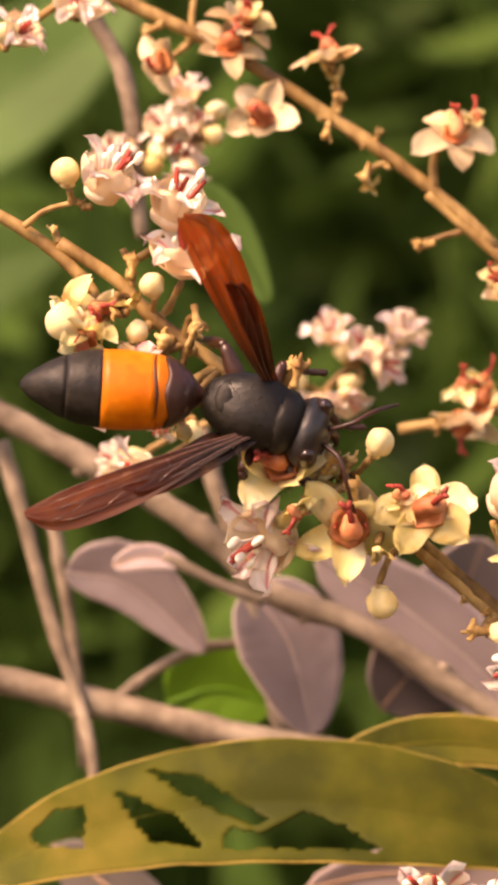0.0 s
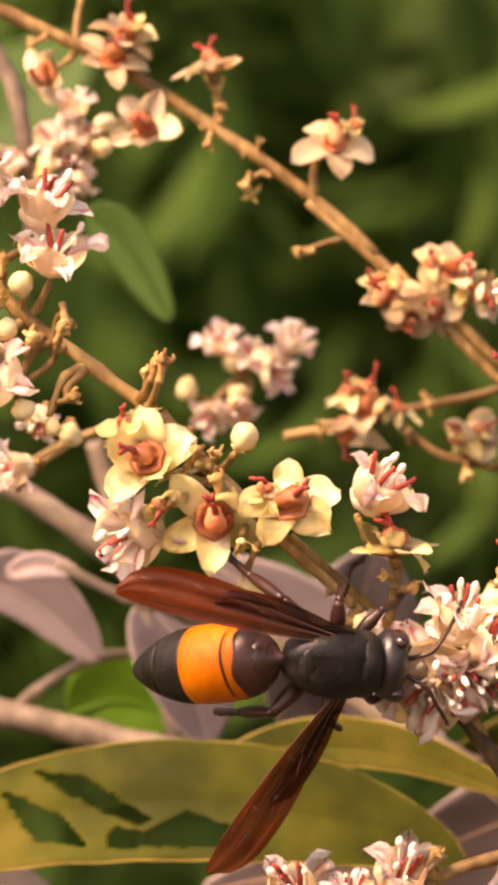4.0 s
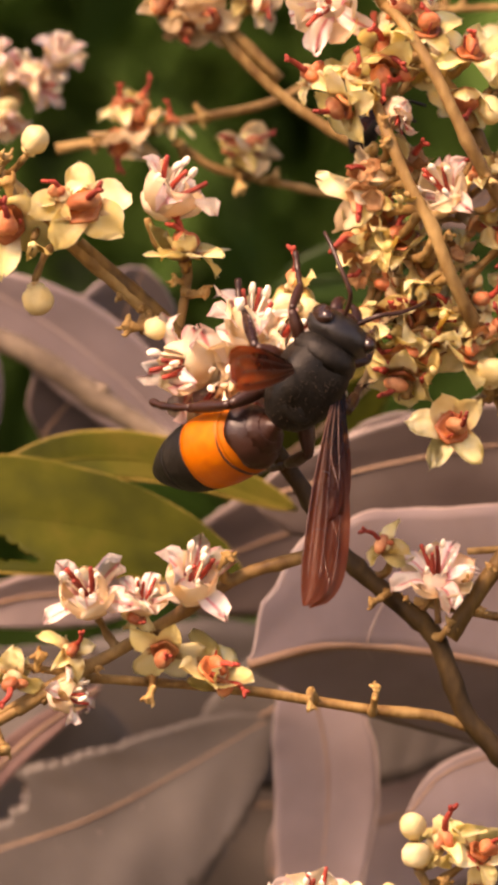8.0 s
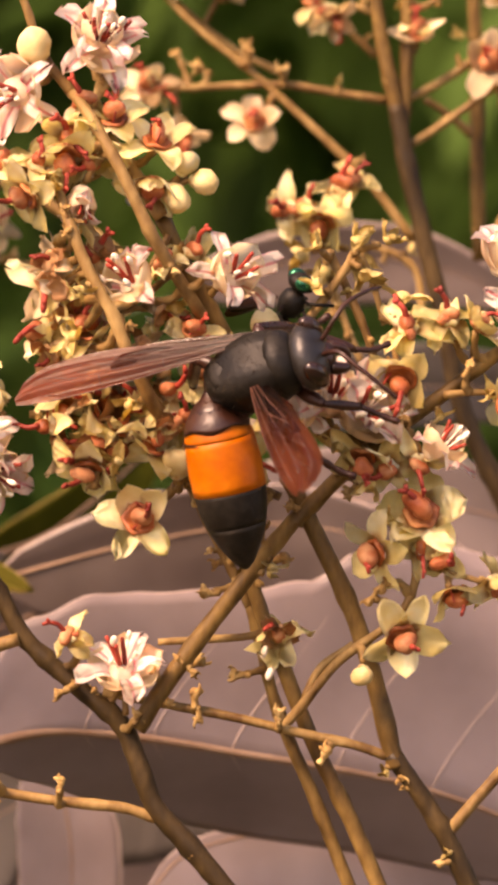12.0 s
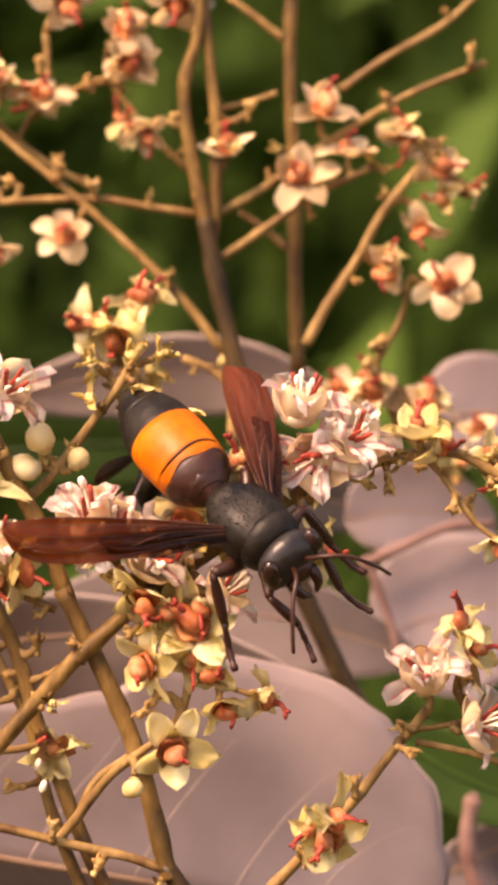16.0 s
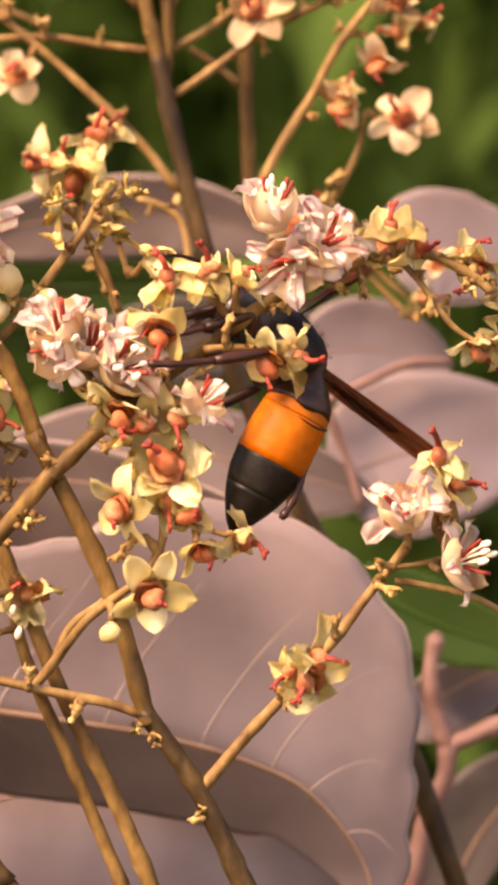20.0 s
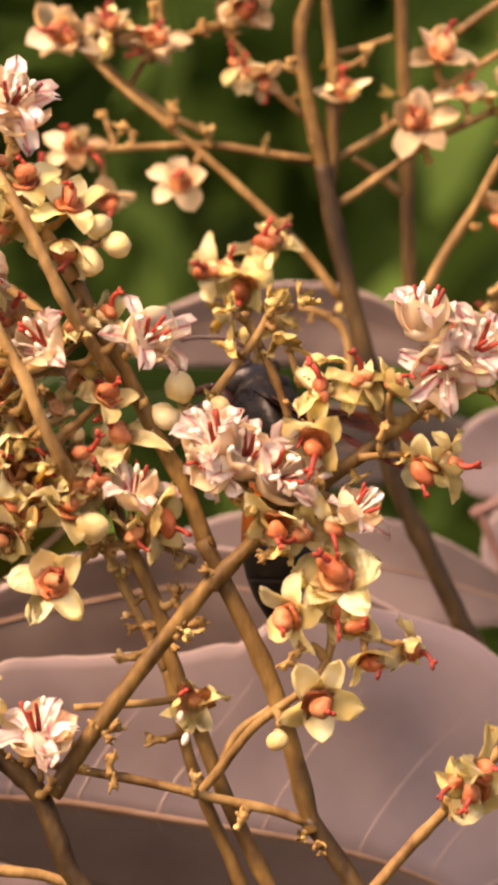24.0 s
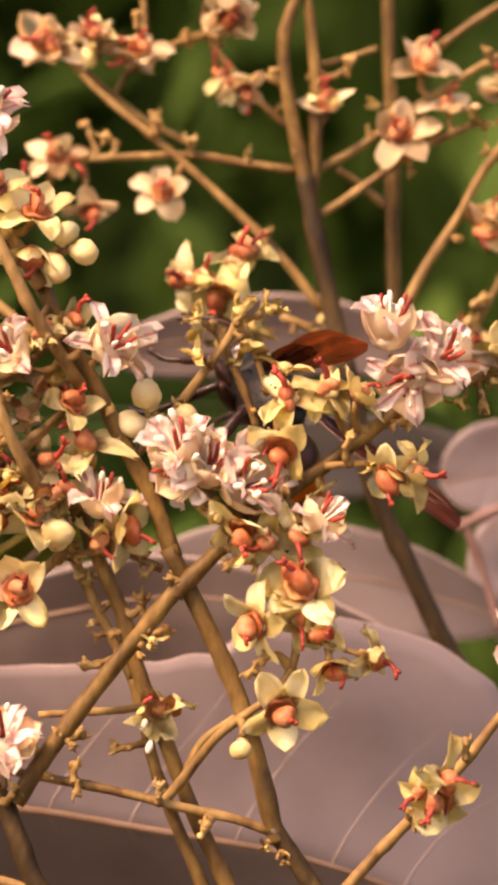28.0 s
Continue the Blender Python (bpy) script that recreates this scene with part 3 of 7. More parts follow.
def leaf_mesh(name, spine, left, right, mat, fold=0.15, ripple=0.04, holes=(), rows=30, lean=0.0, thick=0.25, tip=0.9, seed=0.0, cols=8, blunt=0.62, bites=(), droop=0.0, widths=(), teeth=0.0):
    """A leaf along the spine (mm): half widths to either side, folded along the rib, rippled, with bitten holes (u, v, ru, rv).
    lean turns the blade about its rib, degrees. widths: (t, mm) of the right half in place of the usual shape; teeth: depth of a toothed rim."""
    line = smooth_line([Vector(p) * MM for p in spine], max(2, rows // (len(spine) - 1)))
    n = len(line) - 1
    bm = bmesh.new()
    grid = []
    for i, q in enumerate(line):
        t = i / n
        way = (line[min(i + 1, n)] - line[max(i - 1, 0)]).normalized()
        side = Vector((0, -1, 0)).cross(way).normalized()
        side = Matrix.Rotation(radians(lean), 3, way) @ side
        up = way.cross(side)
        shape = max(0.02, math.sin(math.pi * min(1, t * 0.97 + 0.02) ** tip) ** blunt) * min(1, (t / 0.06) ** 0.5) * min(1, ((1 - t) / 0.04) ** 0.5) + 0.004
        row = []
        for k in range(-cols, cols + 1):
            s = k / cols
            half = (left if s < 0 else right) * MM * shape
            if widths and s > 0:
                f = [(a, p, b, q) for (a, p), (b, q) in zip(widths, widths[1:]) if a <= t <= b][0]
                u = (t - f[0]) / (f[2] - f[0])
                half = (f[1] + (f[3] - f[1]) * u * u * (3 - 2 * u)) * MM
            half *= (1 + 0.03 * noise.noise(Vector((t * 14, s, seed)))) * (1 - teeth * ((t * 30 + noise.noise(Vector((t * 9, 0, seed)))) % 1) * (0.8 + 0.8 * noise.noise(Vector((t * 17, 3, seed)))))
            lift = (fold * abs(s) + ripple * noise.noise(Vector((t * 3.5 + seed, s * 1.6, 2.0)))+ 0.012 * math.sin(t * 44 + abs(s) * 7) * abs(s)) * half
            row.append(bm.verts.new(q + side * half * s + up * lift + Vector((0, droop * half * max(0, -s), 0))))
        grid.append(row)
    for i in range(n):
        for k in range(2 * cols):
            u, v = (i + 0.5) / n, (k + 0.5) / cols - 1
            if any(((u - a) / c) ** 2 + ((v - b) / d) ** 2 < 1 + 0.5 * noise.noise(Vector((u * 30, v * 9, 0))) for a, b, c, d in holes):
                continue
            if any(within(bite, u, v + 0.05 * noise.noise(Vector((u * 60, v * 8, 1)))) for bite in bites):
                continue
            bm.faces.new((grid[i][k], grid[i][k + 1], grid[i + 1][k + 1], grid[i + 1][k]))
    veins = []
    for j in range(2, 10):
        for sgn in (-1, 1):
            pts = []
            for k in range(0, 11):
                f = k / 10 * (cols - 0.6)
                r = min(n - 0.01, n * (j / 11 + 0.09 * (k / 10) ** 1.3))
                a, c = int(r), int(f)
                q = [grid[a + da][cols + sgn * min(cols, c + dc)] for da in (0, 1) for dc in (0, 1)]
                if all(w.link_faces for w in q):
                    top = q[0].co.lerp(q[1].co, f - c)
                    pts.append(top.lerp(q[2].co.lerp(q[3].co, f - c), r - a) + Vector((0, -0.00018, 0)))
            if len(pts) > 5:
                veins.append(pts)
    edges = [[row[k].co + Vector((0, -0.0001, 0)) for row in grid if row[k].link_faces] for k in (0, -1)]
    bmesh.ops.delete(bm, geom=[q for q in bm.verts if not q.link_faces], context="VERTS")
    bmesh.ops.solidify(bm, geom=bm.faces[:], thickness=thick * MM)
    return mesh_of(bm, mat, name), line, veins, edges


def leaf(label, spine, left, right, mat, fold=0.15, ripple=0.04, holes=(), lean=0.0, vein=VEIN, rib=0.4, veins=True, stalk=(), **more):
    """A broad leaf with its midrib, side veins and stalk."""
    t = thing("leaf", label, "leaf", spine[0], "leaves")
    back = Matrix.Translation(-t.location)
    me, line, lines, edges = leaf_mesh("blade", spine, left, right, mat, fold, ripple, holes, lean=lean, **more)
    part("blade", me, mat, t, "", back)
    bm = bmesh.new()
    root = [Vector(p) * MM for p in stalk]
    rib *= 0.5 if mat in (MAUVE, SHADED_BROWN_LEAF, SHADED_TAUPE_LEAF) else 1
    both = root + [q + Vector((0, -0.0003, 0)) for q in line]
    tube(bm, both, [rib * MM * (1.5 if i < len(root) else 1 - 0.75 * (i - len(root)) / len(line)) for i in range(len(both))], 7, 0.1)
    part("midrib", bm, vein, t, "", back)
    if veins:
        for pts in lines:
            bm = bmesh.new()
            tube(bm, pts, [rib * 0.38 * MM * (1 - 0.7 * i / len(pts)) for i in range(len(pts))], 5)
            part("vein", bm, MAUVE_VEIN if mat in (MAUVE, SHADED_BROWN_LEAF, SHADED_TAUPE_LEAF) else mat, t, "", back)
    for pts in edges:
        if len(pts) > 3:
            bm = bmesh.new()
            tube(bm, pts, [0.13 * MM] * len(pts), 5)
            part("margin", bm, {MAUVE: MAUVE_VEIN, SHADED_TAUPE_LEAF: MAUVE_VEIN, OLIVE: OLIVE_EDGE}.get(mat, mat), t, "", back)
    return t

ground = tagged(new("ground"), "bare brown soil under the shrubs", "ground", kind="structure")
bm = bmesh.new()
bmesh.ops.create_grid(bm, x_segments=40, y_segments=40, size=60)
for q in bm.verts:
    q.co.z = 0.05 * noise.noise(q.co * 0.3)
me = mesh_of(bm, SOIL, "ground")
bpy.data.objects.remove(ground)
ground = tagged(new("ground", me), "bare brown soil under the shrubs", "ground", kind="structure")
ground.location.z = -1.35


def foliage(name, label, count, box, size, mat, seed):
    """Loose leaves filling a box (metres): what stands behind the flowers."""
    rnd = random.Random(seed)
    verts, faces = [], []
    for _ in range(count):
        while True:
            # a rounded mass, not a block
            f = [rnd.uniform(-1, 1) for _ in box]
            if f[0] ** 4 + max(0, f[2]) ** 4 + f[1] ** 4 < 1.1:
                break
        at = Vector([(a + b) / 2 + (b - a) / 2 * k for (a, b), k in zip(box, f)])
        q = Euler((rnd.uniform(-0.9, 0.9), rnd.uniform(0, 6.28), rnd.uniform(-0.9, 0.9))).to_matrix()
        n, s = rnd.uniform(*size), len(verts)
        for i in range(6):
            t = i / 5
            h = n * 0.2 * max(0.03, math.sin(math.pi * (0.04 + 0.92 * t)))
            for k in (-1, 0, 1):
                verts.append(at + q @ Vector((n * (t - 0.5), k * h, abs(k) * h * 0.35 - n * 0.25 * (t - 0.5) ** 2)))
        for i in range(5):
            for k in (0, 1):
                a = s + i * 3 + k
                faces.append((a, a + 1, a + 4, a + 3))
    me = bpy.data.meshes.new(name)
    me.from_pydata(verts, [], faces)
    me.materials.append(mat)
    me.polygons.foreach_set("use_smooth", [True] * len(faces))
    return tagged(new(name, me), label, "foliage", kind="stuff")


def leafy(name, tones, rough, spread):
    """Leaf green that differs from leaf to leaf."""
    m = material(name, tones, rough, 40, 0.2, 0.12, 0.35)
    n, link = m.node_tree.nodes, m.node_tree.links.new
    geo, hsv = n.new("ShaderNodeNewGeometry"), n["Hue/Saturation/Value"]
    vary = n.new("ShaderNodeMapRange")
    vary.inputs["To Min"].default_value, vary.inputs["To Max"].default_value = 1 - spread, 1 + spread
    link(geo.outputs["Random Per Island"], vary.inputs["Value"])
    link(vary.outputs["Result"], hsv.inputs["Value"])
    return m


HEDGE = leafy("hedge_leaf", [(0.029, 0.063, 0.013), (0.053, 0.117, 0.023), (0.082, 0.168, 0.034)], 0.75, 0.34)
LIGHTER_HEDGE = leafy("lighter_hedge_leaf", [(0.033, 0.068, 0.014), (0.058, 0.124, 0.024), (0.088, 0.175, 0.036)], 0.75, 0.24)
foliage("shrub_foliage", "dense dark green foliage of the shrub behind the flowers", 6400, ((-0.5, 0.05), (0.6, 1.05), (-1.3, 0.5)), (0.022, 0.05), HEDGE, 3)
foliage("bush_foliage", "slightly lighter green foliage of a bush behind the flowers", 6400, ((0.0, 0.55), (0.6, 1.05), (-1.3, 0.5)), (0.022, 0.05), LIGHTER_HEDGE, 6)
foliage("hedge_foliage", "deep shaded green hedge far behind the flowers", 6000, ((-1.3, 1.4), (1.15, 1.6), (-1.3, 1.1)), (0.09, 0.2), HEDGE, 4)
foliage("undergrowth", "low leaves on the soil below the shrub", 900, ((-1.2, 1.2), (-0.2, 1.2), (-1.35, -0.9)), (0.08, 0.16), HEDGE, 5)


# added sheet closing gaps in the foliage; its near-black green stands for deep shade
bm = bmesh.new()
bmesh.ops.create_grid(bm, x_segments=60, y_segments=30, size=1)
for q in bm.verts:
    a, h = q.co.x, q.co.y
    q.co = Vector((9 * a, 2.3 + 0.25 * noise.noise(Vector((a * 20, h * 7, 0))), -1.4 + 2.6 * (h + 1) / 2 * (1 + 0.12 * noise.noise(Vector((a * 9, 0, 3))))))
hedge = tagged(new("backdrop", mesh_of(bm, DARK_GREEN, "backdrop")), "dark green backdrop sheet closing the gaps behind the foliage", "hedge", kind="structure")


def twig(label, points, r0, r1, mat):
    t = thing("twig", label, "twig", points[0], "grey twigs")
    line = smooth_line([Vector(p) * MM for p in points], 5)
    n = len(line) - 1
    bm = bmesh.new()
    tube(bm, [q - t.location for q in line], [(r0 + (r1 - r0) * i / n) * MM * 0.88 * (1 + 0.2 * max(0, 1 - abs(i % 8 - 3) / 1.4)) for i in range(n + 1)], 12, 0.16, points[0][2])
    part("bark", bm, mat, t)
    for i in range(3, n, 8):
        bm = bmesh.new()
        r = (r0 + (r1 - r0) * i / n) * MM
        ball(bm, line[i] - t.location + Vector((0, -0.3, 0.6 if i % 16 < 8 else -0.6)) * r, (r * 0.7, r * 0.5, r * 0.55), 10, 7)
        for q in bm.verts:
            q.co += Vector((1, 0, 1)) * r * 0.25 * noise.noise(q.co * 900)
        part("knot", bm, mat, t)
    return t


# trunk and limbs that carry the stems
shrub = thing("shrub_trunk", "rough brown trunk of the flowering shrub in the soil", "tree trunk", (52, 40, -1350))
for name, pts, r0, r1 in (("trunk", [(52, 40, -1360), (40, 50, -1000), (60, 45, -600), (52, 25, -300), (50, 12, -150)], 26, 11),
                          ("limb", [(50, 12, -152), (46, 8, -110), (45, 6, -76)], 10, 3.0),
                          ("limb", [(50, 14, -160), (70, 40, -120), (78, 64, -100), (75, 72, -82)], 9, 3),
                          ("limb", [(50, 14, -170), (10, 40, -120), (-8, 60, -105), (-12, 72, -84)], 9, 3)):
    line = smooth_line([Vector(p) * MM - shrub.location for p in pts], 6)
    bm = bmesh.new()
    tube(bm, line, [(r0 + (r1 - r0) * i / (len(line) - 1)) * MM for i in range(len(line))], 14, 0.3)
    part(name, bm, TRUNK, shrub)

# ---- leaves and twigs behind the flowers ----
BITES = (((0.12, 0.43), (0.165, 0.67), (0.21, 0.45), (0.19, -0.43), (0.125, -0.05)),
         ((0.25, 0.62), (0.29, 0.25), (0.33, -0.14), (0.366, -0.77), (0.29, -0.54), (0.275, -0.2)),
         ((0.30, 0.78), (0.366, 0.47), (0.46, -0.34), (0.44, -0.42), (0.39, -0.15), (0.335, 0.3)),
         ((0.40, -0.42), (0.45, -0.55), (0.51, -0.17), (0.56, -0.35), (0.64, -0.80), (0.39, -0.80)))
leaf("olive-green leaf with insect-bitten holes at one end", [(-36.8, 33.0, -28.8), (-27.3, 33.0, -24.7), (-16.0, 33.0, -22.5), (-4.8, 33.0, -22.5), (4.3, 33.0, -24.0), (12.7, 33.0, -26.9)], 5.3, 5.1, OLIVE, 0.12, lean=-25, bites=BITES, vein=OLIVE, rib=0.03, veins=False, tip=1.0, rows=150, cols=24, seed=0)
leaf("olive-green leaf tucked behind a bitten one", [(-7.6, 39.0, -19.2), (-0.2, 39.0, -17.8), (7.7, 39.0, -18.5), (17.4, 39.0, -22.0)], 1.9, 2.2, OLIVE, 0.2, lean=-20, vein=OLIVE, rib=0.16, veins=False, seed=1)
leaf("small dusty mauve leaf on a grey twig", [(-31.2, 58.0, -4.3), (-25.4, 58.0, -5.6), (-19.2, 58.0, -11.2)], 2.2, 3.6, MAUVE, 0.2, lean=10, vein=MAUVE_VEIN, rib=0.2, veins=False, seed=2)
leaf("small dusty mauve leaf hanging from a twig", [(-15.6, 60.0, -5.6), (-12.0, 60.0, -10.4), (-9.8, 60.0, -18.4)], 4.4, 4.4, MAUVE, 0.12, lean=-15, vein=MAUVE_VEIN, rib=0.2, veins=False, seed=3)
leaf("dusty mauve leaf beside a grey branch", [(-9.8, 63.0, -2.6), (-1.9, 63.0, -7.5), (5.1, 63.0, -13.3), (11.0, 63.0, -20.7)], 4.4, 4.2, MAUVE, 0.1, lean=24, vein=MAUVE_VEIN, rib=0.25, seed=4)
leaf("dusty mauve leaf with a ragged edge, coloured darker for shade", [(-32.4, 60.0, -28.1), (-26.5, 60.0, -32.5), (-23.0, 60.0, -38.0), (-22.1, 60.0, -45.8)], 3.4, 3.4, SHADED_BROWN_LEAF, 0.1, lean=10, seed=5)
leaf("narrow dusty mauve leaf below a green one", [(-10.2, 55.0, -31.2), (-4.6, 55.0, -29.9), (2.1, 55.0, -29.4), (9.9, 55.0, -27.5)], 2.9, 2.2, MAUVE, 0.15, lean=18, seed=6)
leaf("broad mauve leaf, dulled in colour for shade, with a tan midrib", [(-23.7, 64.0, -59.5), (-10.8, 64.0, -53.8), (1.6, 64.0, -49.4), (16.0, 64.0, -41.3)], 12.9, 6.4, SHADED_BROWN_LEAF, 0.05, lean=-10, holes=((0.42, 0.75, 0.1, 0.35),), rows=180, teeth=0.075, seed=7)
leaf("narrow reddish curled leaf", [(-14.8, 47.0, -53.2), (-6.7, 47.0, -43.3), (1.3, 47.0, -37.1)], 1.2, 1.2, PETIOLE, 0.2, lean=0, veins=False, seed=8)
leaf("pale dusty leaf hanging downwards", [(18.0, 46.0, -35.2), (19.6, 46.0, -39.5), (20.4, 46.0, -45.5), (19.7, 46.0, -54.4), (19.0, 46.0, -63.6)], 4.4, 4.4, MAUVE, 0.15, lean=15, rib=0.25, seed=9)
leaf("broad pale mauve leaf under a larger one", [(26.5, 40.0, -47.5), (30.0, 40.0, -43.6), (37.0, 40.0, -41.8), (46.0, 40.0, -42.0), (55.0, 40.0, -44.2), (61.0, 40.0, -47.5), (65.5, 40.0, -54.0)], 12.0, 0.9, MAUVE, 0.05, lean=-12, rib=0.2, seed=10)
leaf("large rounded dusty mauve leaf with a tan midrib", [(12.8, 21.0, -33.6), (19.0, 22.5, -32.2), (26.0, 24.5, -32.7), (34.5, 26.5, -34.2), (46.0, 28.0, -36.3), (54.5, 29.0, -39.1), (58.7, 29.5, -41.8), (62.4, 30.0, -47.0), (63.2, 30.0, -52.0)], 7.0, 17.0, MAUVE, 0.03, lean=-8, droop=1.1, rib=0.8, tip=0.8, cols=12, rows=80, blunt=0.8, seed=11, widths=((0, 0.3), (0.06, 4.8), (0.125, 8.8), (0.19, 10.6), (0.25, 11.4), (0.36, 12.8), (0.41, 14.0), (0.45, 17.6), (0.5, 19.0), (0.56, 19.3), (0.625, 18.3), (0.69, 15.4), (0.75, 11.5), (0.81, 7.2), (0.875, 3.8), (1, 0.4)))
leaf("greyish mauve leaf behind flower stems", [(21.2, 54.0, -18.4), (28.4, 54.0, -17.4), (38.1, 54.0, -19.8)], 4.6, 3.9, SHADED_TAUPE_LEAF, 0.2, lean=25, seed=13)
leaf("dull olive leaf in the shade", [(11.4, 70.0, -20.7), (18.5, 70.0, -17.6), (27.6, 70.0, -9.5)], 4.0, 3.0, OLIVE, 0.2, lean=20, veins=False, seed=14)
leaf("dusty mauve leaf behind the flower stems", [(29.5, 72.0, 4.2), (40.1, 72.0, 6.2), (50.2, 72.0, 6.2), (59.9, 72.0, 2.7)], 4.3, 3.3, SHADED_TAUPE_LEAF, 0.12, lean=18, rib=0.15, veins=False, seed=15)
leaf("rounded mauve leaf beyond the blossoms", [(67.2, 66.0, 1.2), (71.7, 66.0, 2.6), (81.5, 66.0, 0.4)], 5.5, 5.2, MAUVE, 0.1, lean=-15, seed=16)
leaf("mauve leaf lying in the shade", [(59.2, 69.0, -7.1), (65.2, 69.0, -6.2), (72.7, 69.0, -7.8)], 4.0, 4.5, MAUVE, 0.15, lean=-10, rib=0.2, veins=False, seed=17)
leaf("broad mauve leaf with a pale spot", [(61.8, 63.0, -17.5), (68.7, 63.0, -15.1), (81.0, 63.0, -13.4)], 7.4, 6.9, MAUVE, 0.08, lean=-5, rib=0.2, veins=False, seed=18)
leaf("glossy green leaf under the pink blossoms", [(63.1, 62.0, -25.8), (69.4, 62.0, -29.6), (79.6, 62.0, -33.4)], 3.4, 3.4, LIGHT_GREEN, 0.2, lean=-10, vein=LIGHT_GREEN, veins=False, seed=19)
leaf("small mauve leaf on a rosy stalk", [(66.7, 68.0, -39.6), (72.2, 68.0, -36.5), (81.2, 68.0, -31.9)], 3.5, 2.3, MAUVE, 0.2, lean=-10, seed=20)
leaf("mauve leaf on a rosy stalk by the big leaf", [(70.3, 67.0, -57.0), (74.9, 67.0, -48.6), (81.5, 67.0, -41.8)], 3.0, 5.5, SHADED_BROWN_LEAF, 0.1, lean=10, seed=21)
leaf("bright green leaf among grey twigs", [(-23.4, 75.0, -16.4), (-18.8, 75.0, -15.0), (-13.7, 75.0, -16.4)], 4.6, 4.6, BRIGHTENED_LEAF, 0.2, lean=10, vein=BRIGHTENED_LEAF, veins=False, seed=22)
leaf("blurred green leaf against dark foliage", [(-22.3, 80.0, 30.7), (-18.7, 80.0, 27.1), (-14.5, 80.0, 19.9)], 2.3, 2.3, LIGHT_GREEN, 0.2, lean=10, vein=LIGHT_GREEN, veins=False, seed=23)
leaf("mauve leaf behind the crossing stems", [(13.9, 46.0, -21.4), (26.6, 46.0, -18.1), (39.2, 46.0, -16.7), (55.2, 46.0, -20.4)], 7.1, 3.6, SHADED_TAUPE_LEAF, 0.08, lean=8, rib=0.3, seed=24)
leaf("shaded mauve leaf deep in the shrub", [(30.7, 62.0, -16.7), (41.9, 62.0, -14.8), (53.7, 62.0, -15.7), (65.5, 62.0, -19.1)], 5.9, 4.4, SHADED_TAUPE_LEAF, 0.1, lean=-8, rib=0.3, seed=25)
leaf("wide mauve leaf below the hornet", [(6.2, 62.0, -29.5), (18.1, 62.0, -24.6), (30.9, 62.0, -23.0), (40.8, 62.0, -25.5)], 7.9, 5.4, SHADED_TAUPE_LEAF, 0.08, lean=22, rib=0.3, seed=26)
leaf("leaf low in the shrub, coloured dull brown for shade", [(9.8, 66.0, -44.2), (21.3, 66.0, -38.2), (31.3, 66.0, -36.7), (43.3, 66.0, -39.6)], 10.0, 6.0, SHADED_BROWN_LEAF, 0.06, lean=-6, rib=0.3, seed=27)
leaf("mauve leaf in the shade of a stem", [(-4.1, 68.0, -16.4), (2.0, 68.0, -8.4), (5.0, 68.0, -1.3)], 6.5, 5.5, SHADED_TAUPE_LEAF, 0.1, lean=22, rib=0.3, seed=28)
leaf("leaf under a ragged one, coloured brown for shade", [(-33.1, 66.0, -44.3), (-20.1, 66.0, -39.9), (-8.5, 66.0, -37.9), (1.0, 66.0, -35.4)], 7.5, 3.0, SHADED_BROWN_LEAF, 0.1, lean=-10, rib=0.3, seed=29)
leaf("broad sunlit green leaf far behind the twigs", [(-101.2, 330.0, 42.8), (-78.2, 330.0, 56.7), (-60.3, 330.0, 67.9), (-44.1, 330.0, 80.9)], 12.0, 12.9, LIGHT_GREEN, 0.15, lean=-20, vein=LIGHT_GREEN, veins=False, seed=30)
leaf("blurred sunlit green leaf of the shrub behind", [(-116.4, 380.0, 20.3), (-93.4, 380.0, 29.7), (-75.9, 380.0, 40.9), (-59.3, 380.0, 45.6)], 11.1, 10.2, LIGHT_GREEN, 0.15, lean=-10, vein=LIGHT_GREEN, veins=False, seed=31)
leaf("tiny pointed mauve bract on a curved twig", [(-26.5, 50.0, -3.7), (-23.7, 50.0, -2.9), (-20.3, 50.0, -3.5)], 1.0, 1.0, MAUVE, 0.3, lean=0, veins=False, rib=0.2, seed=32)
leaf("broad leaf low behind a ragged one, coloured brown for shade", [(-18.9, 72.0, -37.8), (-7.8, 72.0, -45.4), (0.3, 72.0, -53.1), (7.4, 72.0, -65.8)], 9.6, 9.6, SHADED_BROWN_LEAF, 0.08, lean=6, rib=0.3, seed=33)
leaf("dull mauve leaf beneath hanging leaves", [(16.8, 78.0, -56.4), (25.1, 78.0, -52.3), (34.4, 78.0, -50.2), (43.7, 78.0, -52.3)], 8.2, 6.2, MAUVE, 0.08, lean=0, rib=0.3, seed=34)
leaf("leaf in the heart of the shrub, coloured dull brown for shade", [(39.6, 80.0, -7.4), (45.8, 80.0, -5.7), (55.5, 80.0, -5.1), (71.4, 80.0, -7.4)], 3.6, 4.1, SHADED_BROWN_LEAF, 0.1, lean=-5, rib=0.25, veins=False, seed=35)
leaf("large leaf low behind the others, coloured dull brown for shade", [(-21.5, 88.0, -57.5), (2.4, 88.0, -52.2), (25.7, 88.0, -51.2), (46.9, 88.0, -53.4)], 17.4, 17.4, SHADED_BROWN_LEAF, 0.06, lean=0, rib=0.3, seed=36)
# added leaf whose dark colour fills a gap that is only shade
leaf("dark green leaf added for a shaded gap deep in the shrub", [(17.6, 92.0, -2.3), (32.6, 92.0, -0.2), (47.5, 92.0, -0.2), (61.4, 92.0, -2.3)], 4.0, 4.8, GREEN, 0.12, lean=12, vein=GREEN, rib=0.25, veins=False, seed=37)
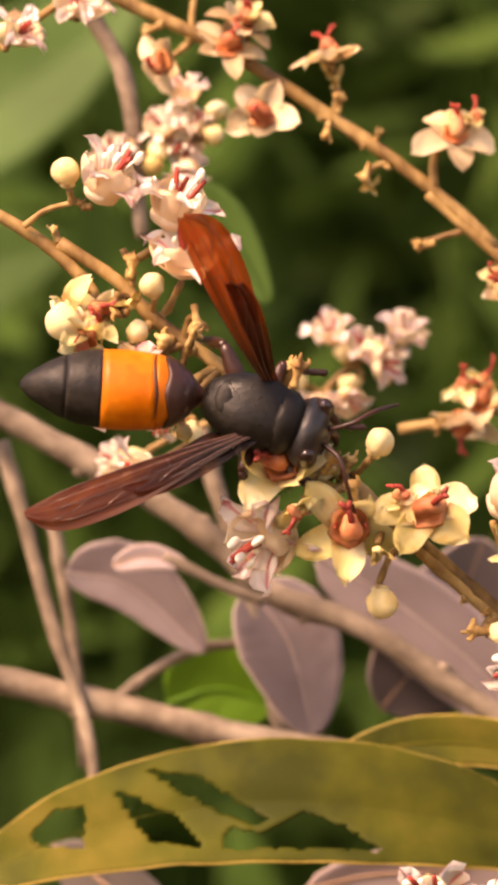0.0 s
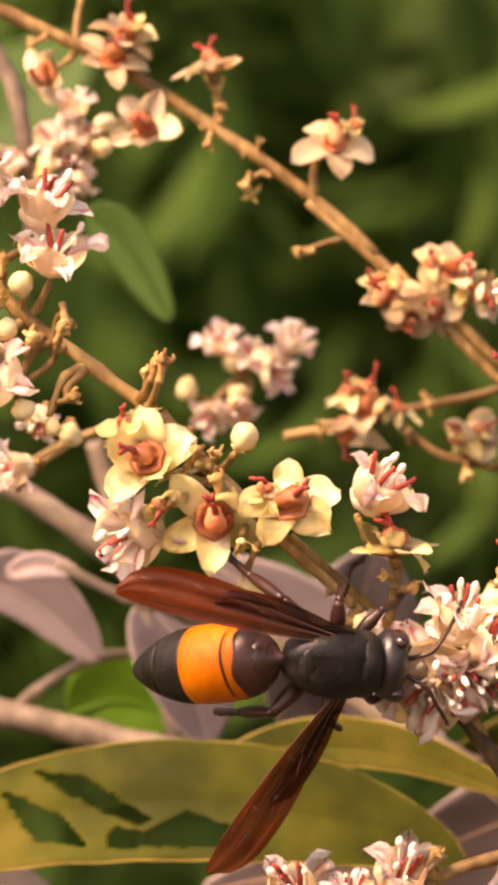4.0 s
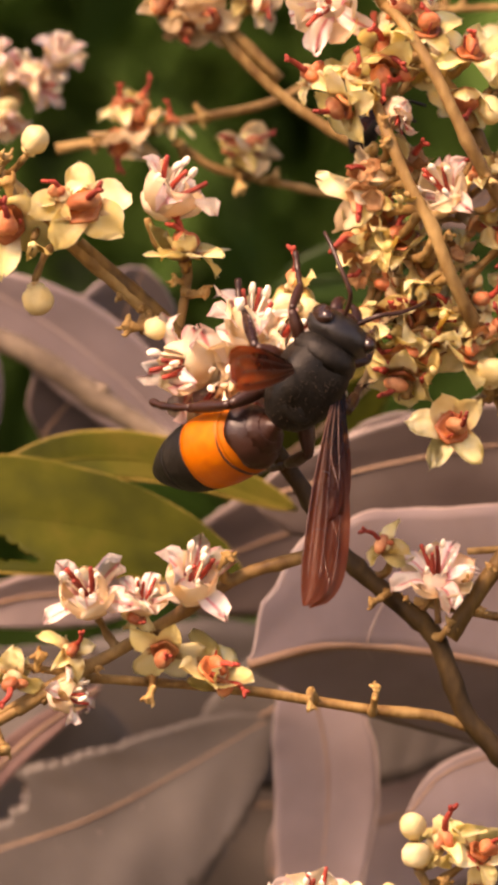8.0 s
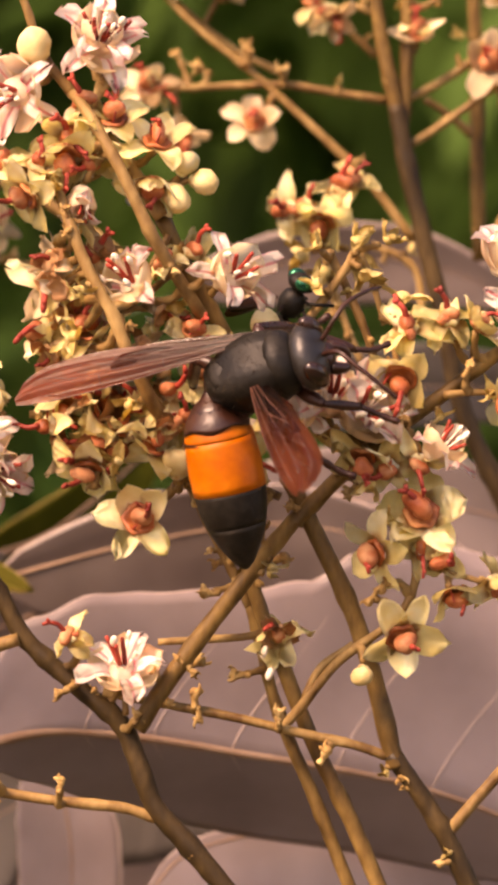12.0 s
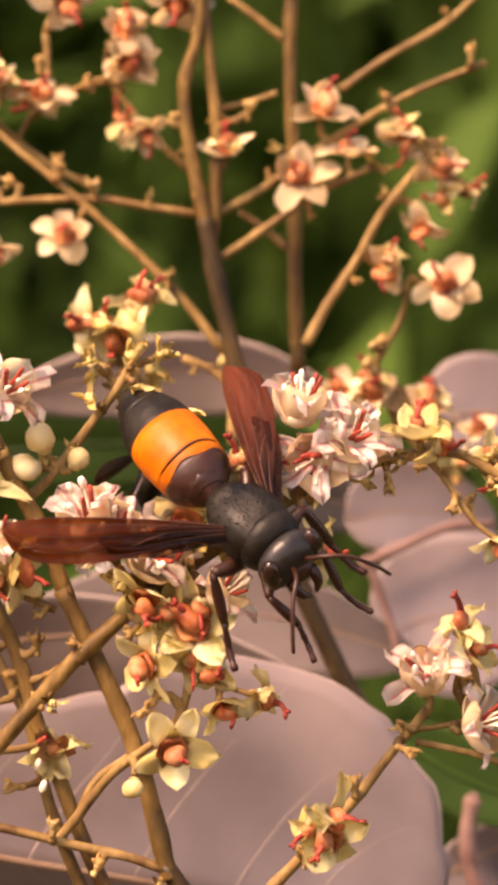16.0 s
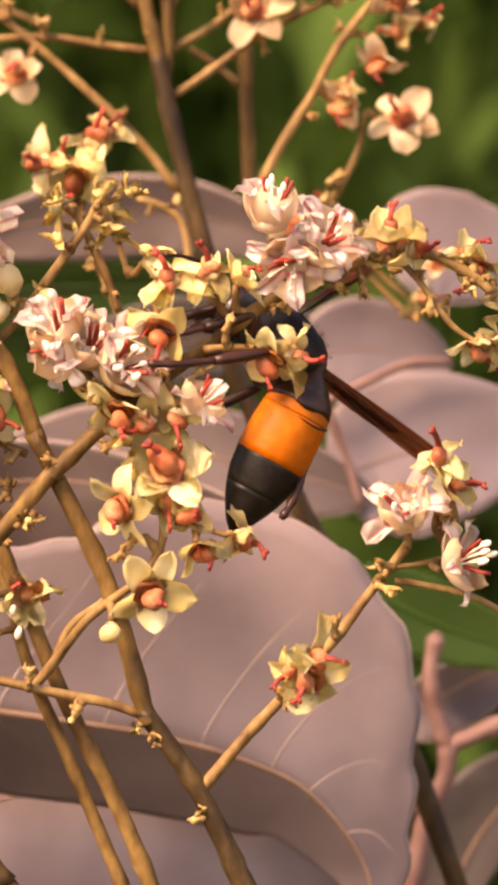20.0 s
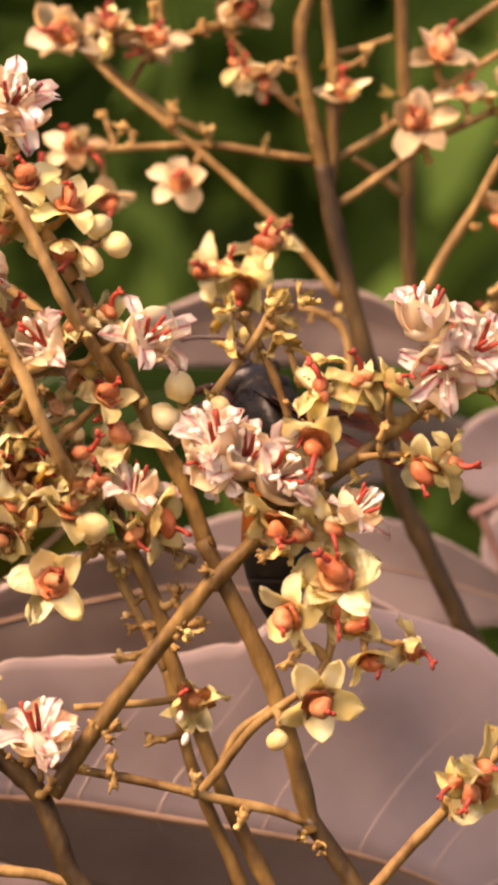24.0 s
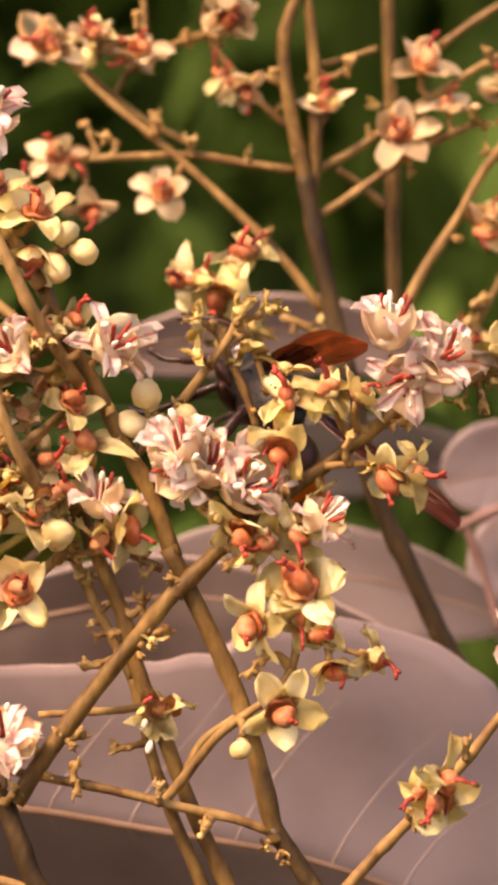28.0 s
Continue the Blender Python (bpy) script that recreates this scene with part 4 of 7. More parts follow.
twig("grey-brown twig running behind the flowers", [(-40.1, 52.0, 10.6), (-36.3, 52.0, 9.0), (-30.5, 52.0, 5.9), (-24.3, 52.0, 2.6), (-18.1, 52.0, -1.6), (-13.3, 52.0, -5.9), (-5.6, 52.0, -8.7), (1.1, 52.0, -13.0), (6.9, 52.0, -16.7), (14.0, 52.0, -20.5)], 1.3, 1.1, GREY_BARK)
twig("thick grey woody branch with a knobby node", [(-42.5, 57.0, -13.0), (-36.7, 57.0, -13.7), (-30.8, 57.0, -15.1), (-25.0, 57.0, -16.3), (-17.3, 57.0, -18.1), (-6.6, 57.0, -19.7)], 1.5, 1.3, GREY_BARK)
twig("upright grey twig crossing a woody branch", [(-20.0, 60.0, 8.1), (-18.3, 60.0, 2.7), (-16.0, 60.0, -4.6), (-14.3, 60.0, -11.4), (-12.5, 60.0, -18.2)], 0.95, 0.8, GREY_BARK)
twig("thin grey twig against bright green", [(-29.4, 46.0, 44.3), (-27.9, 46.0, 41.5), (-25.8, 46.0, 37.8), (-24.8, 46.0, 32.6), (-24.5, 46.0, 28.4), (-24.0, 46.0, 23.7)], 0.9, 0.7, GREY_BARK)
twig("slender grey twig among the leaves", [(-36.6, 55.0, 6.9), (-34.6, 55.0, 0.2), (-32.2, 55.0, -8.5), (-29.2, 55.0, -17.1), (-27.9, 55.0, -25.8)], 0.8, 0.6, GREY_BARK)
twig("slender brownish twig among the leaves", [(-32.9, 62.0, 1.2), (-31.6, 62.0, -6.2), (-30.5, 62.0, -13.6), (-29.8, 62.0, -21.4)], 0.7, 0.6, GREY_BARK)
twig("short curved grey twig with a bract", [(-22.2, 50.0, -2.8), (-19.9, 50.0, -4.0), (-17.0, 50.0, -5.4), (-13.7, 50.0, -6.6)], 0.6, 0.5, GREY_BARK)
twig("thin twig forking from a branch", [(-27.1, 62.0, -15.5), (-23.9, 62.0, -13.0), (-20.0, 62.0, -11.0), (-16.6, 62.0, -10.5)], 0.6, 0.5, GREY_BARK)
twig("rosy leaf stalk beside the large leaf", [(67.1, 55.0, -55.3), (68.4, 55.0, -48.6), (69.2, 55.0, -45.7), (70.7, 55.0, -42.8), (71.1, 55.0, -40.4), (73.1, 55.0, -39.3), (78.0, 55.0, -37.3)], 1.0, 0.8, PETIOLE)
twig("rosy forked leaf stalk", [(71.0, 55.0, -40.7), (70.3, 55.0, -38.5), (69.7, 55.0, -36.1), (69.6, 55.0, -33.2), (70.1, 55.0, -30.8)], 0.85, 0.75, PETIOLE)
twig("rosy leaf stalk in the shade", [(60.3, 60.0, -11.0), (64.2, 60.0, -9.2), (68.2, 60.0, -7.5), (72.1, 60.0, -7.3)], 0.55, 0.45, PETIOLE)
twig("thin rosy stalk in leaf shade", [(60.8, 60.0, -10.1), (62.7, 60.0, -15.0), (64.1, 60.0, -19.9)], 0.45, 0.4, PETIOLE)
twig("short rosy side stalk at a fork", [(66.9, 55.5, -43.6), (68.0, 55.5, -45.0), (69.1, 55.5, -45.9)], 0.5, 0.6, PETIOLE)

# ---- flowering branches ----

branch_a = branch("slender olive-brown flowering stem with cream and pink blossoms")
stem(branch_a, [(45.4, 1.0, -80.3), (40.9, 1.0, -56.7), (37.6, 1.0, -48.5), (35.1, 1.0, -44.4)], 1.6, 1.05, DARK_BARK)
stem(branch_a, [(35.1, 1.0, -44.4), (32.6, 1.0, -41.2), (30.1, 1.0, -38.3), (28.0, 1.0, -35.9), (26.6, 1.0, -32.2), (25.5, 1.0, -29.9), (23.0, 1.0, -27.7), (20.5, 1.0, -25.6), (18.3, 1.0, -23.4), (16.6, 1.0, -20.3), (14.7, 1.0, -17.5), (13.1, 1.0, -15.4), (11.8, 1.0, -13.8)], 1.05, 0.8, DARK_BARK)
stem(branch_a, [(13.8, 1.0, -16.1), (12.4, 1.0, -13.8), (10.3, 1.0, -11.6), (8.2, 1.0, -9.3), (5.3, 1.0, -6.5), (2.9, 1.0, -4.4), (-0.4, 1.0, -1.5)], 0.8, 0.7, MID_BARK)
stem(branch_a, [(4.7, 1.0, -6.4), (1.8, 1.0, -3.9), (-1.1, 1.0, -1.4), (-4.0, 1.0, 1.4), (-7.3, 1.0, 4.7), (-9.9, 1.0, 7.6)], 0.75, 0.7)
stem(branch_a, [(-10.3, 1.0, 7.9), (-13.3, 1.0, 9.9), (-16.2, 1.0, 12.1), (-19.9, 1.0, 14.7), (-22.8, 1.0, 17.6), (-26.9, 1.0, 20.2)], 0.7, 0.65)
stem(branch_a, [(-25.0, 1.0, 17.5), (-27.4, 1.0, 19.7), (-29.9, 1.0, 21.4), (-33.6, 1.0, 23.4)], 0.65, 0.6)
stem(branch_a, [(6.7, 1.0, -8.8), (7.3, 1.0, -5.9), (7.6, 1.0, -3.5), (7.3, 1.0, -2.2)], 0.5, 0.4)
stem(branch_a, [(-21.7, 1.0, 16.1), (-21.6, 1.0, 18.2), (-22.3, 1.0, 19.8)], 0.4, 0.3)
stem(branch_a, [(-29.4, 0.0, 21.3), (-27.8, 0.0, 22.5), (-25.3, 0.0, 23.2)], 0.3, 0.25)
stem(branch_a, [(13.3, 2.0, -14.6), (15.8, 2.0, -10.1), (17.0, 2.0, -7.6)], 0.4, 0.35)
blossoms(branch_a, [
    ("bud", -26.3, -1.0, 25.3, 100, 20, 1), ("pink", -23.3, -1.0, 24.7, 60, 20, 1.31), ("pink", -18.4, -1.0, 22.9, 70, 20, 1.31),
    ("pink", -17.6, -1.0, 19.3, 80, 35, 1.25), ("dry", -21.4, -1.0, 18.9, 80, 0, 1.1), ("young", -26.2, -1.0, 15.2, 200, 50, 1.1),
    ("young", -23.9, -1.0, 15.2, 60, 50, 0.9), ("bud", -20.0, -1.0, 17.1, 100, 40, 0.9), ("bud", -21.0, -1.0, 13.8, 60, 30, 0.8),
    ("dry", -16.7, -1.0, 14.2, 280, 10, 1.2)])
blossoms(branch_a, [
    ("pink", -21.8, -1.0, 10.2, 170, 35, 1.25), ("bud", -19.7, -1.0, 7.7, 300, 20, 0.75), ("dry", -16.0, -1.0, 8.8, 20, 10, 1.1),
    ("bud", -17.6, -1.0, 6.5, 290, 10, 0.6), ("pink", -11.5, -1.0, -1.1, 220, 35, 1.5), ("husk", -8.1, -1.0, 2.9, 70, 30, 1.3),
    ("husk", -7.1, -1.0, 3.7, 30, 20, 1), ("open", -12.0, -1.0, 6.4, 120, 30, 0.9), ("dry", -10.8, -1.0, 10.6, 100, 10, 1),
    ("bud", -3.3, -1.0, -5.8, 280, 20, 1.1)])
blossoms(branch_a, [
    ("bud", -26.3, -2.0, 14.3, 200, 30, 1.35), ("young", -24.1, -2.0, 14.1, 40, 40, 1), ("bud", -3.5, -2.0, 5.8, 60, 30, 1),
    ("dry", -9.9, -2.0, 11.2, 70, 20, 1.3), ("dry", -16.8, -2.0, 13.6, 60, 20, 1), ("dry", -5.6, -2.0, 4.5, 60, 10, 1),
    ("dry", -22.5, -2.0, 14.9, 300, 20, 0.8), ("husk", -21.5, -2.0, 15.5, 60, 30, 1), ("open", -24.7, -2.0, 13.1, 250, 30, 0.8),
    ("dry", -19.0, -2.0, 13.1, 60, 20, 1.2)])
blossoms(branch_a, [
    ("open", -5.6, -3.0, -0.3, 300, 72, 1.35), ("open", -10.5, -3.0, 4.2, 130, 66, 1.35)])
blossoms(branch_a, [
    ("open", -0.1, -4.0, 1.0, 90, 72, 1.25), ("dry", -9.3, -4.0, 11.2, 80, 10, 1.3), ("young", -1.6, -4.0, 1.9, 120, 40, 0.9),
    ("dry", -5.4, -4.0, 2.7, 100, 20, 1.2), ("husk", -8.1, -4.0, 1.5, 200, 30, 1), ("dry", -6.9, -4.0, 4.7, 60, 30, 1.2),
    ("young", -9.3, -4.0, 0.7, 250, 30, 0.9), ("husk", -3.6, -4.0, -1.8, 270, 30, 0.9)])
blossoms(branch_a, [
    ("pink", 6.1, -1.0, 2.0, 50, 25, 1.38), ("open", 7.2, -1.0, -2.3, 92, 10, 1.25), ("young", 7.3, -1.0, -1.8, 95, 12, 1.1),
    ("bud", 5.3, -1.0, -7.7, 20, 40, 0.85), ("dry", 3.2, -1.0, -7.6, 180, 10, 1.2), ("dry", 8.8, -1.0, -5.1, 10, 20, 1.1),
    ("bud", 8.0, -1.0, -14.0, 250, 30, 1)])
blossoms(branch_a, [
    ("pink", 7.8, -2.0, -10.4, 190, 30, 1.44), ("pink", 10.3, -2.0, -11.8, 250, 75, 1.5), ("pink", 12.1, -2.0, -7.5, 80, 30, 1.31),
    ("pink", 14.5, -2.0, -9.2, 40, 40, 1.44), ("dry", 11.9, -2.0, -14.2, 270, 20, 1), ("bud", 14.7, -2.0, -5.9, 80, 30, 0.9),
    ("pink", 12.5, -2.0, -11.4, 300, 50, 1.25)])
blossoms(branch_a, [
    ("pink", 16.6, -1.0, -11.7, 340, 40, 1.1), ("bud", 16.2, -1.0, -6.4, 90, 20, 0.95), ("young", 21.8, -1.0, -23.3, 140, 30, 0.9),
    ("pink", 25.7, -1.0, -25.5, 85, 40, 1.15), ("dry", 21.0, -1.0, -27.6, 200, 0, 0.8), ("dry", 26.7, -1.0, -29.0, 80, 0, 0.7),
    ("pink", 9.5, -1.0, -11.3, 200, 50, 1.1), ("pink", 12.3, -1.0, -9.3, 100, 50, 1.1), ("pink", 14.0, -1.0, -11.7, 300, 60, 1),
    ("pink", 10.7, -1.0, -13.4, 240, 40, 1)])
blossoms(branch_a, [
    ("young", 15.4, 1.0, -4.3, 90, 10, 1.1)])
stem(branch_a, [(15.5, 1.0, -6.0), (16.2, 1.0, -8.0), (17.0, 1.0, -10.1)], 0.28, 0.25)
stem(branch_a, [(25.9, 0.0, -29.2), (25.8, 0.0, -27.6), (25.7, 0.0, -26.0)], 0.3, 0.25)

branch_b = branch("low side twig carrying striped pink blossoms and dried stubs")
stem(branch_b, [(18.1, 0.0, -23.7), (14.8, 0.0, -24.7), (11.6, 0.0, -25.7), (7.5, 0.0, -28.2), (3.4, 0.0, -30.7), (-0.3, 0.0, -32.8), (-4.8, 0.0, -35.6)], 0.65, 0.6)
stem(branch_b, [(0.1, 0.0, -32.0), (-4.0, 0.0, -35.1), (-8.1, 0.0, -37.3), (-11.4, 0.0, -39.4), (-15.1, 0.0, -42.8)], 0.6, 0.45)
stem(branch_b, [(0.4, 0.0, -32.0), (-5.2, 0.0, -35.3), (-9.7, 0.0, -38.1), (-11.7, 0.0, -39.8), (-12.3, 0.0, -42.2)], 0.4, 0.3)
stem(branch_b, [(-1.1, 0.0, -32.8), (-6.8, 0.0, -32.0), (-10.9, 0.0, -31.6), (-15.0, 0.0, -31.0)], 0.35, 0.25)
blossoms(branch_b, [
    ("pink", 0.4, -2.0, -27.1, 110, 55, 1.32), ("pink", 7.9, -2.0, -26.0, 70, 50, 1.32), ("pink", 4.4, -2.0, -27.3, 80, 30, 0.86),
    ("young", 4.0, -2.0, -28.7, 300, 50, 0.8), ("dry", 10.5, -2.0, -24.2, 60, 20, 1.1), ("open", 5.9, -2.0, -31.1, 260, 50, 0.95),
    ("young", -0.7, -2.0, -30.9, 40, 40, 0.9)])
blossoms(branch_b, [
    ("dry", -15.5, -1.0, -30.9, 170, 10, 1.3), ("dry", -10.6, -1.0, -30.5, 100, 20, 1), ("pink", -10.8, -1.0, -34.4, 80, 40, 1.38),
    ("young", -14.3, -1.0, -35.4, 170, 30, 1), ("bud", -13.5, -1.0, -38.1, 200, 30, 1.15), ("young", -5.1, -1.0, -33.4, 250, 60, 1.1),
    ("dry", -3.1, -1.0, -31.5, 80, 30, 1.1), ("pink", -1.2, -1.0, -34.4, 20, 25, 0.92), ("dry", -5.7, -1.0, -38.3, 290, 20, 1.3),
    ("dry", -8.8, -1.0, -39.3, 300, 20, 1), ("dry", -14.5, -1.0, -41.1, 210, 10, 1.3), ("pink", -12.3, -1.0, -44.4, 270, 40, 1.26),
    ("dry", -7.6, -1.0, -35.2, 300, 40, 1)])

branch_k = branch("thin ochre twig with a yellow blossom and tiny stubs")
stem(branch_k, [(28.1, 1.0, -36.8), (25.6, 1.0, -36.0), (19.9, 1.0, -35.4), (12.4, 1.0, -34.2), (5.9, 1.0, -33.6), (0.1, 1.0, -33.2)], 0.55, 0.45)
blossoms(branch_k, [
    ("open", 9.5, -2.0, -32.4, 60, 45, 1.05), ("young", 10.3, -2.0, -33.2, 340, 40, 1), ("dry", 4.8, -2.0, -34.6, 250, 0, 0.9),
    ("dry", 16.5, -2.0, -35.2, 280, 0, 0.7), ("dry", 21.3, -2.0, -33.7, 80, 0, 0.8)])

branch_l = branch("low cluster of cream buds and red young fruit on a twig")
stem(branch_l, [(44.9, 0.0, -80.0), (39.2, 0.0, -67.7), (35.1, 0.0, -61.6), (31.0, 0.0, -56.6), (26.5, 0.0, -50.5), (24.5, 0.0, -47.2)], 1.0, 0.4)
stem(branch_l, [(29.0, 0.0, -54.2), (23.6, 0.0, -51.7), (18.7, 0.0, -50.8), (17.1, 0.0, -50.4)], 0.4, 0.3)
blossoms(branch_l, [
    ("pink", 17.0, -1.0, -49.1, 95, 30, 1.15), ("bud", 24.0, -1.0, -43.8, 100, 30, 0.95), ("bud", 24.3, -1.0, -46.0, 180, 40, 1.05),
    ("young", 26.3, -1.0, -44.6, 80, 40, 1.15), ("young", 20.3, -1.0, -49.5, 100, 50, 1), ("bud", 22.4, -1.0, -49.1, 120, 40, 1.05),
    ("open", 28.9, -1.0, -45.8, 50, 40, 0.9), ("young", 27.7, -1.0, -45.8, 320, 40, 0.9), ("open", 28.9, -1.0, -49.1, 20, 50, 1),
    ("dry", 26.4, -1.0, -47.9, 60, 20, 0.9)])
blossoms(branch_l, [
    ("pink", 27.3, -1.0, -51.8, 80, 40, 1), ("young", 20.8, -1.0, -51.5, 100, 50, 1)])

branch_c = branch("bending side branch loaded with pink blossoms and red ovaries", at=(26.5, 2.0, -30.0))
stem(branch_c, [(26.7, 0.0, -30.2), (28.7, 0.0, -27.1), (32.2, 0.0, -22.3), (35.7, 0.0, -17.9), (38.4, 0.0, -14.6)], 0.9, 0.75, MID_BARK)
stem(branch_c, [(38.1, 0.0, -15.3), (38.8, 0.0, -14.4), (42.3, 0.0, -11.0), (45.5, 0.0, -8.3), (48.8, 0.0, -5.9), (52.0, 0.0, -3.4), (55.3, 0.0, -1.2)], 0.77, 0.65, MID_BARK)
stem(branch_c, [(54.7, 0.0, -1.7), (55.3, 0.0, -1.3), (58.5, 0.0, -0.0), (61.8, 0.0, 0.9), (65.0, 0.0, 1.2), (67.9, 0.0, -0.2), (69.5, 0.0, -1.4)], 0.62, 0.45)
stem(branch_c, [(62.6, 0.0, 0.9), (64.2, 0.0, -0.7), (66.7, 0.0, -3.9), (69.2, 0.0, -5.4)], 0.35, 0.25)
stem(branch_c, [(48.8, -1.0, -5.9), (51.2, -1.0, -5.7), (53.6, -1.0, -5.7)], 0.35, 0.3)
stem(branch_c, [(47.1, 0.0, -7.1), (45.9, 0.0, -4.9), (45.3, 0.0, -2.4), (45.9, 0.0, -0.4)], 0.3, 0.25)
blossoms(branch_c, [
    ("pink", 53.4, -2.0, 4.2, 92, 15, 1.2), ("pink", 55.0, -2.0, 0.2, 250, 65, 1.15), ("pink", 57.4, -2.0, 2.0, 60, 60, 1.15),
    ("pink", 38.4, -2.0, -4.9, 120, 35, 1.3), ("pink", 43.1, -2.0, -7.3, 20, 60, 1.35), ("pink", 40.7, -2.0, -5.9, 70, 55, 1.2),
    ("pink", 38.5, -2.0, -6.5, 200, 40, 1), ("open", 45.7, -2.0, -4.7, 250, 45, 1.1), ("young", 46.1, -2.0, -0.8, 110, 40, 1.15),
    ("young", 49.1, -2.0, -0.2, 95, 30, 1.1), ("open", 51.3, -2.0, -1.0, 50, 15, 0.8)])
blossoms(branch_c, [
    ("pink", 48.7, -2.0, -9.7, 50, 20, 1), ("young", 44.7, -2.0, -11.3, 230, 50, 1.05), ("dry", 41.9, -2.0, -13.0, 200, 20, 1),
    ("open", 53.6, -2.0, -6.5, 240, 25, 0.95), ("young", 55.4, -2.0, -6.3, 340, 30, 1.1), ("dry", 50.7, -2.0, -3.7, 60, 10, 0.9),
    ("dry", 40.3, -2.0, -8.9, 220, 20, 1), ("dry", 45.9, -2.0, -7.7, 250, 30, 1),
    ("husk", 41.2, -2.5, -9.4, 250, 40, 1.3), ("open", 42.9, -2.5, -10.4, 255, 35, 0.9), ("husk", 43.5, -2.5, -12.2, 230, 30, 1.2),
    ("young", 46.9, -2.5, -10.9, 260, 40, 1.0)])
blossoms(branch_c, [
    ("open", 62.1, -1.0, 2.5, 100, 25, 1.05), ("young", 63.9, -1.0, 1.5, 350, 35, 1), ("dry", 62.5, -1.0, 0.1, 300, 20, 1),
    ("dry", 60.2, -1.0, -1.6, 280, 20, 1), ("dry", 65.0, -1.0, -2.9, 270, 30, 1)])
blossoms(branch_c, [
    ("young", 68.0, 1.0, 1.4, 60, 30, 1), ("open", 68.5, 1.0, 0.6, 250, 20, 0.9), ("young", 71.0, 1.0, -2.6, 0, 40, 0.9),
    ("dry", 69.6, 1.0, -1.6, 270, 20, 1), ("open", 68.7, 1.0, -5.1, 270, 20, 0.85), ("young", 70.3, 1.0, -5.0, 350, 30, 0.8),
    ("dry", 66.1, 1.0, -2.7, 250, 30, 1)])

branch_q = branch("short upright twig crowded with yellow star blossoms")
stem(branch_q, [(37.3, 2.0, -30.2), (38.6, 1.4, -28.7), (41.0, 0.5, -25.6), (43.2, -0.5, -23.8), (45.6, -1.0, -21.9), (46.8, -1.0, -19.4), (46.6, -1.0, -16.6), (46.2, -1.0, -13.6)], 0.5, 0.35)
stem(branch_q, [(46.7, -1.0, -18.2), (49.0, -1.4, -18.6), (51.6, -1.6, -19.4)], 0.32, 0.26)
blossoms(branch_q, [
    ("open", 47.2, -2.0, -14.4, 100, 68, 1.18), ("young", 48.8, -2.0, -17.8, 330, 50, 1.15), ("open", 43.9, -2.0, -17.2, 200, 30, 1.0),
    ("young", 52.6, -2.0, -19.6, 335, 40, 1.05), ("open", 45.8, -2.0, -23.4, 300, 55, 1.06), ("dry", 44.3, -2.0, -20.0, 250, 20, 0.9),
    ("bud", 42.9, -2.0, -26.3, 260, 20, 0.75), ("young", 47.1, -2.0, -17.2, 280, 50, 0.9), ("open", 49.4, -2.0, -20.2, 300, 25, 0.85),
    ("dry", 43.4, -1.5, -20.9, 230, 20, 0.8), ("husk", 45.0, -2.0, -14.9, 190, 20, 0.9)])

branch_m = branch("short twig of round cream buds and dried calyces")
stem(branch_m, [(34.9, 2.0, -5.3), (36.9, 2.0, -3.3), (39.4, 2.0, 0.0), (41.8, 2.0, 3.3), (42.6, 2.0, 4.9)], 0.5, 0.4)
stem(branch_m, [(42.6, 3.0, 5.0), (43.7, 3.0, 2.5), (44.7, 3.0, -0.8)], 0.35, 0.3)
stem(branch_m, [(40.6, 3.0, 4.5), (41.8, 3.0, 2.1), (43.1, 3.0, -0.8), (43.9, 3.0, -3.2)], 0.45, 0.4)
blossoms(branch_m, [
    ("bud", 35.9, 1.0, -0.7, 110, 30, 1.1), ("bud", 34.7, 1.0, -2.9, 180, 30, 1.1), ("bud", 38.8, 1.0, -2.2, 60, 20, 0.8),
    ("husk", 42.6, 1.0, 5.1, 80, 20, 1.2), ("husk", 44.7, 1.0, 5.3, 30, 10, 1), ("husk", 39.8, 1.0, 2.0, 150, 20, 1.1),
    ("husk", 43.1, 1.0, 2.9, 300, 40, 1.2), ("husk", 45.9, 1.0, 1.0, 80, 10, 1.2), ("husk", 39.8, 1.0, 4.9, 120, 20, 0.9)])

branch_n = branch("twig topped by red ovaries and pale sepals")
stem(branch_n, [(43.9, 26.0, -3.6), (42.6, 26.0, -0.5), (41.2, 26.0, 3.5), (40.8, 26.0, 6.1)], 0.4, 0.35)
blossoms(branch_n, [
    ("young", 37.9, 25.0, 8.7, 150, 50, 1.2), ("young", 39.5, 25.0, 8.9, 100, 40, 1), ("young", 42.1, 25.0, 10.7, 90, 40, 1.15),
    ("open", 40.6, 25.0, 7.8, 250, 25, 1.1), ("husk", 39.2, 25.0, 5.2, 200, 40, 1.5), ("husk", 43.2, 25.0, 5.2, 320, 40, 1.5),
    ("husk", 40.8, 25.0, 3.9, 250, 40, 1.3), ("young", 43.0, 25.0, 11.2, 60, 40, 0.9)])

branch_e = branch("tall ochre flowering stem with round buds and pink blossoms")
stem(branch_e, [(43.4, 1.0, -79.4), (52.8, 1.0, -58.1), (54.1, 1.0, -51.6), (53.8, 1.0, -47.5)], 1.5, 1.05, DARK_BARK)
stem(branch_e, [(54.2, 1.0, -48.6), (52.2, 1.0, -44.6), (50.6, 1.0, -41.0), (49.0, 1.0, -37.7), (47.2, 1.0, -34.8), (45.2, 1.0, -32.0)], 1.12, 0.86, DARK_BARK)
stem(branch_e, [(45.6, 1.0, -33.0), (45.2, 1.0, -31.6), (43.9, 1.0, -26.5), (42.3, 1.0, -21.6), (39.8, 1.0, -16.3), (37.6, 1.0, -11.8)], 0.95, 0.82, MID_BARK)
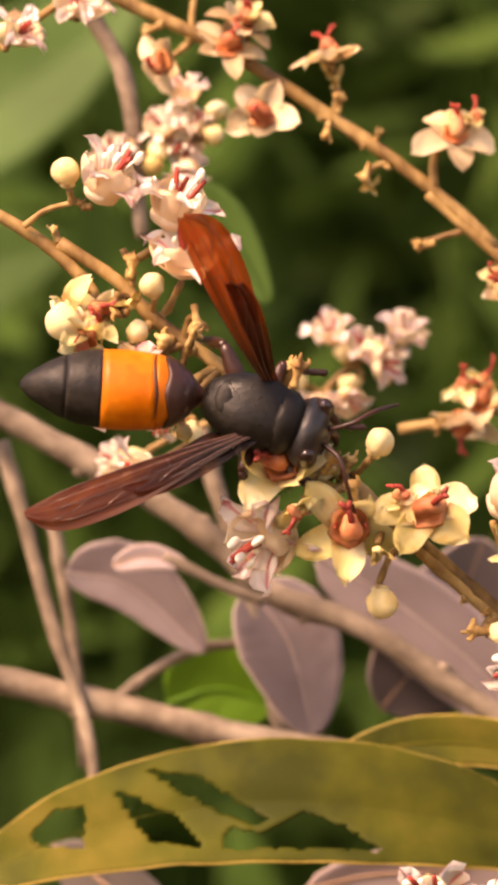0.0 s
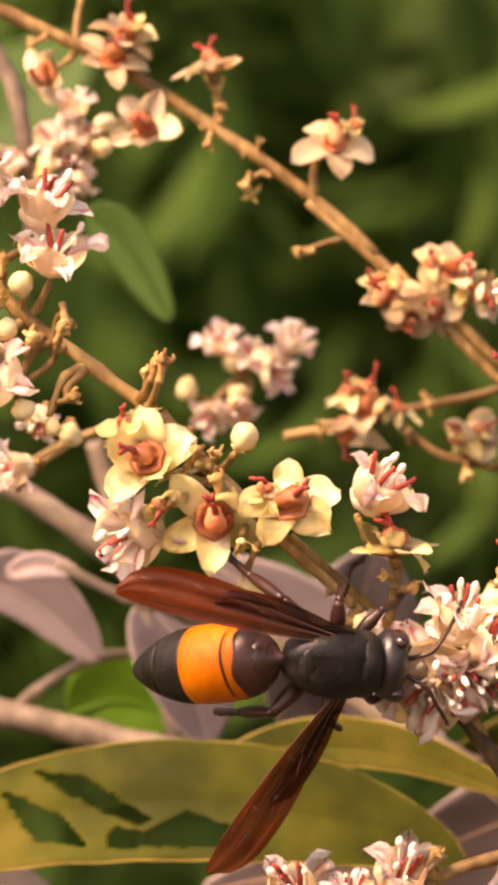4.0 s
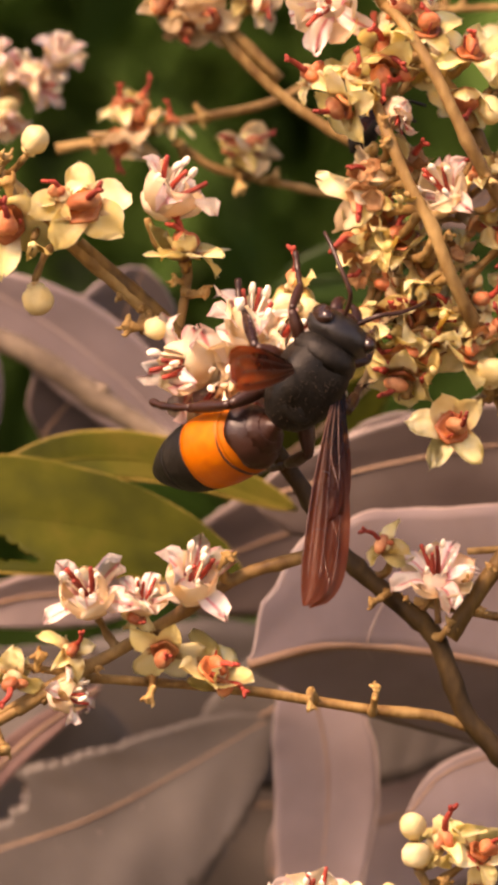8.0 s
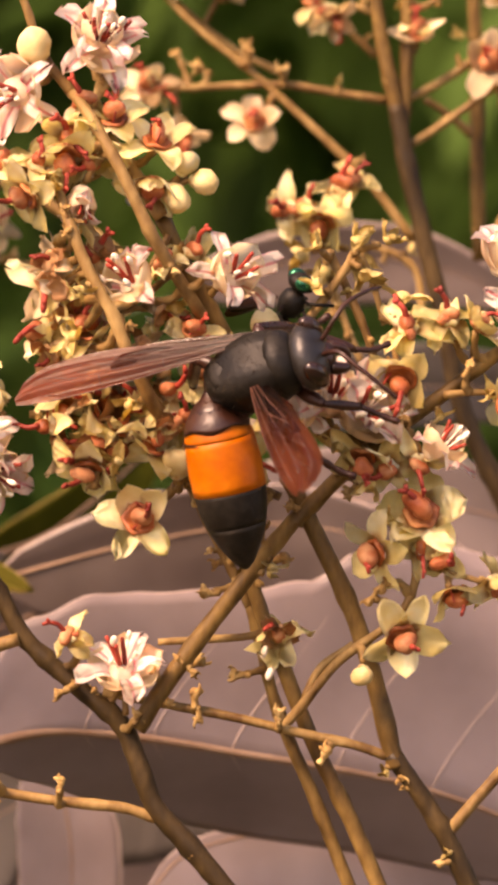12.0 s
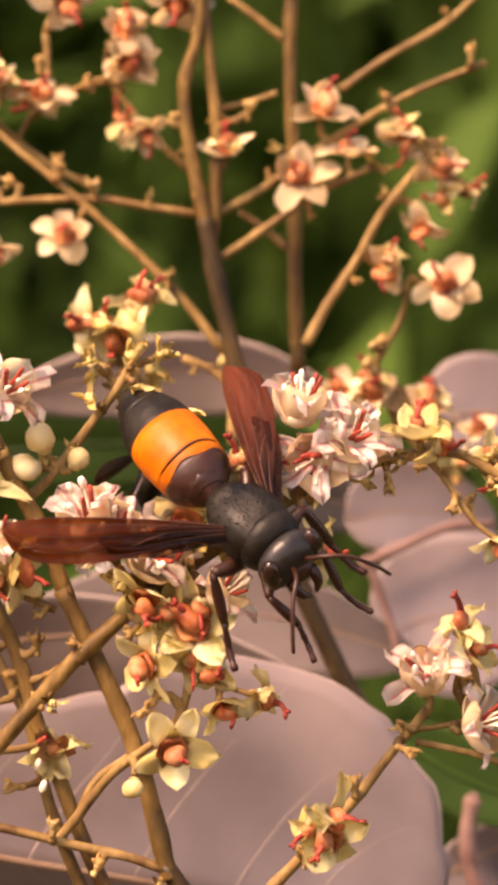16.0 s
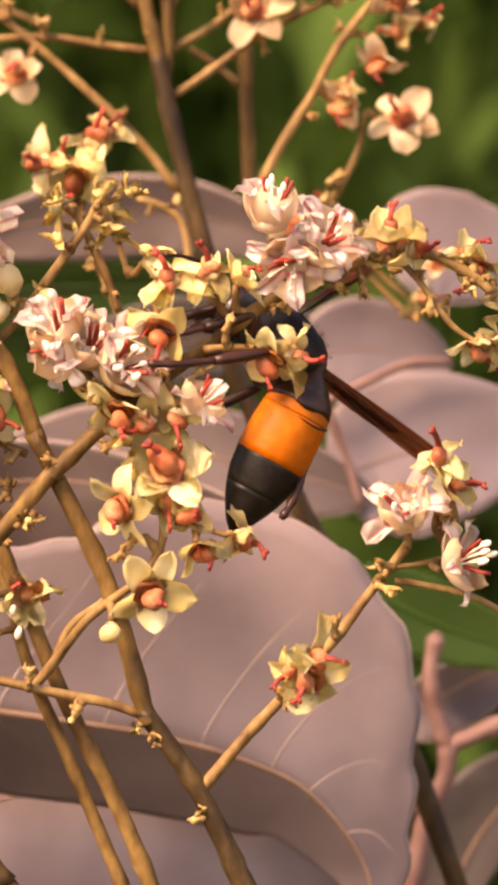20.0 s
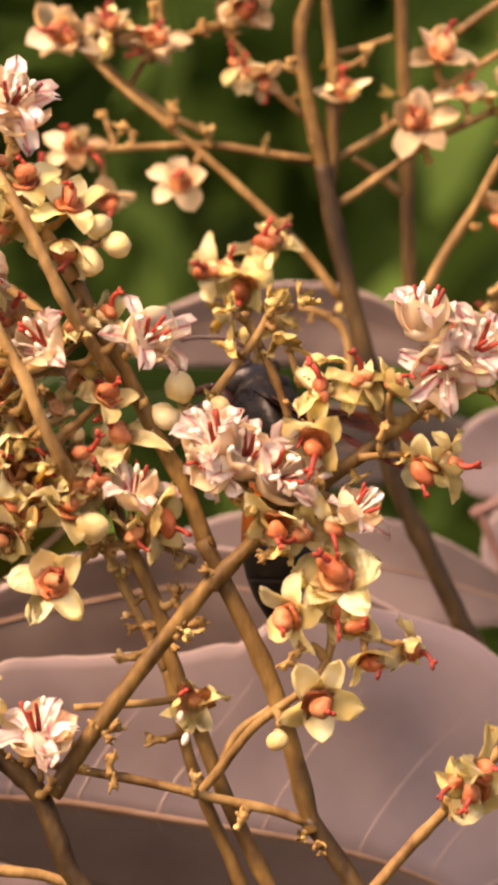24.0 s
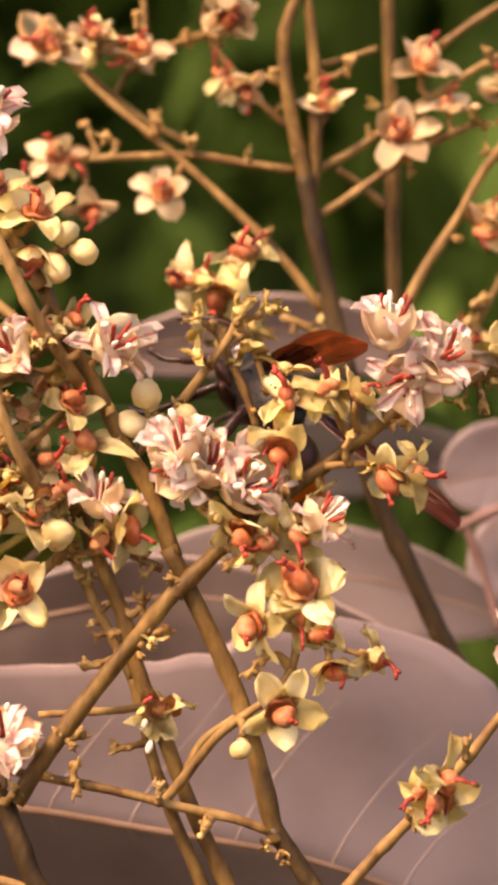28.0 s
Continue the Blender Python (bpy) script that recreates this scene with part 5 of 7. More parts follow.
stem(branch_e, [(38.0, 1.0, -12.6), (36.2, 1.0, -7.8), (34.5, 1.0, -4.7), (32.3, 1.0, -0.4), (30.4, 1.0, 2.8), (28.4, 1.0, 6.9)], 0.85, 0.75, MID_BARK)
stem(branch_e, [(28.4, 0.0, 6.9), (26.8, 0.0, 9.5), (24.4, 0.0, 12.9)], 0.75, 0.6)
stem(branch_e, [(31.3, -1.0, -0.2), (28.3, -3.6, 4.5), (26.7, -3.8, 7.6), (25.3, -3.6, 10.5), (23.0, -2.2, 14.4), (21.9, 0.0, 15.8)], 0.65, 0.5)
stem(branch_e, [(21.9, 0.0, 15.8), (19.8, 0.0, 18.6), (18.6, 0.0, 21.9), (18.0, 0.0, 23.5)], 0.5, 0.35)
stem(branch_e, [(23.2, 0.0, 13.7), (23.6, 0.0, 15.8), (24.4, 0.0, 16.6)], 0.35, 0.3)
blossoms(branch_e, [
    ("pink", 17.6, -1.0, 15.7, 200, 60, 1.25), ("pink", 23.9, -1.0, 20.0, 70, 50, 1.15), ("bud", 19.2, -1.0, 19.2, 100, 30, 1.25),
    ("young", 21.7, -1.0, 12.8, 120, 50, 1.1), ("bud", 20.1, -1.0, 9.8, 140, 40, 1.05), ("young", 16.5, -1.0, 10.6, 150, 25, 1.15),
    ("bud", 25.2, -1.0, 11.2, 150, 30, 0.9), ("bud", 30.3, -1.0, 10.9, 60, 20, 0.95), ("bud", 31.5, -1.0, 9.4, 350, 30, 0.95),
    ("bud", 29.5, -1.0, 8.2, 300, 30, 1), ("open", 28.1, -1.0, 12.3, 80, 30, 1), ("open", 27.7, -1.0, 9.2, 270, 30, 0.95),
    ("dry", 24.0, -1.0, 16.1, 60, 0, 1.2)])
blossoms(branch_e, [
    ("pink", 26.1, -2.0, 2.2, 130, 40, 1.15), ("pink", 33.7, -2.0, 2.6, 30, 60, 1.2), ("young", 28.7, -2.0, 3.7, 120, 30, 0.9),
    ("dry", 31.8, -2.0, 3.3, 80, 0, 0.8), ("pink", 22.6, -2.0, 7.9, 260, 20, 0.8), ("open", 21.6, -2.0, 11.3, 250, 35, 1),
    ("open", 18.7, -2.0, 8.3, 220, 30, 1), ("young", 19.5, -2.0, 10.7, 60, 40, 1)])
blossoms(branch_e, [
    ("pink", 24.1, -1.0, 19.5, 60, 45, 1.2), ("young", 22.7, -1.0, 15.4, 120, 40, 1), ("open", 22.1, -1.0, 12.4, 230, 55, 1.1),
    ("open", 24.9, -1.0, 14.0, 90, 40, 0.9), ("open", 23.3, -1.0, 11.4, 280, 40, 1)])
stem(branch_e, [(29.8, 1.0, 4.8), (31.4, 1.0, 2.0), (33.1, 1.0, 2.0)], 0.3, 0.25)
stem(branch_e, [(28.9, 0.0, 5.6), (27.7, 0.0, 3.5), (26.5, 0.0, 1.9)], 0.3, 0.25)

branch_d = branch("thin yellow-brown twig studded with small dried stubs")
stem(branch_d, [(44.9, 1.0, -32.2), (42.5, 1.0, -31.4), (38.0, 1.0, -30.4), (32.8, 1.0, -29.2), (28.3, 1.0, -28.4), (24.2, 1.0, -27.6)], 0.5, 0.4)
blossoms(branch_d, [
    ("dry", 30.9, 0.0, -27.5, 90, 0, 1), ("dry", 31.2, 0.0, -29.5, 270, 0, 0.8), ("dry", 40.5, 0.0, -31.7, 60, 20, 1),
    ("dry", 37.0, 0.0, -28.9, 90, 0, 0.8)])

branch_f = branch("crowded stem of withered flowers, orange ovaries and yellow sepals")
stem(branch_f, [(43.4, 3.0, -79.8), (46.7, 3.0, -58.4), (47.0, 3.0, -51.0), (46.4, 3.0, -47.7)], 1.4, 0.85, DARK_BARK)
stem(branch_f, [(46.4, 3.0, -47.7), (45.5, 3.0, -44.8), (43.9, 3.0, -40.7), (42.1, 3.0, -36.6), (39.3, 3.0, -30.8), (36.9, 3.0, -24.7)], 0.85, 0.75, MID_BARK)
stem(branch_f, [(36.6, 3.0, -24.6), (35.3, 3.0, -20.5), (34.1, 3.0, -16.4), (32.4, 3.0, -12.7), (31.0, 3.0, -9.0)], 0.75, 0.7, MID_BARK)
stem(branch_f, [(31.0, 3.0, -9.0), (28.6, -1.5, -7.6), (26.5, -3.6, -4.0), (25.1, -4.0, -0.5), (23.3, -4.0, 2.8), (21.8, -3.6, 6.4), (20.6, -2.0, 10.0)], 0.7, 0.5)
stem(branch_f, [(43.4, 4.0, -80.1), (44.6, 4.0, -58.5), (44.8, 4.0, -50.3), (44.4, 4.0, -47.8)], 1.3, 0.75, DARK_BARK)
stem(branch_f, [(44.4, 4.0, -47.8), (43.4, 4.0, -44.9), (41.6, 4.0, -40.4), (39.8, 4.0, -35.8), (38.0, 4.0, -31.7), (36.6, 4.0, -28.0), (35.7, 4.0, -24.3), (34.9, 4.0, -21.4)], 0.72, 0.55, MID_BARK)
stem(branch_f, [(34.9, 4.0, -21.4), (33.2, 4.0, -18.1), (31.4, 4.0, -14.4), (30.3, 4.0, -12.3)], 0.5, 0.5)
stem(branch_f, [(37.1, 2.0, -13.4), (33.9, 2.0, -12.2), (29.4, 2.0, -12.6)], 0.4, 0.35)
stem(branch_f, [(36.0, 2.4, -23.3), (34.3, 2.0, -23.6), (31.5, 2.0, -23.8), (28.2, 2.0, -24.0)], 0.4, 0.35)
stem(branch_f, [(38.9, 2.0, -28.2), (40.1, 2.0, -25.8), (42.5, 2.0, -24.1)], 0.45, 0.35)
stem(branch_f, [(20.4, 2.0, -7.2), (22.9, 2.0, -8.0), (26.5, 2.0, -8.3), (28.6, 2.0, -8.3)], 0.4, 0.3)
stem(branch_f, [(18.7, 3.0, -7.4), (21.2, 3.0, -7.6), (24.6, 3.0, -8.4)], 0.35, 0.3)
blossoms(branch_f, [
    ("dry", 20.9, 1.0, 5.2, 120, 40, 1.3), ("wither", 20.3, 1.0, 1.9, 200, 50, 1.5), ("young", 19.6, 1.0, -1.2, 170, 50, 1.3),
    ("open", 22.1, 1.0, 0.0, 80, 25, 1), ("wither", 21.5, 1.0, -1.0, 300, 50, 1.3), ("wither", 20.3, 1.0, -3.1, 220, 30, 1),
    ("young", 22.3, 1.0, -4.3, 260, 40, 1), ("open", 21.1, 1.0, -6.6, 260, 20, 1.1), ("dry", 22.7, 1.0, -3.1, 60, 40, 1.2),
    ("dry", 24.0, 1.0, -1.8, 100, 40, 1.2)])
blossoms(branch_f, [
    ("young", 25.1, 0.0, -6.2, 150, 50, 1.2), ("wither", 24.3, 0.0, -8.4, 280, 50, 1.3), ("wither", 25.1, 0.0, -8.0, 20, 40, 0.9),
    ("young", 23.5, 0.0, -9.2, 200, 40, 1.1), ("open", 23.1, 0.0, -11.3, 260, 30, 1), ("dry", 23.5, 0.0, -12.5, 250, 20, 1.1),
    ("open", 25.6, 0.0, -9.2, 270, 25, 1), ("young", 20.2, 0.0, -8.2, 180, 20, 1.1), ("wither", 22.3, 0.0, -10.1, 240, 40, 1.2)])
blossoms(branch_f, [
    ("open", 26.8, -1.0, -14.9, 90, 75, 1.08), ("bud", 29.5, -1.0, -10.7, 100, 30, 1.15), ("young", 29.9, -1.0, -7.6, 60, 40, 1),
    ("open", 27.9, -1.0, -9.7, 60, 30, 0.95), ("young", 29.1, -1.0, -5.6, 20, 50, 1.1), ("dry", 27.8, -1.0, -4.0, 60, 40, 1.2),
    ("open", 30.7, -1.0, -1.5, 40, 30, 0.9)])
blossoms(branch_f, [
    ("pink", 32.7, 0.0, -8.2, 85, 25, 1.05), ("bud", 29.4, 0.0, -10.3, 100, 40, 1.1), ("open", 34.4, 0.0, -10.4, 350, 25, 1),
    ("young", 32.7, 0.0, -11.2, 280, 20, 0.9), ("young", 31.5, 0.0, -4.3, 130, 40, 1.2), ("dry", 30.5, 0.0, -1.3, 60, 40, 1.1),
    ("dry", 34.2, 0.0, -10.2, 60, 20, 1), ("young", 26.8, 0.0, -6.1, 150, 50, 1.2), ("wither", 27.7, 0.0, -8.2, 240, 40, 1.2),
    ("young", 24.4, 0.0, -9.8, 200, 30, 1.3), ("open", 23.4, 0.0, -1.3, 110, 25, 1.1), ("wither", 28.5, 0.0, -0.0, 330, 20, 1.2)])
blossoms(branch_f, [
    ("wither", 23.8, 0.0, -4.5, 270, 25, 1), ("wither", 25.2, 0.0, -3.3, 60, 50, 1.3), ("wither", 26.4, 0.0, -8.6, 260, 30, 0.9),
    ("dry", 24.8, 0.0, -11.4, 240, 10, 1), ("young", 23.6, 0.0, 3.6, 120, 40, 1.1), ("wither", 24.0, 0.0, 4.8, 60, 40, 1.2),
    ("young", 30.7, 0.0, 4.6, 60, 30, 1), ("bud", 28.5, 0.0, -4.1, 70, 20, 0.6), ("open", 24.0, 0.0, -7.0, 20, 30, 0.9),
    ("young", 25.6, 0.0, -7.8, 60, 50, 1)])
blossoms(branch_f, [
    ("dry", 35.7, 2.0, -15.5, 90, 10, 1.1), ("dry", 37.4, 2.0, -17.8, 20, 20, 1.1), ("dry", 31.5, 2.0, -20.4, 180, 10, 1),
    ("young", 37.0, 2.0, -23.3, 120, 40, 1.1), ("dry", 33.7, 2.0, -26.4, 180, 10, 1), ("dry", 31.3, 2.0, -25.4, 20, 0, 1),
    ("wither", 36.6, 2.0, -23.5, 300, 50, 1.3), ("dry", 37.0, 2.0, -29.2, 90, 0, 0.7)])
blossoms(branch_f, [
    ("wither", 20.4, -1.5, 3.6, 160, 50, 0.95), ("wither", 21.0, -1.5, 1.6, 220, 60, 1.0), ("wither", 22.8, -1.0, -6.0, 180, 50, 0.9),
    ("husk", 24.6, -1.5, -4.9, 250, 40, 1.2), ("husk", 26.3, -1.5, -6.6, 200, 30, 1.1), ("wither", 28.8, -1.5, -8.6, 300, 50, 0.9),
    ("husk", 22.2, -1.5, -1.9, 120, 30, 1.1), ("wither", 27.1, -1.0, -2.3, 40, 40, 0.85), ("husk", 25.3, -1.5, -10.6, 260, 20, 1.0)])

branch_g = branch("ochre twig with striped pink blossoms and a red young fruit")
stem(branch_g, [(49.4, 1.0, -37.7), (52.3, 1.0, -34.3), (55.2, 1.0, -31.3), (58.9, 1.0, -27.3), (61.4, 1.0, -24.1), (64.3, 1.0, -20.6)], 0.6, 0.45)
stem(branch_g, [(63.1, 1.0, -22.0), (65.5, 1.0, -21.7), (68.0, 1.0, -21.1)], 0.3, 0.25)
stem(branch_g, [(63.5, 1.0, -22.9), (66.3, 1.0, -23.4), (69.2, 1.0, -24.2), (71.6, 1.0, -25.5)], 0.35, 0.3)
blossoms(branch_g, [
    ("pink", 64.1, -1.0, -17.8, 110, 55, 1.25), ("pink", 68.3, -1.0, -21.5, 20, 25, 1.05), ("young", 66.8, -1.0, -13.8, 110, 35, 1.15),
    ("open", 67.5, -1.0, -16.2, 20, 20, 0.9), ("dry", 59.0, -1.0, -25.6, 90, 10, 1.1), ("dry", 63.2, -1.0, -23.6, 340, 10, 1.1),
    ("dry", 62.3, -1.0, -21.6, 170, 20, 1), ("dry", 55.7, -1.0, -31.4, 300, 0, 1.1), ("dry", 66.9, -1.0, -18.4, 300, 40, 1)])
blossoms(branch_g, [
    ("open", 57.0, -2.0, -29.7, 250, 55, 1.05), ("young", 57.6, -2.0, -28.3, 10, 40, 1.25), ("young", 55.6, -2.0, -29.3, 200, 40, 0.9)])

branch_h = branch("out-of-focus brown flowering stem with forked twigs and pale blossoms")
stem(branch_h, [(71.3, 42.0, -52.4), (64.8, 42.0, -33.8), (61.5, 42.0, -25.4), (58.3, 42.0, -19.3), (55.5, 42.0, -13.3), (52.7, 42.0, -7.2), (51.0, 42.0, 0.7), (49.4, 42.0, 7.2), (47.8, 42.0, 14.2), (47.1, 42.0, 18.1)], 1.2, 0.95, DARK_BARK)
stem(branch_h, [(47.4, 42.5, 16.5), (47.1, 42.5, 18.2), (45.9, 42.5, 23.5), (45.3, 42.5, 29.1), (46.4, 42.5, 33.3), (46.8, 42.5, 38.9)], 0.9, 0.6, MID_BARK)
stem(branch_h, [(47.6, 43.0, 16.6), (47.9, 43.0, 18.7), (48.0, 43.0, 25.5), (47.3, 43.0, 32.5), (46.6, 43.0, 39.0)], 0.8, 0.55, MID_BARK)
stem(branch_h, [(46.6, 44.0, 18.6), (42.4, 44.0, 19.2), (37.7, 44.0, 19.9), (32.1, 44.0, 19.7), (26.4, 44.0, 19.4)], 0.5, 0.35)
stem(branch_h, [(47.7, 44.0, 18.5), (51.3, 44.0, 20.4), (54.5, 44.0, 22.7), (58.3, 44.0, 25.3), (63.9, 44.0, 28.6), (70.5, 44.0, 31.4)], 0.5, 0.35)
stem(branch_h, [(47.9, 43.0, 14.9), (49.2, 43.0, 15.4), (52.7, 43.0, 17.8), (56.4, 43.0, 20.3), (61.5, 43.0, 22.7)], 0.5, 0.4)
stem(branch_h, [(54.9, 55.0, 5.7), (54.6, 55.0, 13.5), (54.5, 55.0, 23.1), (54.1, 55.0, 32.8), (54.4, 55.0, 41.5)], 0.85, 0.7, MID_BARK)
stem(branch_h, [(55.5, 43.0, 7.7), (57.3, 43.0, 11.0), (59.7, 43.0, 14.7), (62.0, 43.0, 18.9), (65.7, 43.0, 23.4), (66.7, 43.0, 24.1)], 0.6, 0.4)
stem(branch_h, [(48.7, 44.0, 7.0), (45.2, 44.0, 11.5), (40.0, 44.0, 16.6), (35.3, 44.0, 20.8), (30.6, 44.0, 24.6), (26.4, 44.0, 28.8)], 0.55, 0.35)
stem(branch_h, [(49.4, 44.0, -0.7), (49.2, 44.0, 3.5), (48.0, 44.0, 5.4), (45.2, 44.0, 6.6)], 0.5, 0.4)
stem(branch_h, [(53.9, 50.0, 16.1), (51.7, 50.0, 18.0), (49.8, 50.0, 19.2)], 0.5, 0.35)
stem(branch_h, [(61.2, 46.0, 5.9), (63.5, 46.0, 10.2), (64.2, 46.0, 13.5)], 0.45, 0.3)
stem(branch_h, [(58.4, 50.0, 29.6), (62.2, 50.0, 32.3), (67.0, 50.0, 35.1), (70.3, 50.0, 38.0)], 0.5, 0.35)
stem(branch_h, [(45.6, 47.0, 22.5), (42.7, 47.0, 25.3), (39.2, 47.0, 29.6), (38.7, 47.0, 32.4), (40.9, 47.0, 35.7)], 0.45, 0.3)
stem(branch_h, [(53.6, 50.0, 33.9), (51.2, 50.0, 35.8), (48.9, 50.0, 37.5)], 0.5, 0.4)
stem(branch_h, [(48.2, 46.0, 27.6), (50.3, 46.0, 28.1), (53.1, 46.0, 29.0)], 0.35, 0.3)
stem(branch_h, [(38.0, 47.0, 20.9), (33.5, 47.0, 23.2), (28.8, 47.0, 27.0), (26.4, 47.0, 29.8)], 0.45, 0.3)
stem(branch_h, [(33.5, 47.0, 34.1), (33.5, 47.0, 29.8), (30.7, 47.0, 24.2)], 0.4, 0.3)
blossoms(branch_h, [
    ("open", 35.4, 43.0, 16.8, 80, 65, 1.15), ("open", 33.5, 43.0, 28.5, 100, 40, 1.15), ("young", 30.0, 43.0, 30.1, 120, 40, 1.1),
    ("open", 40.3, 43.0, 33.9, 60, 50, 1.1), ("open", 40.7, 43.0, 31.3, 270, 40, 1.1), ("young", 40.7, 43.0, 25.9, 110, 40, 1),
    ("open", 42.1, 43.0, 25.2, 300, 30, 0.9), ("open", 48.7, 43.0, 23.8, 110, 25, 1.1), ("young", 48.9, 43.0, 25.0, 80, 30, 0.9)], pale_tan=True)
blossoms(branch_h, [
    ("open", 56.9, 43.0, 27.3, 60, 35, 1.3), ("open", 55.0, 43.0, 21.7, 110, 50, 1.35), ("open", 59.0, 43.0, 23.8, 80, 20, 1.1),
    ("young", 63.6, 43.0, 26.2, 90, 40, 1), ("open", 63.9, 43.0, 24.8, 260, 20, 1.1), ("open", 66.7, 43.0, 22.2, 60, 40, 1.2),
    ("young", 66.7, 43.0, 19.9, 200, 40, 1.1), ("open", 65.3, 43.0, 17.5, 260, 30, 1.1), ("young", 62.5, 43.0, 15.2, 90, 40, 1),
    ("open", 62.5, 43.0, 14.0, 240, 25, 1.2), ("open", 67.1, 43.0, 12.9, 90, 70, 1.25), ("young", 69.5, 43.0, 20.8, 60, 40, 1)], pale_tan=True)
blossoms(branch_h, [
    ("dry", 62.2, 43.0, 28.5, 90, 20, 1.3), ("dry", 37.7, 43.0, 21.0, 100, 20, 1.4), ("dry", 34.9, 43.0, 22.6, 90, 10, 1.2),
    ("dry", 44.0, 43.0, 13.5, 90, 0, 1.2), ("dry", 62.0, 43.0, 20.3, 150, 10, 1.1), ("dry", 50.8, 43.0, 27.8, 80, 20, 1.5),
    ("dry", 62.0, 43.0, 8.2, 30, 10, 1.3), ("dry", 62.0, 43.0, 22.2, 340, 10, 1.2), ("dry", 55.9, 43.0, 18.5, 290, 10, 1),
    ("dry", 60.6, 43.0, 6.3, 120, 20, 1.2), ("dry", 69.2, 43.0, 32.5, 90, 10, 1.3)], pale_tan=True)
blossoms(branch_h, [
    ("open", 25.4, 44.0, 29.3, 100, 65, 1.3), ("young", 29.1, 44.0, 30.5, 100, 30, 1.2), ("open", 29.1, 44.0, 29.3, 20, 30, 1),
    ("open", 32.9, 44.0, 28.8, 250, 40, 1.2), ("dry", 33.1, 44.0, 31.6, 90, 10, 1.2), ("open", 26.6, 44.0, 19.7, 100, 40, 1.2),
    ("young", 27.8, 44.0, 19.3, 350, 30, 1.1), ("open", 29.4, 44.0, 15.3, 280, 30, 1.1), ("young", 24.0, 44.0, 17.4, 110, 20, 1.2),
    ("open", 40.8, 44.0, 31.4, 90, 40, 1.2), ("open", 40.5, 44.0, 34.7, 80, 40, 1.1), ("dry", 30.6, 44.0, 21.4, 150, 10, 1.4),
    ("dry", 34.7, 44.0, 23.2, 80, 10, 1.2)], pale_tan=True)
blossoms(branch_h, [
    ("dry", 37.3, 44.0, 29.5, 20, 30, 1.6), ("open", 44.7, 44.0, 36.1, 270, 40, 1.3), ("open", 35.4, 44.0, 36.3, 270, 40, 1.2),
    ("dry", 28.9, 44.0, 22.5, 120, 10, 1.2), ("young", 40.1, 44.0, 26.7, 110, 40, 1.1)], pale_tan=True)
blossoms(branch_h, [
    ("open", 26.2, 44.0, 28.6, 100, 50, 1.2), ("open", 33.2, 44.0, 28.1, 90, 40, 1.1), ("young", 29.2, 44.0, 28.8, 90, 40, 1)], pale_tan=True)
blossoms(branch_h, [
    ("open", 61.1, 45.0, 3.6, 90, 40, 1.2), ("young", 60.7, 45.0, 5.4, 100, 30, 1.1), ("open", 58.3, 45.0, 4.0, 100, 30, 1.1),
    ("open", 65.8, 45.0, 2.6, 80, 35, 1.2), ("young", 66.3, 45.0, 4.0, 80, 30, 1), ("open", 70.1, 45.0, 0.7, 100, 30, 1),
    ("dry", 68.2, 45.0, -3.5, 0, 20, 1.3), ("young", 68.7, 45.0, -2.1, 0, 30, 1.1)], pale_tan=True)

branch_i = branch("out-of-focus diagonal stem with scattered yellow blossoms")
stem(branch_i, [(-27.8, 33.0, 43.5), (-24.6, 33.0, 41.8), (-19.6, 33.0, 39.5), (-14.7, 33.0, 36.9), (-7.8, 33.0, 32.4), (-3.8, 33.0, 29.7), (0.3, 33.0, 26.6), (5.3, 33.0, 22.1)], 0.75, 0.7)
stem(branch_i, [(-0.2, 33.0, 26.5), (3.4, 33.0, 23.3), (7.1, 33.0, 20.3), (11.6, 33.0, 16.9), (15.7, 33.0, 12.9)], 0.65, 0.6)
stem(branch_i, [(6.7, 33.0, 21.1), (10.4, 33.0, 17.0), (14.9, 33.0, 12.3), (19.0, 33.0, 9.3), (22.2, 33.0, 7.3), (25.9, 33.0, 4.3)], 0.6, 0.55)
stem(branch_i, [(0.3, 33.0, 27.0), (0.2, 33.0, 28.8), (0.5, 33.0, 30.2)], 0.5, 0.4)
stem(branch_i, [(-7.8, 33.0, 32.6), (-7.5, 33.0, 34.7), (-7.9, 33.0, 36.5)], 0.4, 0.35)
stem(branch_i, [(2.6, 33.0, 23.4), (1.0, 33.0, 23.0), (-0.8, 33.0, 22.3)], 0.35, 0.3)
stem(branch_i, [(-3.3, 33.0, 29.0), (-4.4, 33.0, 28.6), (-5.3, 33.0, 27.7)], 0.35, 0.3)
stem(branch_i, [(-19.2, 33.0, 39.1), (-19.2, 33.0, 40.9), (-18.8, 33.0, 43.2)], 0.4, 0.35)
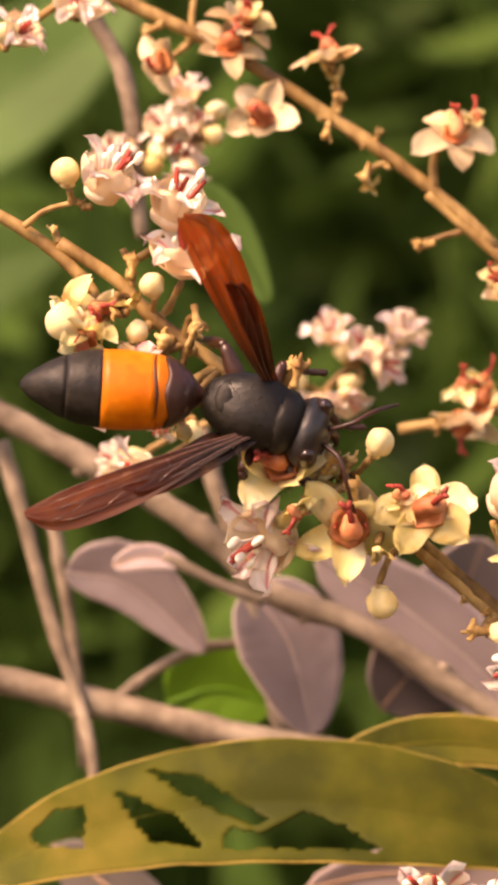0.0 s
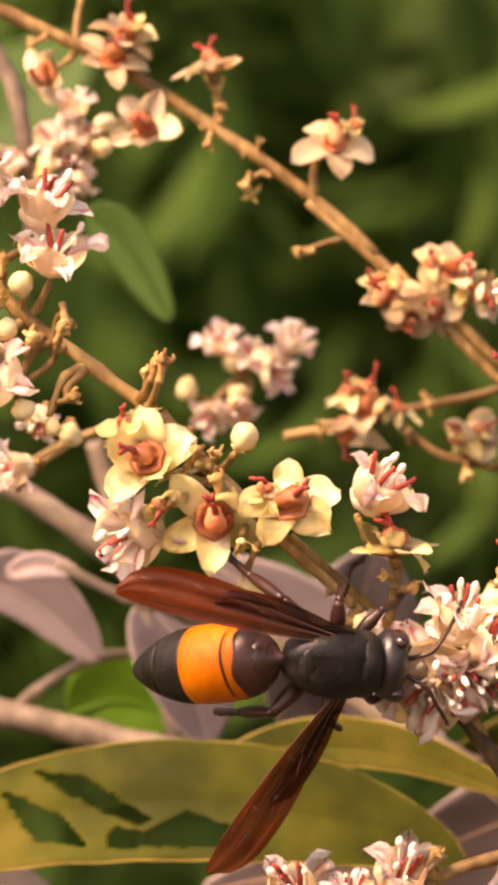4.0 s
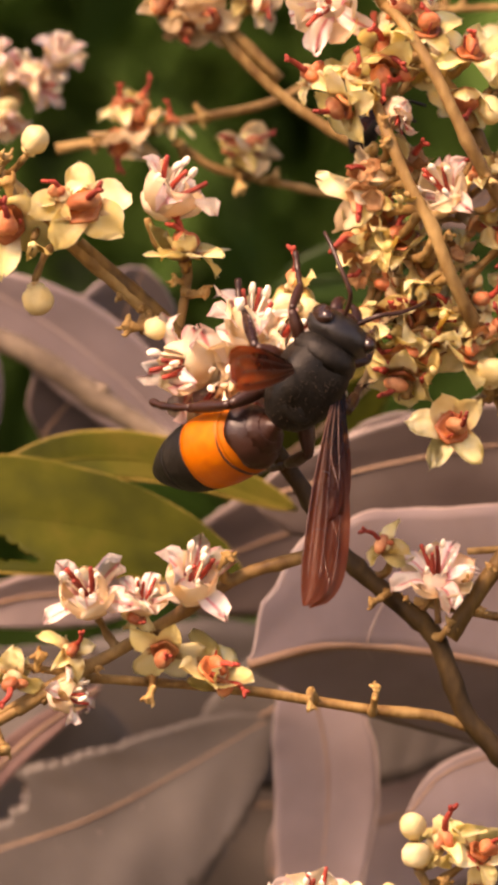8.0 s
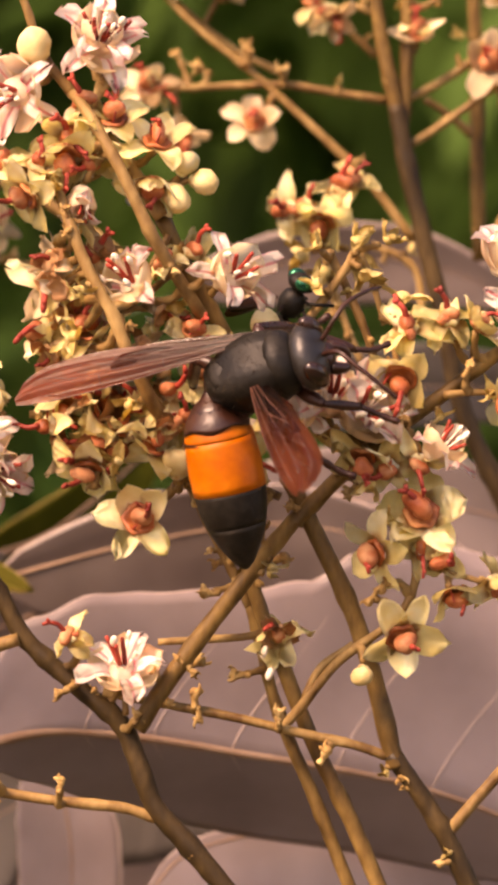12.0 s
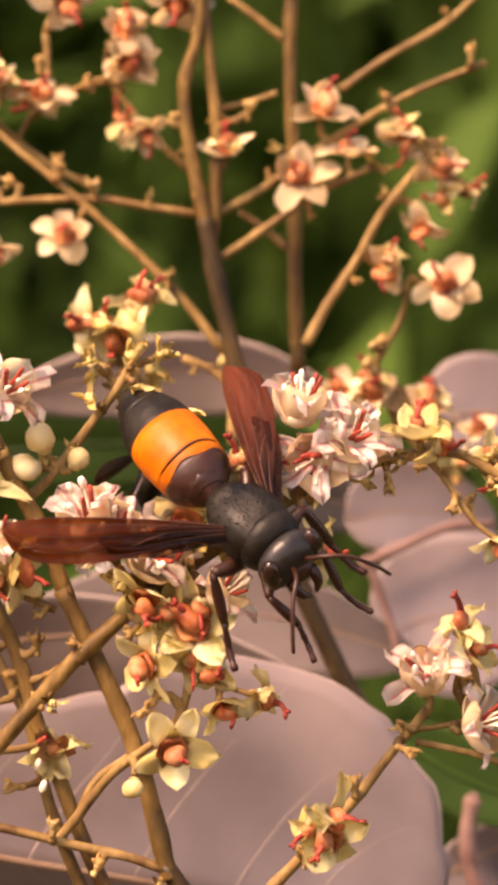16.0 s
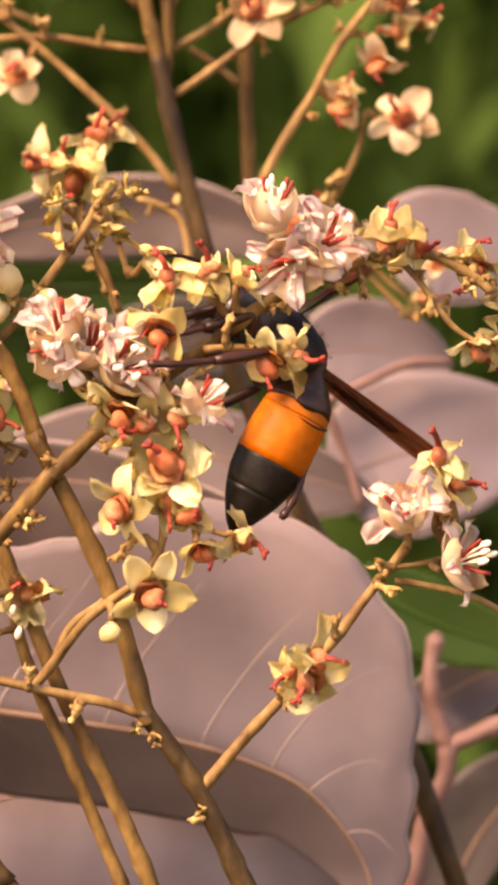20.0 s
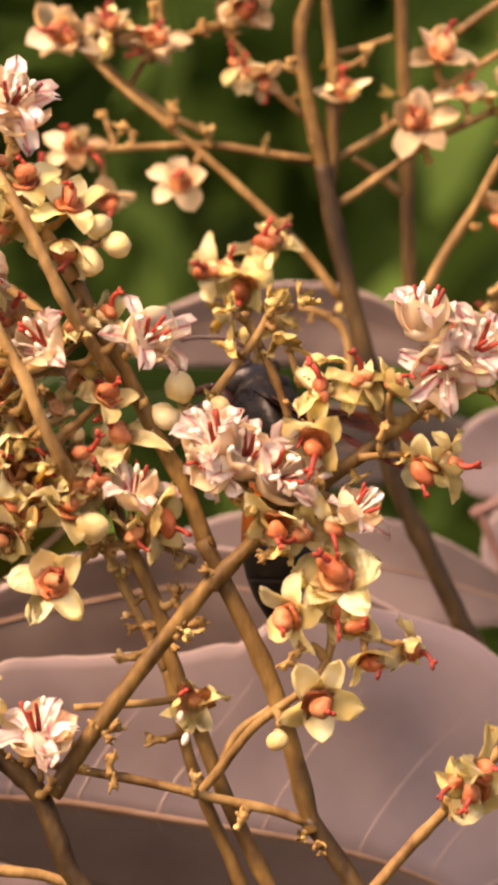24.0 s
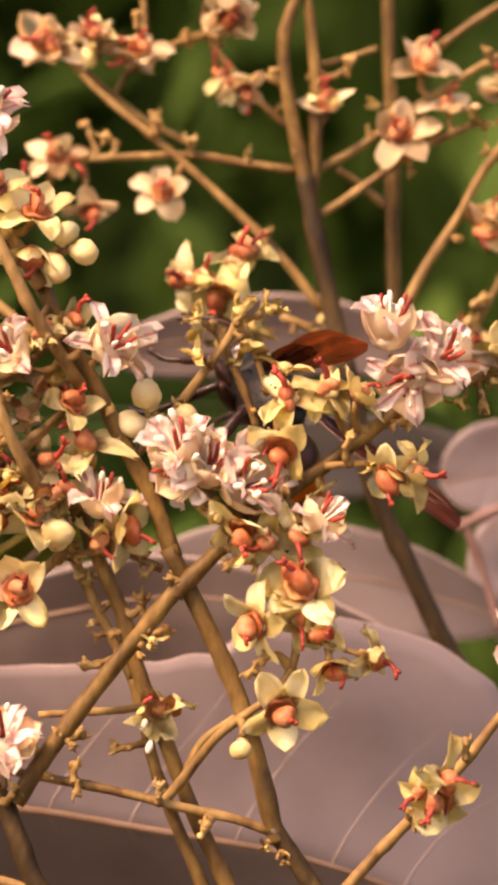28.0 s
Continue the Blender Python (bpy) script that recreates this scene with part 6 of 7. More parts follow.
blossoms(branch_i, [
    ("open", -21.6, 32.0, 36.9, 200, 50, 1.2), ("open", -16.2, 32.0, 38.1, 90, 50, 1.25), ("young", -14.6, 32.0, 40.8, 100, 40, 1.2),
    ("open", -15.1, 32.0, 39.9, 60, 20, 1.2), ("open", -13.5, 32.0, 32.5, 100, 70, 1.3), ("open", -8.0, 32.0, 37.3, 92, 15, 1.25),
    ("young", -8.2, 32.0, 38.1, 90, 10, 1), ("open", 1.9, 32.0, 31.2, 70, 50, 1.4), ("young", 3.4, 32.0, 32.8, 70, 30, 0.9),
    ("dry", -7.4, 32.0, 34.1, 90, 20, 1.3), ("dry", -8.4, 32.0, 30.9, 260, 20, 1.2), ("dry", -5.3, 32.0, 27.6, 250, 10, 1.3),
    ("dry", -1.0, 32.0, 22.2, 190, 20, 1.4), ("dry", -22.7, 32.0, 39.4, 200, 20, 1.2)], pale_tan=True)
blossoms(branch_i, [
    ("open", 6.2, 32.0, 18.7, 120, 50, 1.2), ("open", 10.0, 32.0, 17.5, 260, 75, 1.15), ("young", 9.8, 32.0, 21.6, 100, 40, 1.2),
    ("young", 12.9, 32.0, 19.8, 80, 40, 1.2), ("open", 11.1, 32.0, 20.9, 60, 40, 1.2), ("open", 8.0, 32.0, 16.9, 260, 30, 1),
    ("young", 5.2, 32.0, 20.0, 150, 40, 1), ("open", 13.9, 32.0, 18.7, 10, 40, 1.1)], pale_tan=True)

branch_j = branch("blurred pink and yellow blossom cluster on a hidden twig")
stem(branch_j, [(-13.6, 52.0, 6.9), (-10.7, 52.0, 8.9), (-7.8, 52.0, 12.3), (-4.9, 52.0, 14.7), (-3.0, 52.0, 15.7)], 0.5, 0.4)
blossoms(branch_j, [
    ("pink", -8.5, 50.0, 16.2, 110, 40, 0.85), ("pink", -5.7, 50.0, 15.1, 90, 40, 0.75), ("bud", -6.7, 50.0, 11.7, 200, 40, 0.9),
    ("pink", -2.1, 50.0, 16.3, 70, 40, 0.85), ("bud", -4.8, 50.0, 14.6, 80, 50, 0.95), ("pink", -9.1, 50.0, 9.8, 230, 40, 0.75),
    ("pink", -3.8, 50.0, 13.6, 340, 40, 0.85), ("bud", -11.3, 50.0, 12.2, 150, 30, 0.9), ("pink", -6.7, 50.0, 10.3, 280, 40, 0.75),
    ("bud", -7.2, 50.0, 14.6, 90, 60, 0.95)])
stem(branch_j, [(-25.0, 46.0, 27.9), (-22.2, 46.0, 30.8), (-19.9, 46.0, 32.6), (-17.1, 46.0, 34.1)], 0.5, 0.4)
stem(branch_j, [(-22.2, 46.0, 30.8), (-24.1, 46.0, 30.7), (-26.7, 46.0, 30.3)], 0.4, 0.3)
blossoms(branch_j, [
    ("pink", -20.5, 44.0, 35.5, 90, 30, 0.85), ("bud", -17.7, 44.0, 34.3, 60, 30, 0.9), ("pink", -22.3, 44.0, 32.9, 120, 40, 0.75),
    ("bud", -22.6, 44.0, 30.8, 200, 30, 0.9), ("pink", -20.7, 44.0, 31.5, 260, 40, 0.85), ("bud", -18.1, 44.0, 32.2, 340, 40, 0.95),
    ("pink", -20.2, 44.0, 29.2, 260, 40, 0.75), ("pink", -26.5, 44.0, 30.5, 120, 40, 0.85), ("bud", -23.0, 44.0, 29.6, 250, 40, 0.9),
    ("pink", -19.8, 44.0, 32.9, 90, 40, 0.75)])
stem(branch_j, [(-30.1, 42.0, -0.1), (-27.8, 42.0, 2.7), (-24.6, 42.0, 4.8), (-21.3, 42.0, 6.9), (-15.3, 42.0, 9.3)], 0.45, 0.35)
blossoms(branch_j, [
    ("bud", -24.2, 40.0, 5.2, 200, 30, 0.9), ("pink", -25.6, 40.0, 5.0, 150, 20, 0.75)])
stem(branch_j, [(-36.0, 22.0, 35.1), (-33.4, 22.0, 37.3), (-30.8, 22.0, 39.0), (-26.9, 22.0, 41.7)], 0.5, 0.4)
blossoms(branch_j, [
    ("pink", -31.7, 20.0, 37.9, 40, 40, 0.85), ("bud", -32.8, 20.0, 37.9, 90, 30, 0.9), ("pink", -27.1, 20.0, 40.1, 80, 40, 0.85)])
stem(branch_j, [(-22.8, 22.0, 2.6), (-20.6, 22.0, 4.8), (-18.4, 22.0, 6.6), (-20.6, 22.0, 8.4)], 0.4, 0.3)
blossoms(branch_j, [
    ("pink", -20.7, 20.0, 8.1, 250, 20, 0.75), ("bud", -18.3, 20.0, 6.7, 260, 20, 0.9), ("pink", -22.3, 20.0, 4.3, 200, 30, 0.85)])

branch_p = branch("blurred tan twig with yellow sepals and red pistils")
stem(branch_p, [(-2.5, 42.0, 7.7), (3.6, 42.0, 8.9), (8.7, 42.0, 10.2), (15.3, 42.0, 11.7), (20.9, 42.0, 14.6)], 0.6, 0.45)
stem(branch_p, [(7.3, 42.0, 8.5), (10.2, 42.0, 6.4), (13.0, 42.0, 5.6), (17.2, 42.0, 4.7), (20.9, 42.0, 4.0), (24.7, 42.0, 3.8)], 0.5, 0.4)
blossoms(branch_p, [
    ("open", 3.1, 41.0, 8.6, 260, 25, 1.5), ("open", 4.5, 41.0, 9.8, 100, 20, 1.3), ("young", 2.9, 41.0, 11.6, 95, 25, 1.2),
    ("young", 4.6, 41.0, 12.1, 60, 30, 1.1), ("young", 6.9, 41.0, 10.3, 90, 20, 1), ("dry", 9.7, 41.0, 10.3, 300, 20, 1.4),
    ("open", 13.4, 41.0, 7.8, 60, 35, 1.3), ("young", 12.2, 41.0, 8.2, 160, 30, 1), ("dry", 12.7, 41.0, 4.4, 270, 10, 1.4),
    ("dry", 7.8, 41.0, 8.2, 100, 20, 1.3), ("dry", 15.7, 41.0, 5.6, 20, 0, 1.3)], pale_tan=True)
blossoms(branch_p, [
    ("young", 12.2, 40.0, 7.9, 100, 40, 1.2), ("dry", 0.6, 40.0, 7.9, 200, 20, 1.3)], pale_tan=True)
# small spent calyces along the branches
for b, count, low in ((branch_f, 46, -20), (branch_a, 16, -60), (branch_c, 26, -60), (branch_e, 16, -60), (branch_h, 22, -5), (branch_m, 6, -60), (branch_n, 5, -60), (branch_b, 6, -60), (branch_i, 6, -60)):
    clutter(b, count, count, low)

# two eggs laid on a stem
for at in ((35.9, 0.4, -24.6), (36.3, 0.4, -26.2)):
    egg = thing("insect_egg", "tiny pale insect egg stuck to a stem", "egg", at, "eggs")
    bm = bmesh.new()
    ball(bm, Vector(), (0.00028, 0.00028, 0.0005), 10, 8, Matrix.Rotation(0.3, 4, "Y"))
    part("shell", bm, EGG, egg)

# ---- the hornet ----
def lathe(bm, profile, sides=18, flat=0.92):
    """A body of rings round +X: (x, radius) in mm."""
    rings = []
    for x, r in profile:
        rings.append([bm.verts.new(Vector((x, r * math.cos(a), r * flat * math.sin(a))) * MM) for a in [2 * math.pi * k / sides for k in range(sides)]])
    for a, b in zip(rings, rings[1:]):
        for k in range(sides):
            bm.faces.new((a[k], a[(k + 1) % sides], b[(k + 1) % sides], b[k]))
    bm.faces.new(rings[0][::-1])
    bm.faces.new(rings[-1])


def girth(s):
    """Half width of the abdomen at s mm from its waist."""
    knots = [(0, 0.45), (0.7, 1.3), (1.6, 2.3), (3, 2.85), (5, 3.05), (6.5, 3.0), (8, 2.82), (9.2, 2.42), (10.2, 1.9), (11.1, 1.28), (11.8, 0.7), (12.1, 0.25)]
    for (a, p), (b, q) in zip(knots, knots[1:]):
        if s <= b:
            return p + (q - p) * (s - a) / (b - a)
    return 0.1


def wing_mesh(n, wide, name):
    bm = bmesh.new()
    grid = []
    for i in range(23):
        t = i / 22
        # narrow at the root, broadest past the middle, rounded at the end
        round_off = math.sqrt(max(0.02, 1 - (max(0, t - 0.78) / 0.224) ** 2))
        lead = 0.26 * wide * math.sin(math.pi * (0.12 + 0.68 * t)) * round_off
        trail = wide * (0.14 + 0.82 * math.sin(math.pi / 2 * min(1, t / 0.72)) ** 1.4) * round_off
        row = []
        for k in range(13):
            s = k / 12
            # pleated lengthwise, the folds deepest past the middle
            pleat = 0.05 * wide * math.cos(s * 19 + 0.8 * math.sin(t * 5)) * min(1, 2.4 * t) * (1 - 0.6 * max(0, t - 0.8) / 0.2)
            row.append(bm.verts.new(Vector((n * t, lead - (lead + trail) * s, 0.35 * math.sin(s * 3.1) * t + pleat + 0.5 * t * t)) * MM))
        grid.append(row)
    for a, b in zip(grid, grid[1:]):
        for k in range(12):
            bm.faces.new((a[k], a[k + 1], b[k + 1], b[k]))
    lines = [[grid[i][k].co.copy() for i in range(0, 20)] for k in (0, 2, 5, 9)]
    lines += [[grid[i][k].co.copy() for k in (2, 3, 4, 5)] for i in (8, 14)] + [[grid[i + f][5 + f].co.copy() for f in range(5)] for i in (6, 11, 16)]
    bmesh.ops.solidify(bm, geom=bm.faces[:], thickness=0.05 * MM)
    return mesh_of(bm, WING, name), lines


def leg(body, root, knee, shin, foot, end, thick=1.0):
    """A leg in its pieces: femur, tibia and a thin jointed foot."""
    bm = bmesh.new()
    pts = [Vector(q) * MM for q in (root, knee, shin, foot, end)]
    tube(bm, smooth_line([pts[0], pts[0].lerp(pts[1], 0.5), pts[1]], 4), [thick * r * MM for r in (0.45, 0.5, 0.55, 0.6, 0.62, 0.58, 0.5, 0.42, 0.34)], 8)
    femur = part("leg", bm, BROWN, body)
    bm = bmesh.new()
    tube(bm, smooth_line([pts[1], pts[1].lerp(pts[2], 0.5), pts[2]], 4), [thick * r * MM for r in (0.3, 0.33, 0.38, 0.42, 0.44, 0.44, 0.42, 0.38, 0.3)], 8)
    part("tibia", bm, BROWN, femur)
    bm = bmesh.new()
    tube(bm, smooth_line([pts[2], pts[3], pts[4]], 5), [thick * (0.24 + 0.07 * (i % 3 == 0)) * MM for i in range(11)], 7)
    part("tarsus", bm, BROWN, femur)
    return femur


hornet = thing("hornet", "large black hornet with orange-banded abdomen and smoky amber wings", "hornet")
bm = bmesh.new()
lathe(bm, [(-3.7, 0.5), (-3.4, 1.3), (-2.6, 2.0), (-1.4, 2.5), (-0.2, 2.72), (1.2, 2.65), (2.4, 2.3), (3.2, 1.7), (3.7, 0.9), (3.9, 0.4)], 20, 0.98)
for q in bm.verts:
    # squarer shoulders, a flat back with two shallow furrows
    a = math.atan2(q.co.z, q.co.y)
    q.co.yz = q.co.yz * (1 + 0.07 * math.cos(4 * a + math.pi))
    if q.co.z > 0.0012:
        q.co.z -= 0.00018 * max(0, math.cos(q.co.y * 4200)) + 0.0001
    q.co *= 1 + 0.03 * noise.noise(q.co * 900) + 0.006 * noise.noise(q.co * 4000)
thorax = part("thorax", bm, BLACK, hornet, "matt black thorax")
bm = bmesh.new()
rnd = random.Random(11)
for _ in range(360):
    # short dark hairs over the back and sides
    x, a = rnd.uniform(-3.3, 3.2), rnd.uniform(-0.7, 3.84)
    r = 2.75 * math.sqrt(max(0.05, 1 - (x / 4.1) ** 2)) - 0.15
    root, out = Vector((x, r * math.cos(a), r * math.sin(a))), Vector((rnd.uniform(-0.7, 0.1), math.cos(a + rnd.uniform(-0.4, 0.4)), math.sin(a + rnd.uniform(-0.4, 0.4)))).normalized()
    side = out.cross(Vector((1, 0.2, 0.1))).normalized() * 0.035
    bm.faces.new([bm.verts.new(q * MM) for q in (root - side, root + side, root + out * rnd.uniform(0.25, 0.5))])
part("hair", bm, HAIR, thorax, "fine dark brown hairs")
bm = bmesh.new()
ball(bm, Vector((-2.0, 0, 1.55)) * MM, (0.0009, 0.0014, 0.0004))
part("scutellum", bm, BLACK, hornet)
bm = bmesh.new()
lathe(bm, [(1.7, 2.3), (2.1, 2.5), (2.7, 2.35), (3.3, 1.9), (3.5, 1.3)], 18, 0.96)
part("collar", bm, BLACK, hornet)
head = part("head", bmesh.new(), HEAD, hornet)
head.location.x = -0.00045
bm = bmesh.new()
ball(bm, Vector((4.6, 0, -0.35)) * MM, (0.00145, 0.0026, 0.0021), 18, 12)
old, head.data = head.data, mesh_of(bm, HEAD, "head")
bpy.data.meshes.remove(old)
for s in (-1, 1):
    bm = bmesh.new()
    ball(bm, Vector((5.1, s * 1.9, 0.0)) * MM, (0.0008, 0.00075, 0.0015), 12, 9)
    part("eye", bm, EYE, head, "dark glossy eye")
    bm = bmesh.new()
    tube(bm, smooth_line([Vector(q) * MM for q in ((5.7, s * 0.9, -1.2), (6.5, s * 0.8, -2.0), (6.8, s * 0.25, -2.6))], 4), [0.00045, 0.00048, 0.00048, 0.00044, 0.0004, 0.00034, 0.00028, 0.0002, 0.00012], 7)
    part("mandible", bm, BROWN, head)
    bm = bmesh.new()
    line = smooth_line([Vector(q) * MM for q in ((5.9, s * 0.6, 0.2), (6.4, s * 0.8, 0.5), (7.4, s * 1.4, 1.0), (8.3, s * 2.6, 0.6), (9.4, s * 3.9, -0.8), (10.0, s * 4.6, -2.0))], 4)
    tube(bm, line, [(0.19 - 0.003 * i + 0.025 * (i % 2)) * MM for i in range(len(line))], 7)
    part("antenna", bm, BROWN, head)
bm = bmesh.new()
ball(bm, Vector((5.8, 0, -0.9)) * MM, (0.0005, 0.0011, 0.0009), 10, 7)
part("face_plate", bm, BROWN, head)

abdomen = part("abdomen", bmesh.new(), BLACK, hornet)
bm = bmesh.new()
lathe(bm, [(-0.7, 0.35), (0, 0.42), (0.5, 0.9), (1.0, 1.6), (2.0, 2.3)], 14)
old, abdomen.data = abdomen.data, mesh_of(bm, BROWN, "abdomen")
bpy.data.meshes.remove(old)
for a, b, mat, word in ((0.6, 2.5, BROWN, "dark brown tergite with a scalloped edge"), (1.95, 3.2, ORANGE, "orange tergite"), (3.12, 6.75, ORANGE, "orange tergite"), (6.65, 9.1, BLACK, "black tergite"), (9.0, 12.1, BLACK, "black pointed tip")):
    bm = bmesh.new()
    dip = 0.995 if mat is BLACK else 0.975
    lathe(bm, [(a, girth(a) * dip)] + [(a + (b - a) * k / 7, girth(a + (b - a) * k / 7) * (1 + (0 if mat is BLACK else 0.004) * k / 7)) for k in range(8)] + [(b, girth(b) * 0.99)], 30)
    if mat is BROWN:
        for q in bm.verts:
            if q.co.x > 0.0019:
                q.co.x += (q.co.x - 0.0019) / 0.0006 * 0.17 * math.cos(5 * math.atan2(q.co.z, q.co.y)) * MM
                q.co.yz = q.co.yz * 1.045
    bmesh.ops.scale(bm, vec=(1.08, 0.95, 0.95), verts=bm.verts)
    part("tergite", bm, mat, abdomen, word)
# a short dark seam across the back between the orange plates
bm = bmesh.new()
turns = [0.5 + 2.1 * k / 14 for k in range(15)]
tube(bm, [Vector((3.28 * 1.08 + 0.12 * math.cos(3 * a), 2.93 * 0.95 * math.cos(a), 2.93 * 0.92 * 0.95 * math.sin(a))) * MM for a in turns], [0.11 * math.sin(math.pi * (k + 0.6) / 15.2) * MM for k in range(15)], 6)
part("seam", bm, BROWN, abdomen)

WINGS = {}
for s, name in ((1, "left"), (-1, "right")):
    me, lines = wing_mesh(17.0, 2.7, "wing")
    if s < 0:
        for q in me.vertices:
            q.co.y = -q.co.y
        me.flip_normals()
    wing = part("wing", me, WING, hornet, "smoky amber wing with dark veins")
    for pts in lines:
        bm = bmesh.new()
        tube(bm, [Vector((q.x, s * q.y, q.z)) for q in pts], [0.036 * MM] * len(pts), 5)
        part("vein", bm, WING_VEIN, wing)
    me, lines = wing_mesh(10.5, 1.5, "hind_wing")
    if s < 0:
        for q in me.vertices:
            q.co.y = -q.co.y
        me.flip_normals()
    part("hind_wing", me, WING, wing, "", Matrix.Translation((-0.0006, -s * 0.0005, -0.0003)) @ Matrix.Rotation(-s * 0.02, 4, "Z"))
    WINGS[s] = wing
LEGS = []
for s in (-1, 1):
    LEGS.append(leg(hornet, (2.4, s * 1.2, -1.9), (4.2, s * 3.0, -1.8), (6.2, s * 2.6, -4.2), (7.2, s * 3.0, -5.4), (8.3, s * 3.6, -6.0), 0.85))
    LEGS.append(leg(hornet, (0.6, s * 1.5, -2.2), (0.4, s * 4.2, -1.4), (1.6, s * 5.0, -5.0), (2.3, s * 5.6, -7.0), (3.4, s * 6.2, -7.8)))
    LEGS.append(leg(hornet, (-1.4, s * 1.4, -2.1), (-4.2, s * 3.8, -0.8), (-6.0, s * 4.6, -4.6), (-7.0, s * 5.2, -7.2), (-7.4, s * 5.6, -9.2), 1.1))

# ---- the small green-eyed bee ----
bee = thing("bee", "small dark bee with shiny green eyes among the blossoms", "bee")
bm = bmesh.new()
lathe(bm, [(-1.1, 0.25), (-0.8, 0.85), (0, 1.1), (0.8, 0.9), (1.2, 0.4)], 14)
part("thorax", bm, BLACK, bee)
bm = bmesh.new()
lathe(bm, [(-4.6, 0.1), (-4.0, 0.7), (-2.8, 1.15), (-1.6, 1.0), (-1.1, 0.3)], 14)
part("abdomen", bm, BLACK, bee)
bm = bmesh.new()
ball(bm, Vector((1.8, 0, 0)) * MM, (0.0007, 0.0012, 0.001), 12, 9)
bee_head = part("head", bm, BLACK, bee)
for s in (-1, 1):
    bm = bmesh.new()
    ball(bm, Vector((1.95, s * 0.7, 0.15)) * MM, (0.0006, 0.00056, 0.0007), 12, 9)
    part("eye", bm, GREEN_EYE, bee_head, "metallic green eye")
    me, lines = wing_mesh(4.2, 1.1, "bee_wing")
    part("wing", me, WING, bee, "", Matrix.Translation((0, s * 0.0006, 0.0009)) @ Matrix.Rotation(math.pi - s * 0.5, 4, "Z") @ Matrix.Rotation(-0.4, 4, "Y"))
    for x in (0.6, 0, -0.6):
        bm = bmesh.new()
        tube(bm, smooth_line([Vector(q) * MM for q in ((x, s * 0.6, -0.8), (x * 1.6, s * 1.6, -0.6), (x * 2.4, s * 1.9, -2.2))], 3), [0.00014] * 7, 6)
        part("leg", bm, BLACK, bee)


def aim(at, ahead, back):
    """A pose at a place (mm) with +X along ahead and +Z as near back as can be."""
    x = Vector(ahead).normalized()
    y = Vector(back).cross(x).normalized()
    m = Matrix((x, y, x.cross(y))).transposed().to_4x4()
    m.translation = Vector(at) * MM
    return m


def motions():
    """Keys of all that moves."""
    body, tail_rows, left_rows, right_rows = [], [], [], []

    def ride(t, at, ahead, back, tail, left, right, left_face=None, right_face=None):
        m = aim(at, ahead, back)
        turn = m.to_3x3().inverted()
        body.append((t, m))
        tail = turn @ Vector(tail)
        tail_rows.append((t, aim((-3.7, 0, -0.2), tail, tail.cross(Vector((0, -1, 0))))))
        for side, way, face, made in ((1, left, left_face, left_rows), (-1, right, right_face, right_rows)):
            made.append((t, aim((0.4, side * 1.9, 1.5), turn @ Vector(way), turn @ Vector(face) if face else (0.15, 0, 1))))

    ride(0, (-12.5, -4.6, 7.9), (0.94, 0.02, -0.33), (0.10, -0.97, 0.22), (-0.99, -0.10, 0.05), (-0.35, -0.66, 0.66), (-0.92, -0.14, -0.35), (0.34, -0.75, -0.57), (-0.02, -0.91, 0.41))
    ride(0.5, (-4.5, -4.7, 5.2), (0.93, 0.00, -0.37), (0.09, -0.97, 0.23), (-0.99, -0.07, 0.13), (-0.31, -0.48, 0.82), (-0.60, -0.77, -0.23), (0.20, -0.88, -0.44), (0.73, -0.64, 0.23))
    ride(0.75, (-2.4, -4.5, 7.6), (0.80, 0.28, -0.53), (0.51, -0.82, 0.25), (-0.92, -0.28, -0.29), (-0.45, -0.39, 0.80), (-0.01, -1.00, 0.09))
    ride(1, (1.0, -3.1, 8.1), (0.39, 0.81, -0.44), (0.92, -0.37, 0.14), (-0.68, -0.56, -0.48), (-0.61, -0.10, 0.79), (0.42, -0.80, 0.44), (0.77, -0.29, 0.56), (0.51, 0.60, 0.62))
    ride(1.5, (0.2, -3.8, 8.5), (0.10, 0.76, -0.64), (0.99, -0.04, 0.10), (-0.06, -0.83, -0.56), (-0.64, -0.10, 0.77), (0.67, -0.55, 0.50), (0.68, 0.41, 0.61), (0.74, 0.52, -0.42))
    ride(1.625, (-0.3, -3.4, 9.3), (0.09, 0.75, -0.65), (0.90, 0.17, 0.39), (-0.10, -0.79, -0.61), (-0.59, -0.30, 0.75), (0.69, -0.57, 0.45), (0.70, 0.47, 0.54), (0.81, 0.59, 0.02))
    ride(1.75, (-0.8, -3.0, 10.1), (0.08, 0.75, -0.66), (0.69, 0.36, 0.62), (-0.14, -0.74, -0.66), (-0.53, -0.48, 0.70), (0.70, -0.59, 0.41))
    ride(2, (0.0, -2.1, 8.7), (0.07, 0.76, -0.65), (0.04, 0.65, 0.76), (-0.06, -0.86, -0.51), (-0.54, -0.33, 0.77), (0.59, -0.68, 0.45), (0.60, 0.50, 0.63), (-0.10, 0.49, 0.87))
    ride(2.25, (1.1, -2.0, 9.3), (0.13, 0.75, -0.65), (0.64, 0.35, 0.68), (-0.23, -0.77, -0.59), (-0.53, -0.51, 0.68), (0.63, -0.63, 0.45))
    ride(2.5, (3.7, -1.7, 7.3), (0.26, 0.78, -0.56), (0.95, -0.11, 0.30), (-0.25, -0.86, -0.44), (-0.59, -0.43, 0.68), (0.54, -0.63, 0.55), (0.78, -0.50, 0.37), (0.81, 0.57, -0.15))
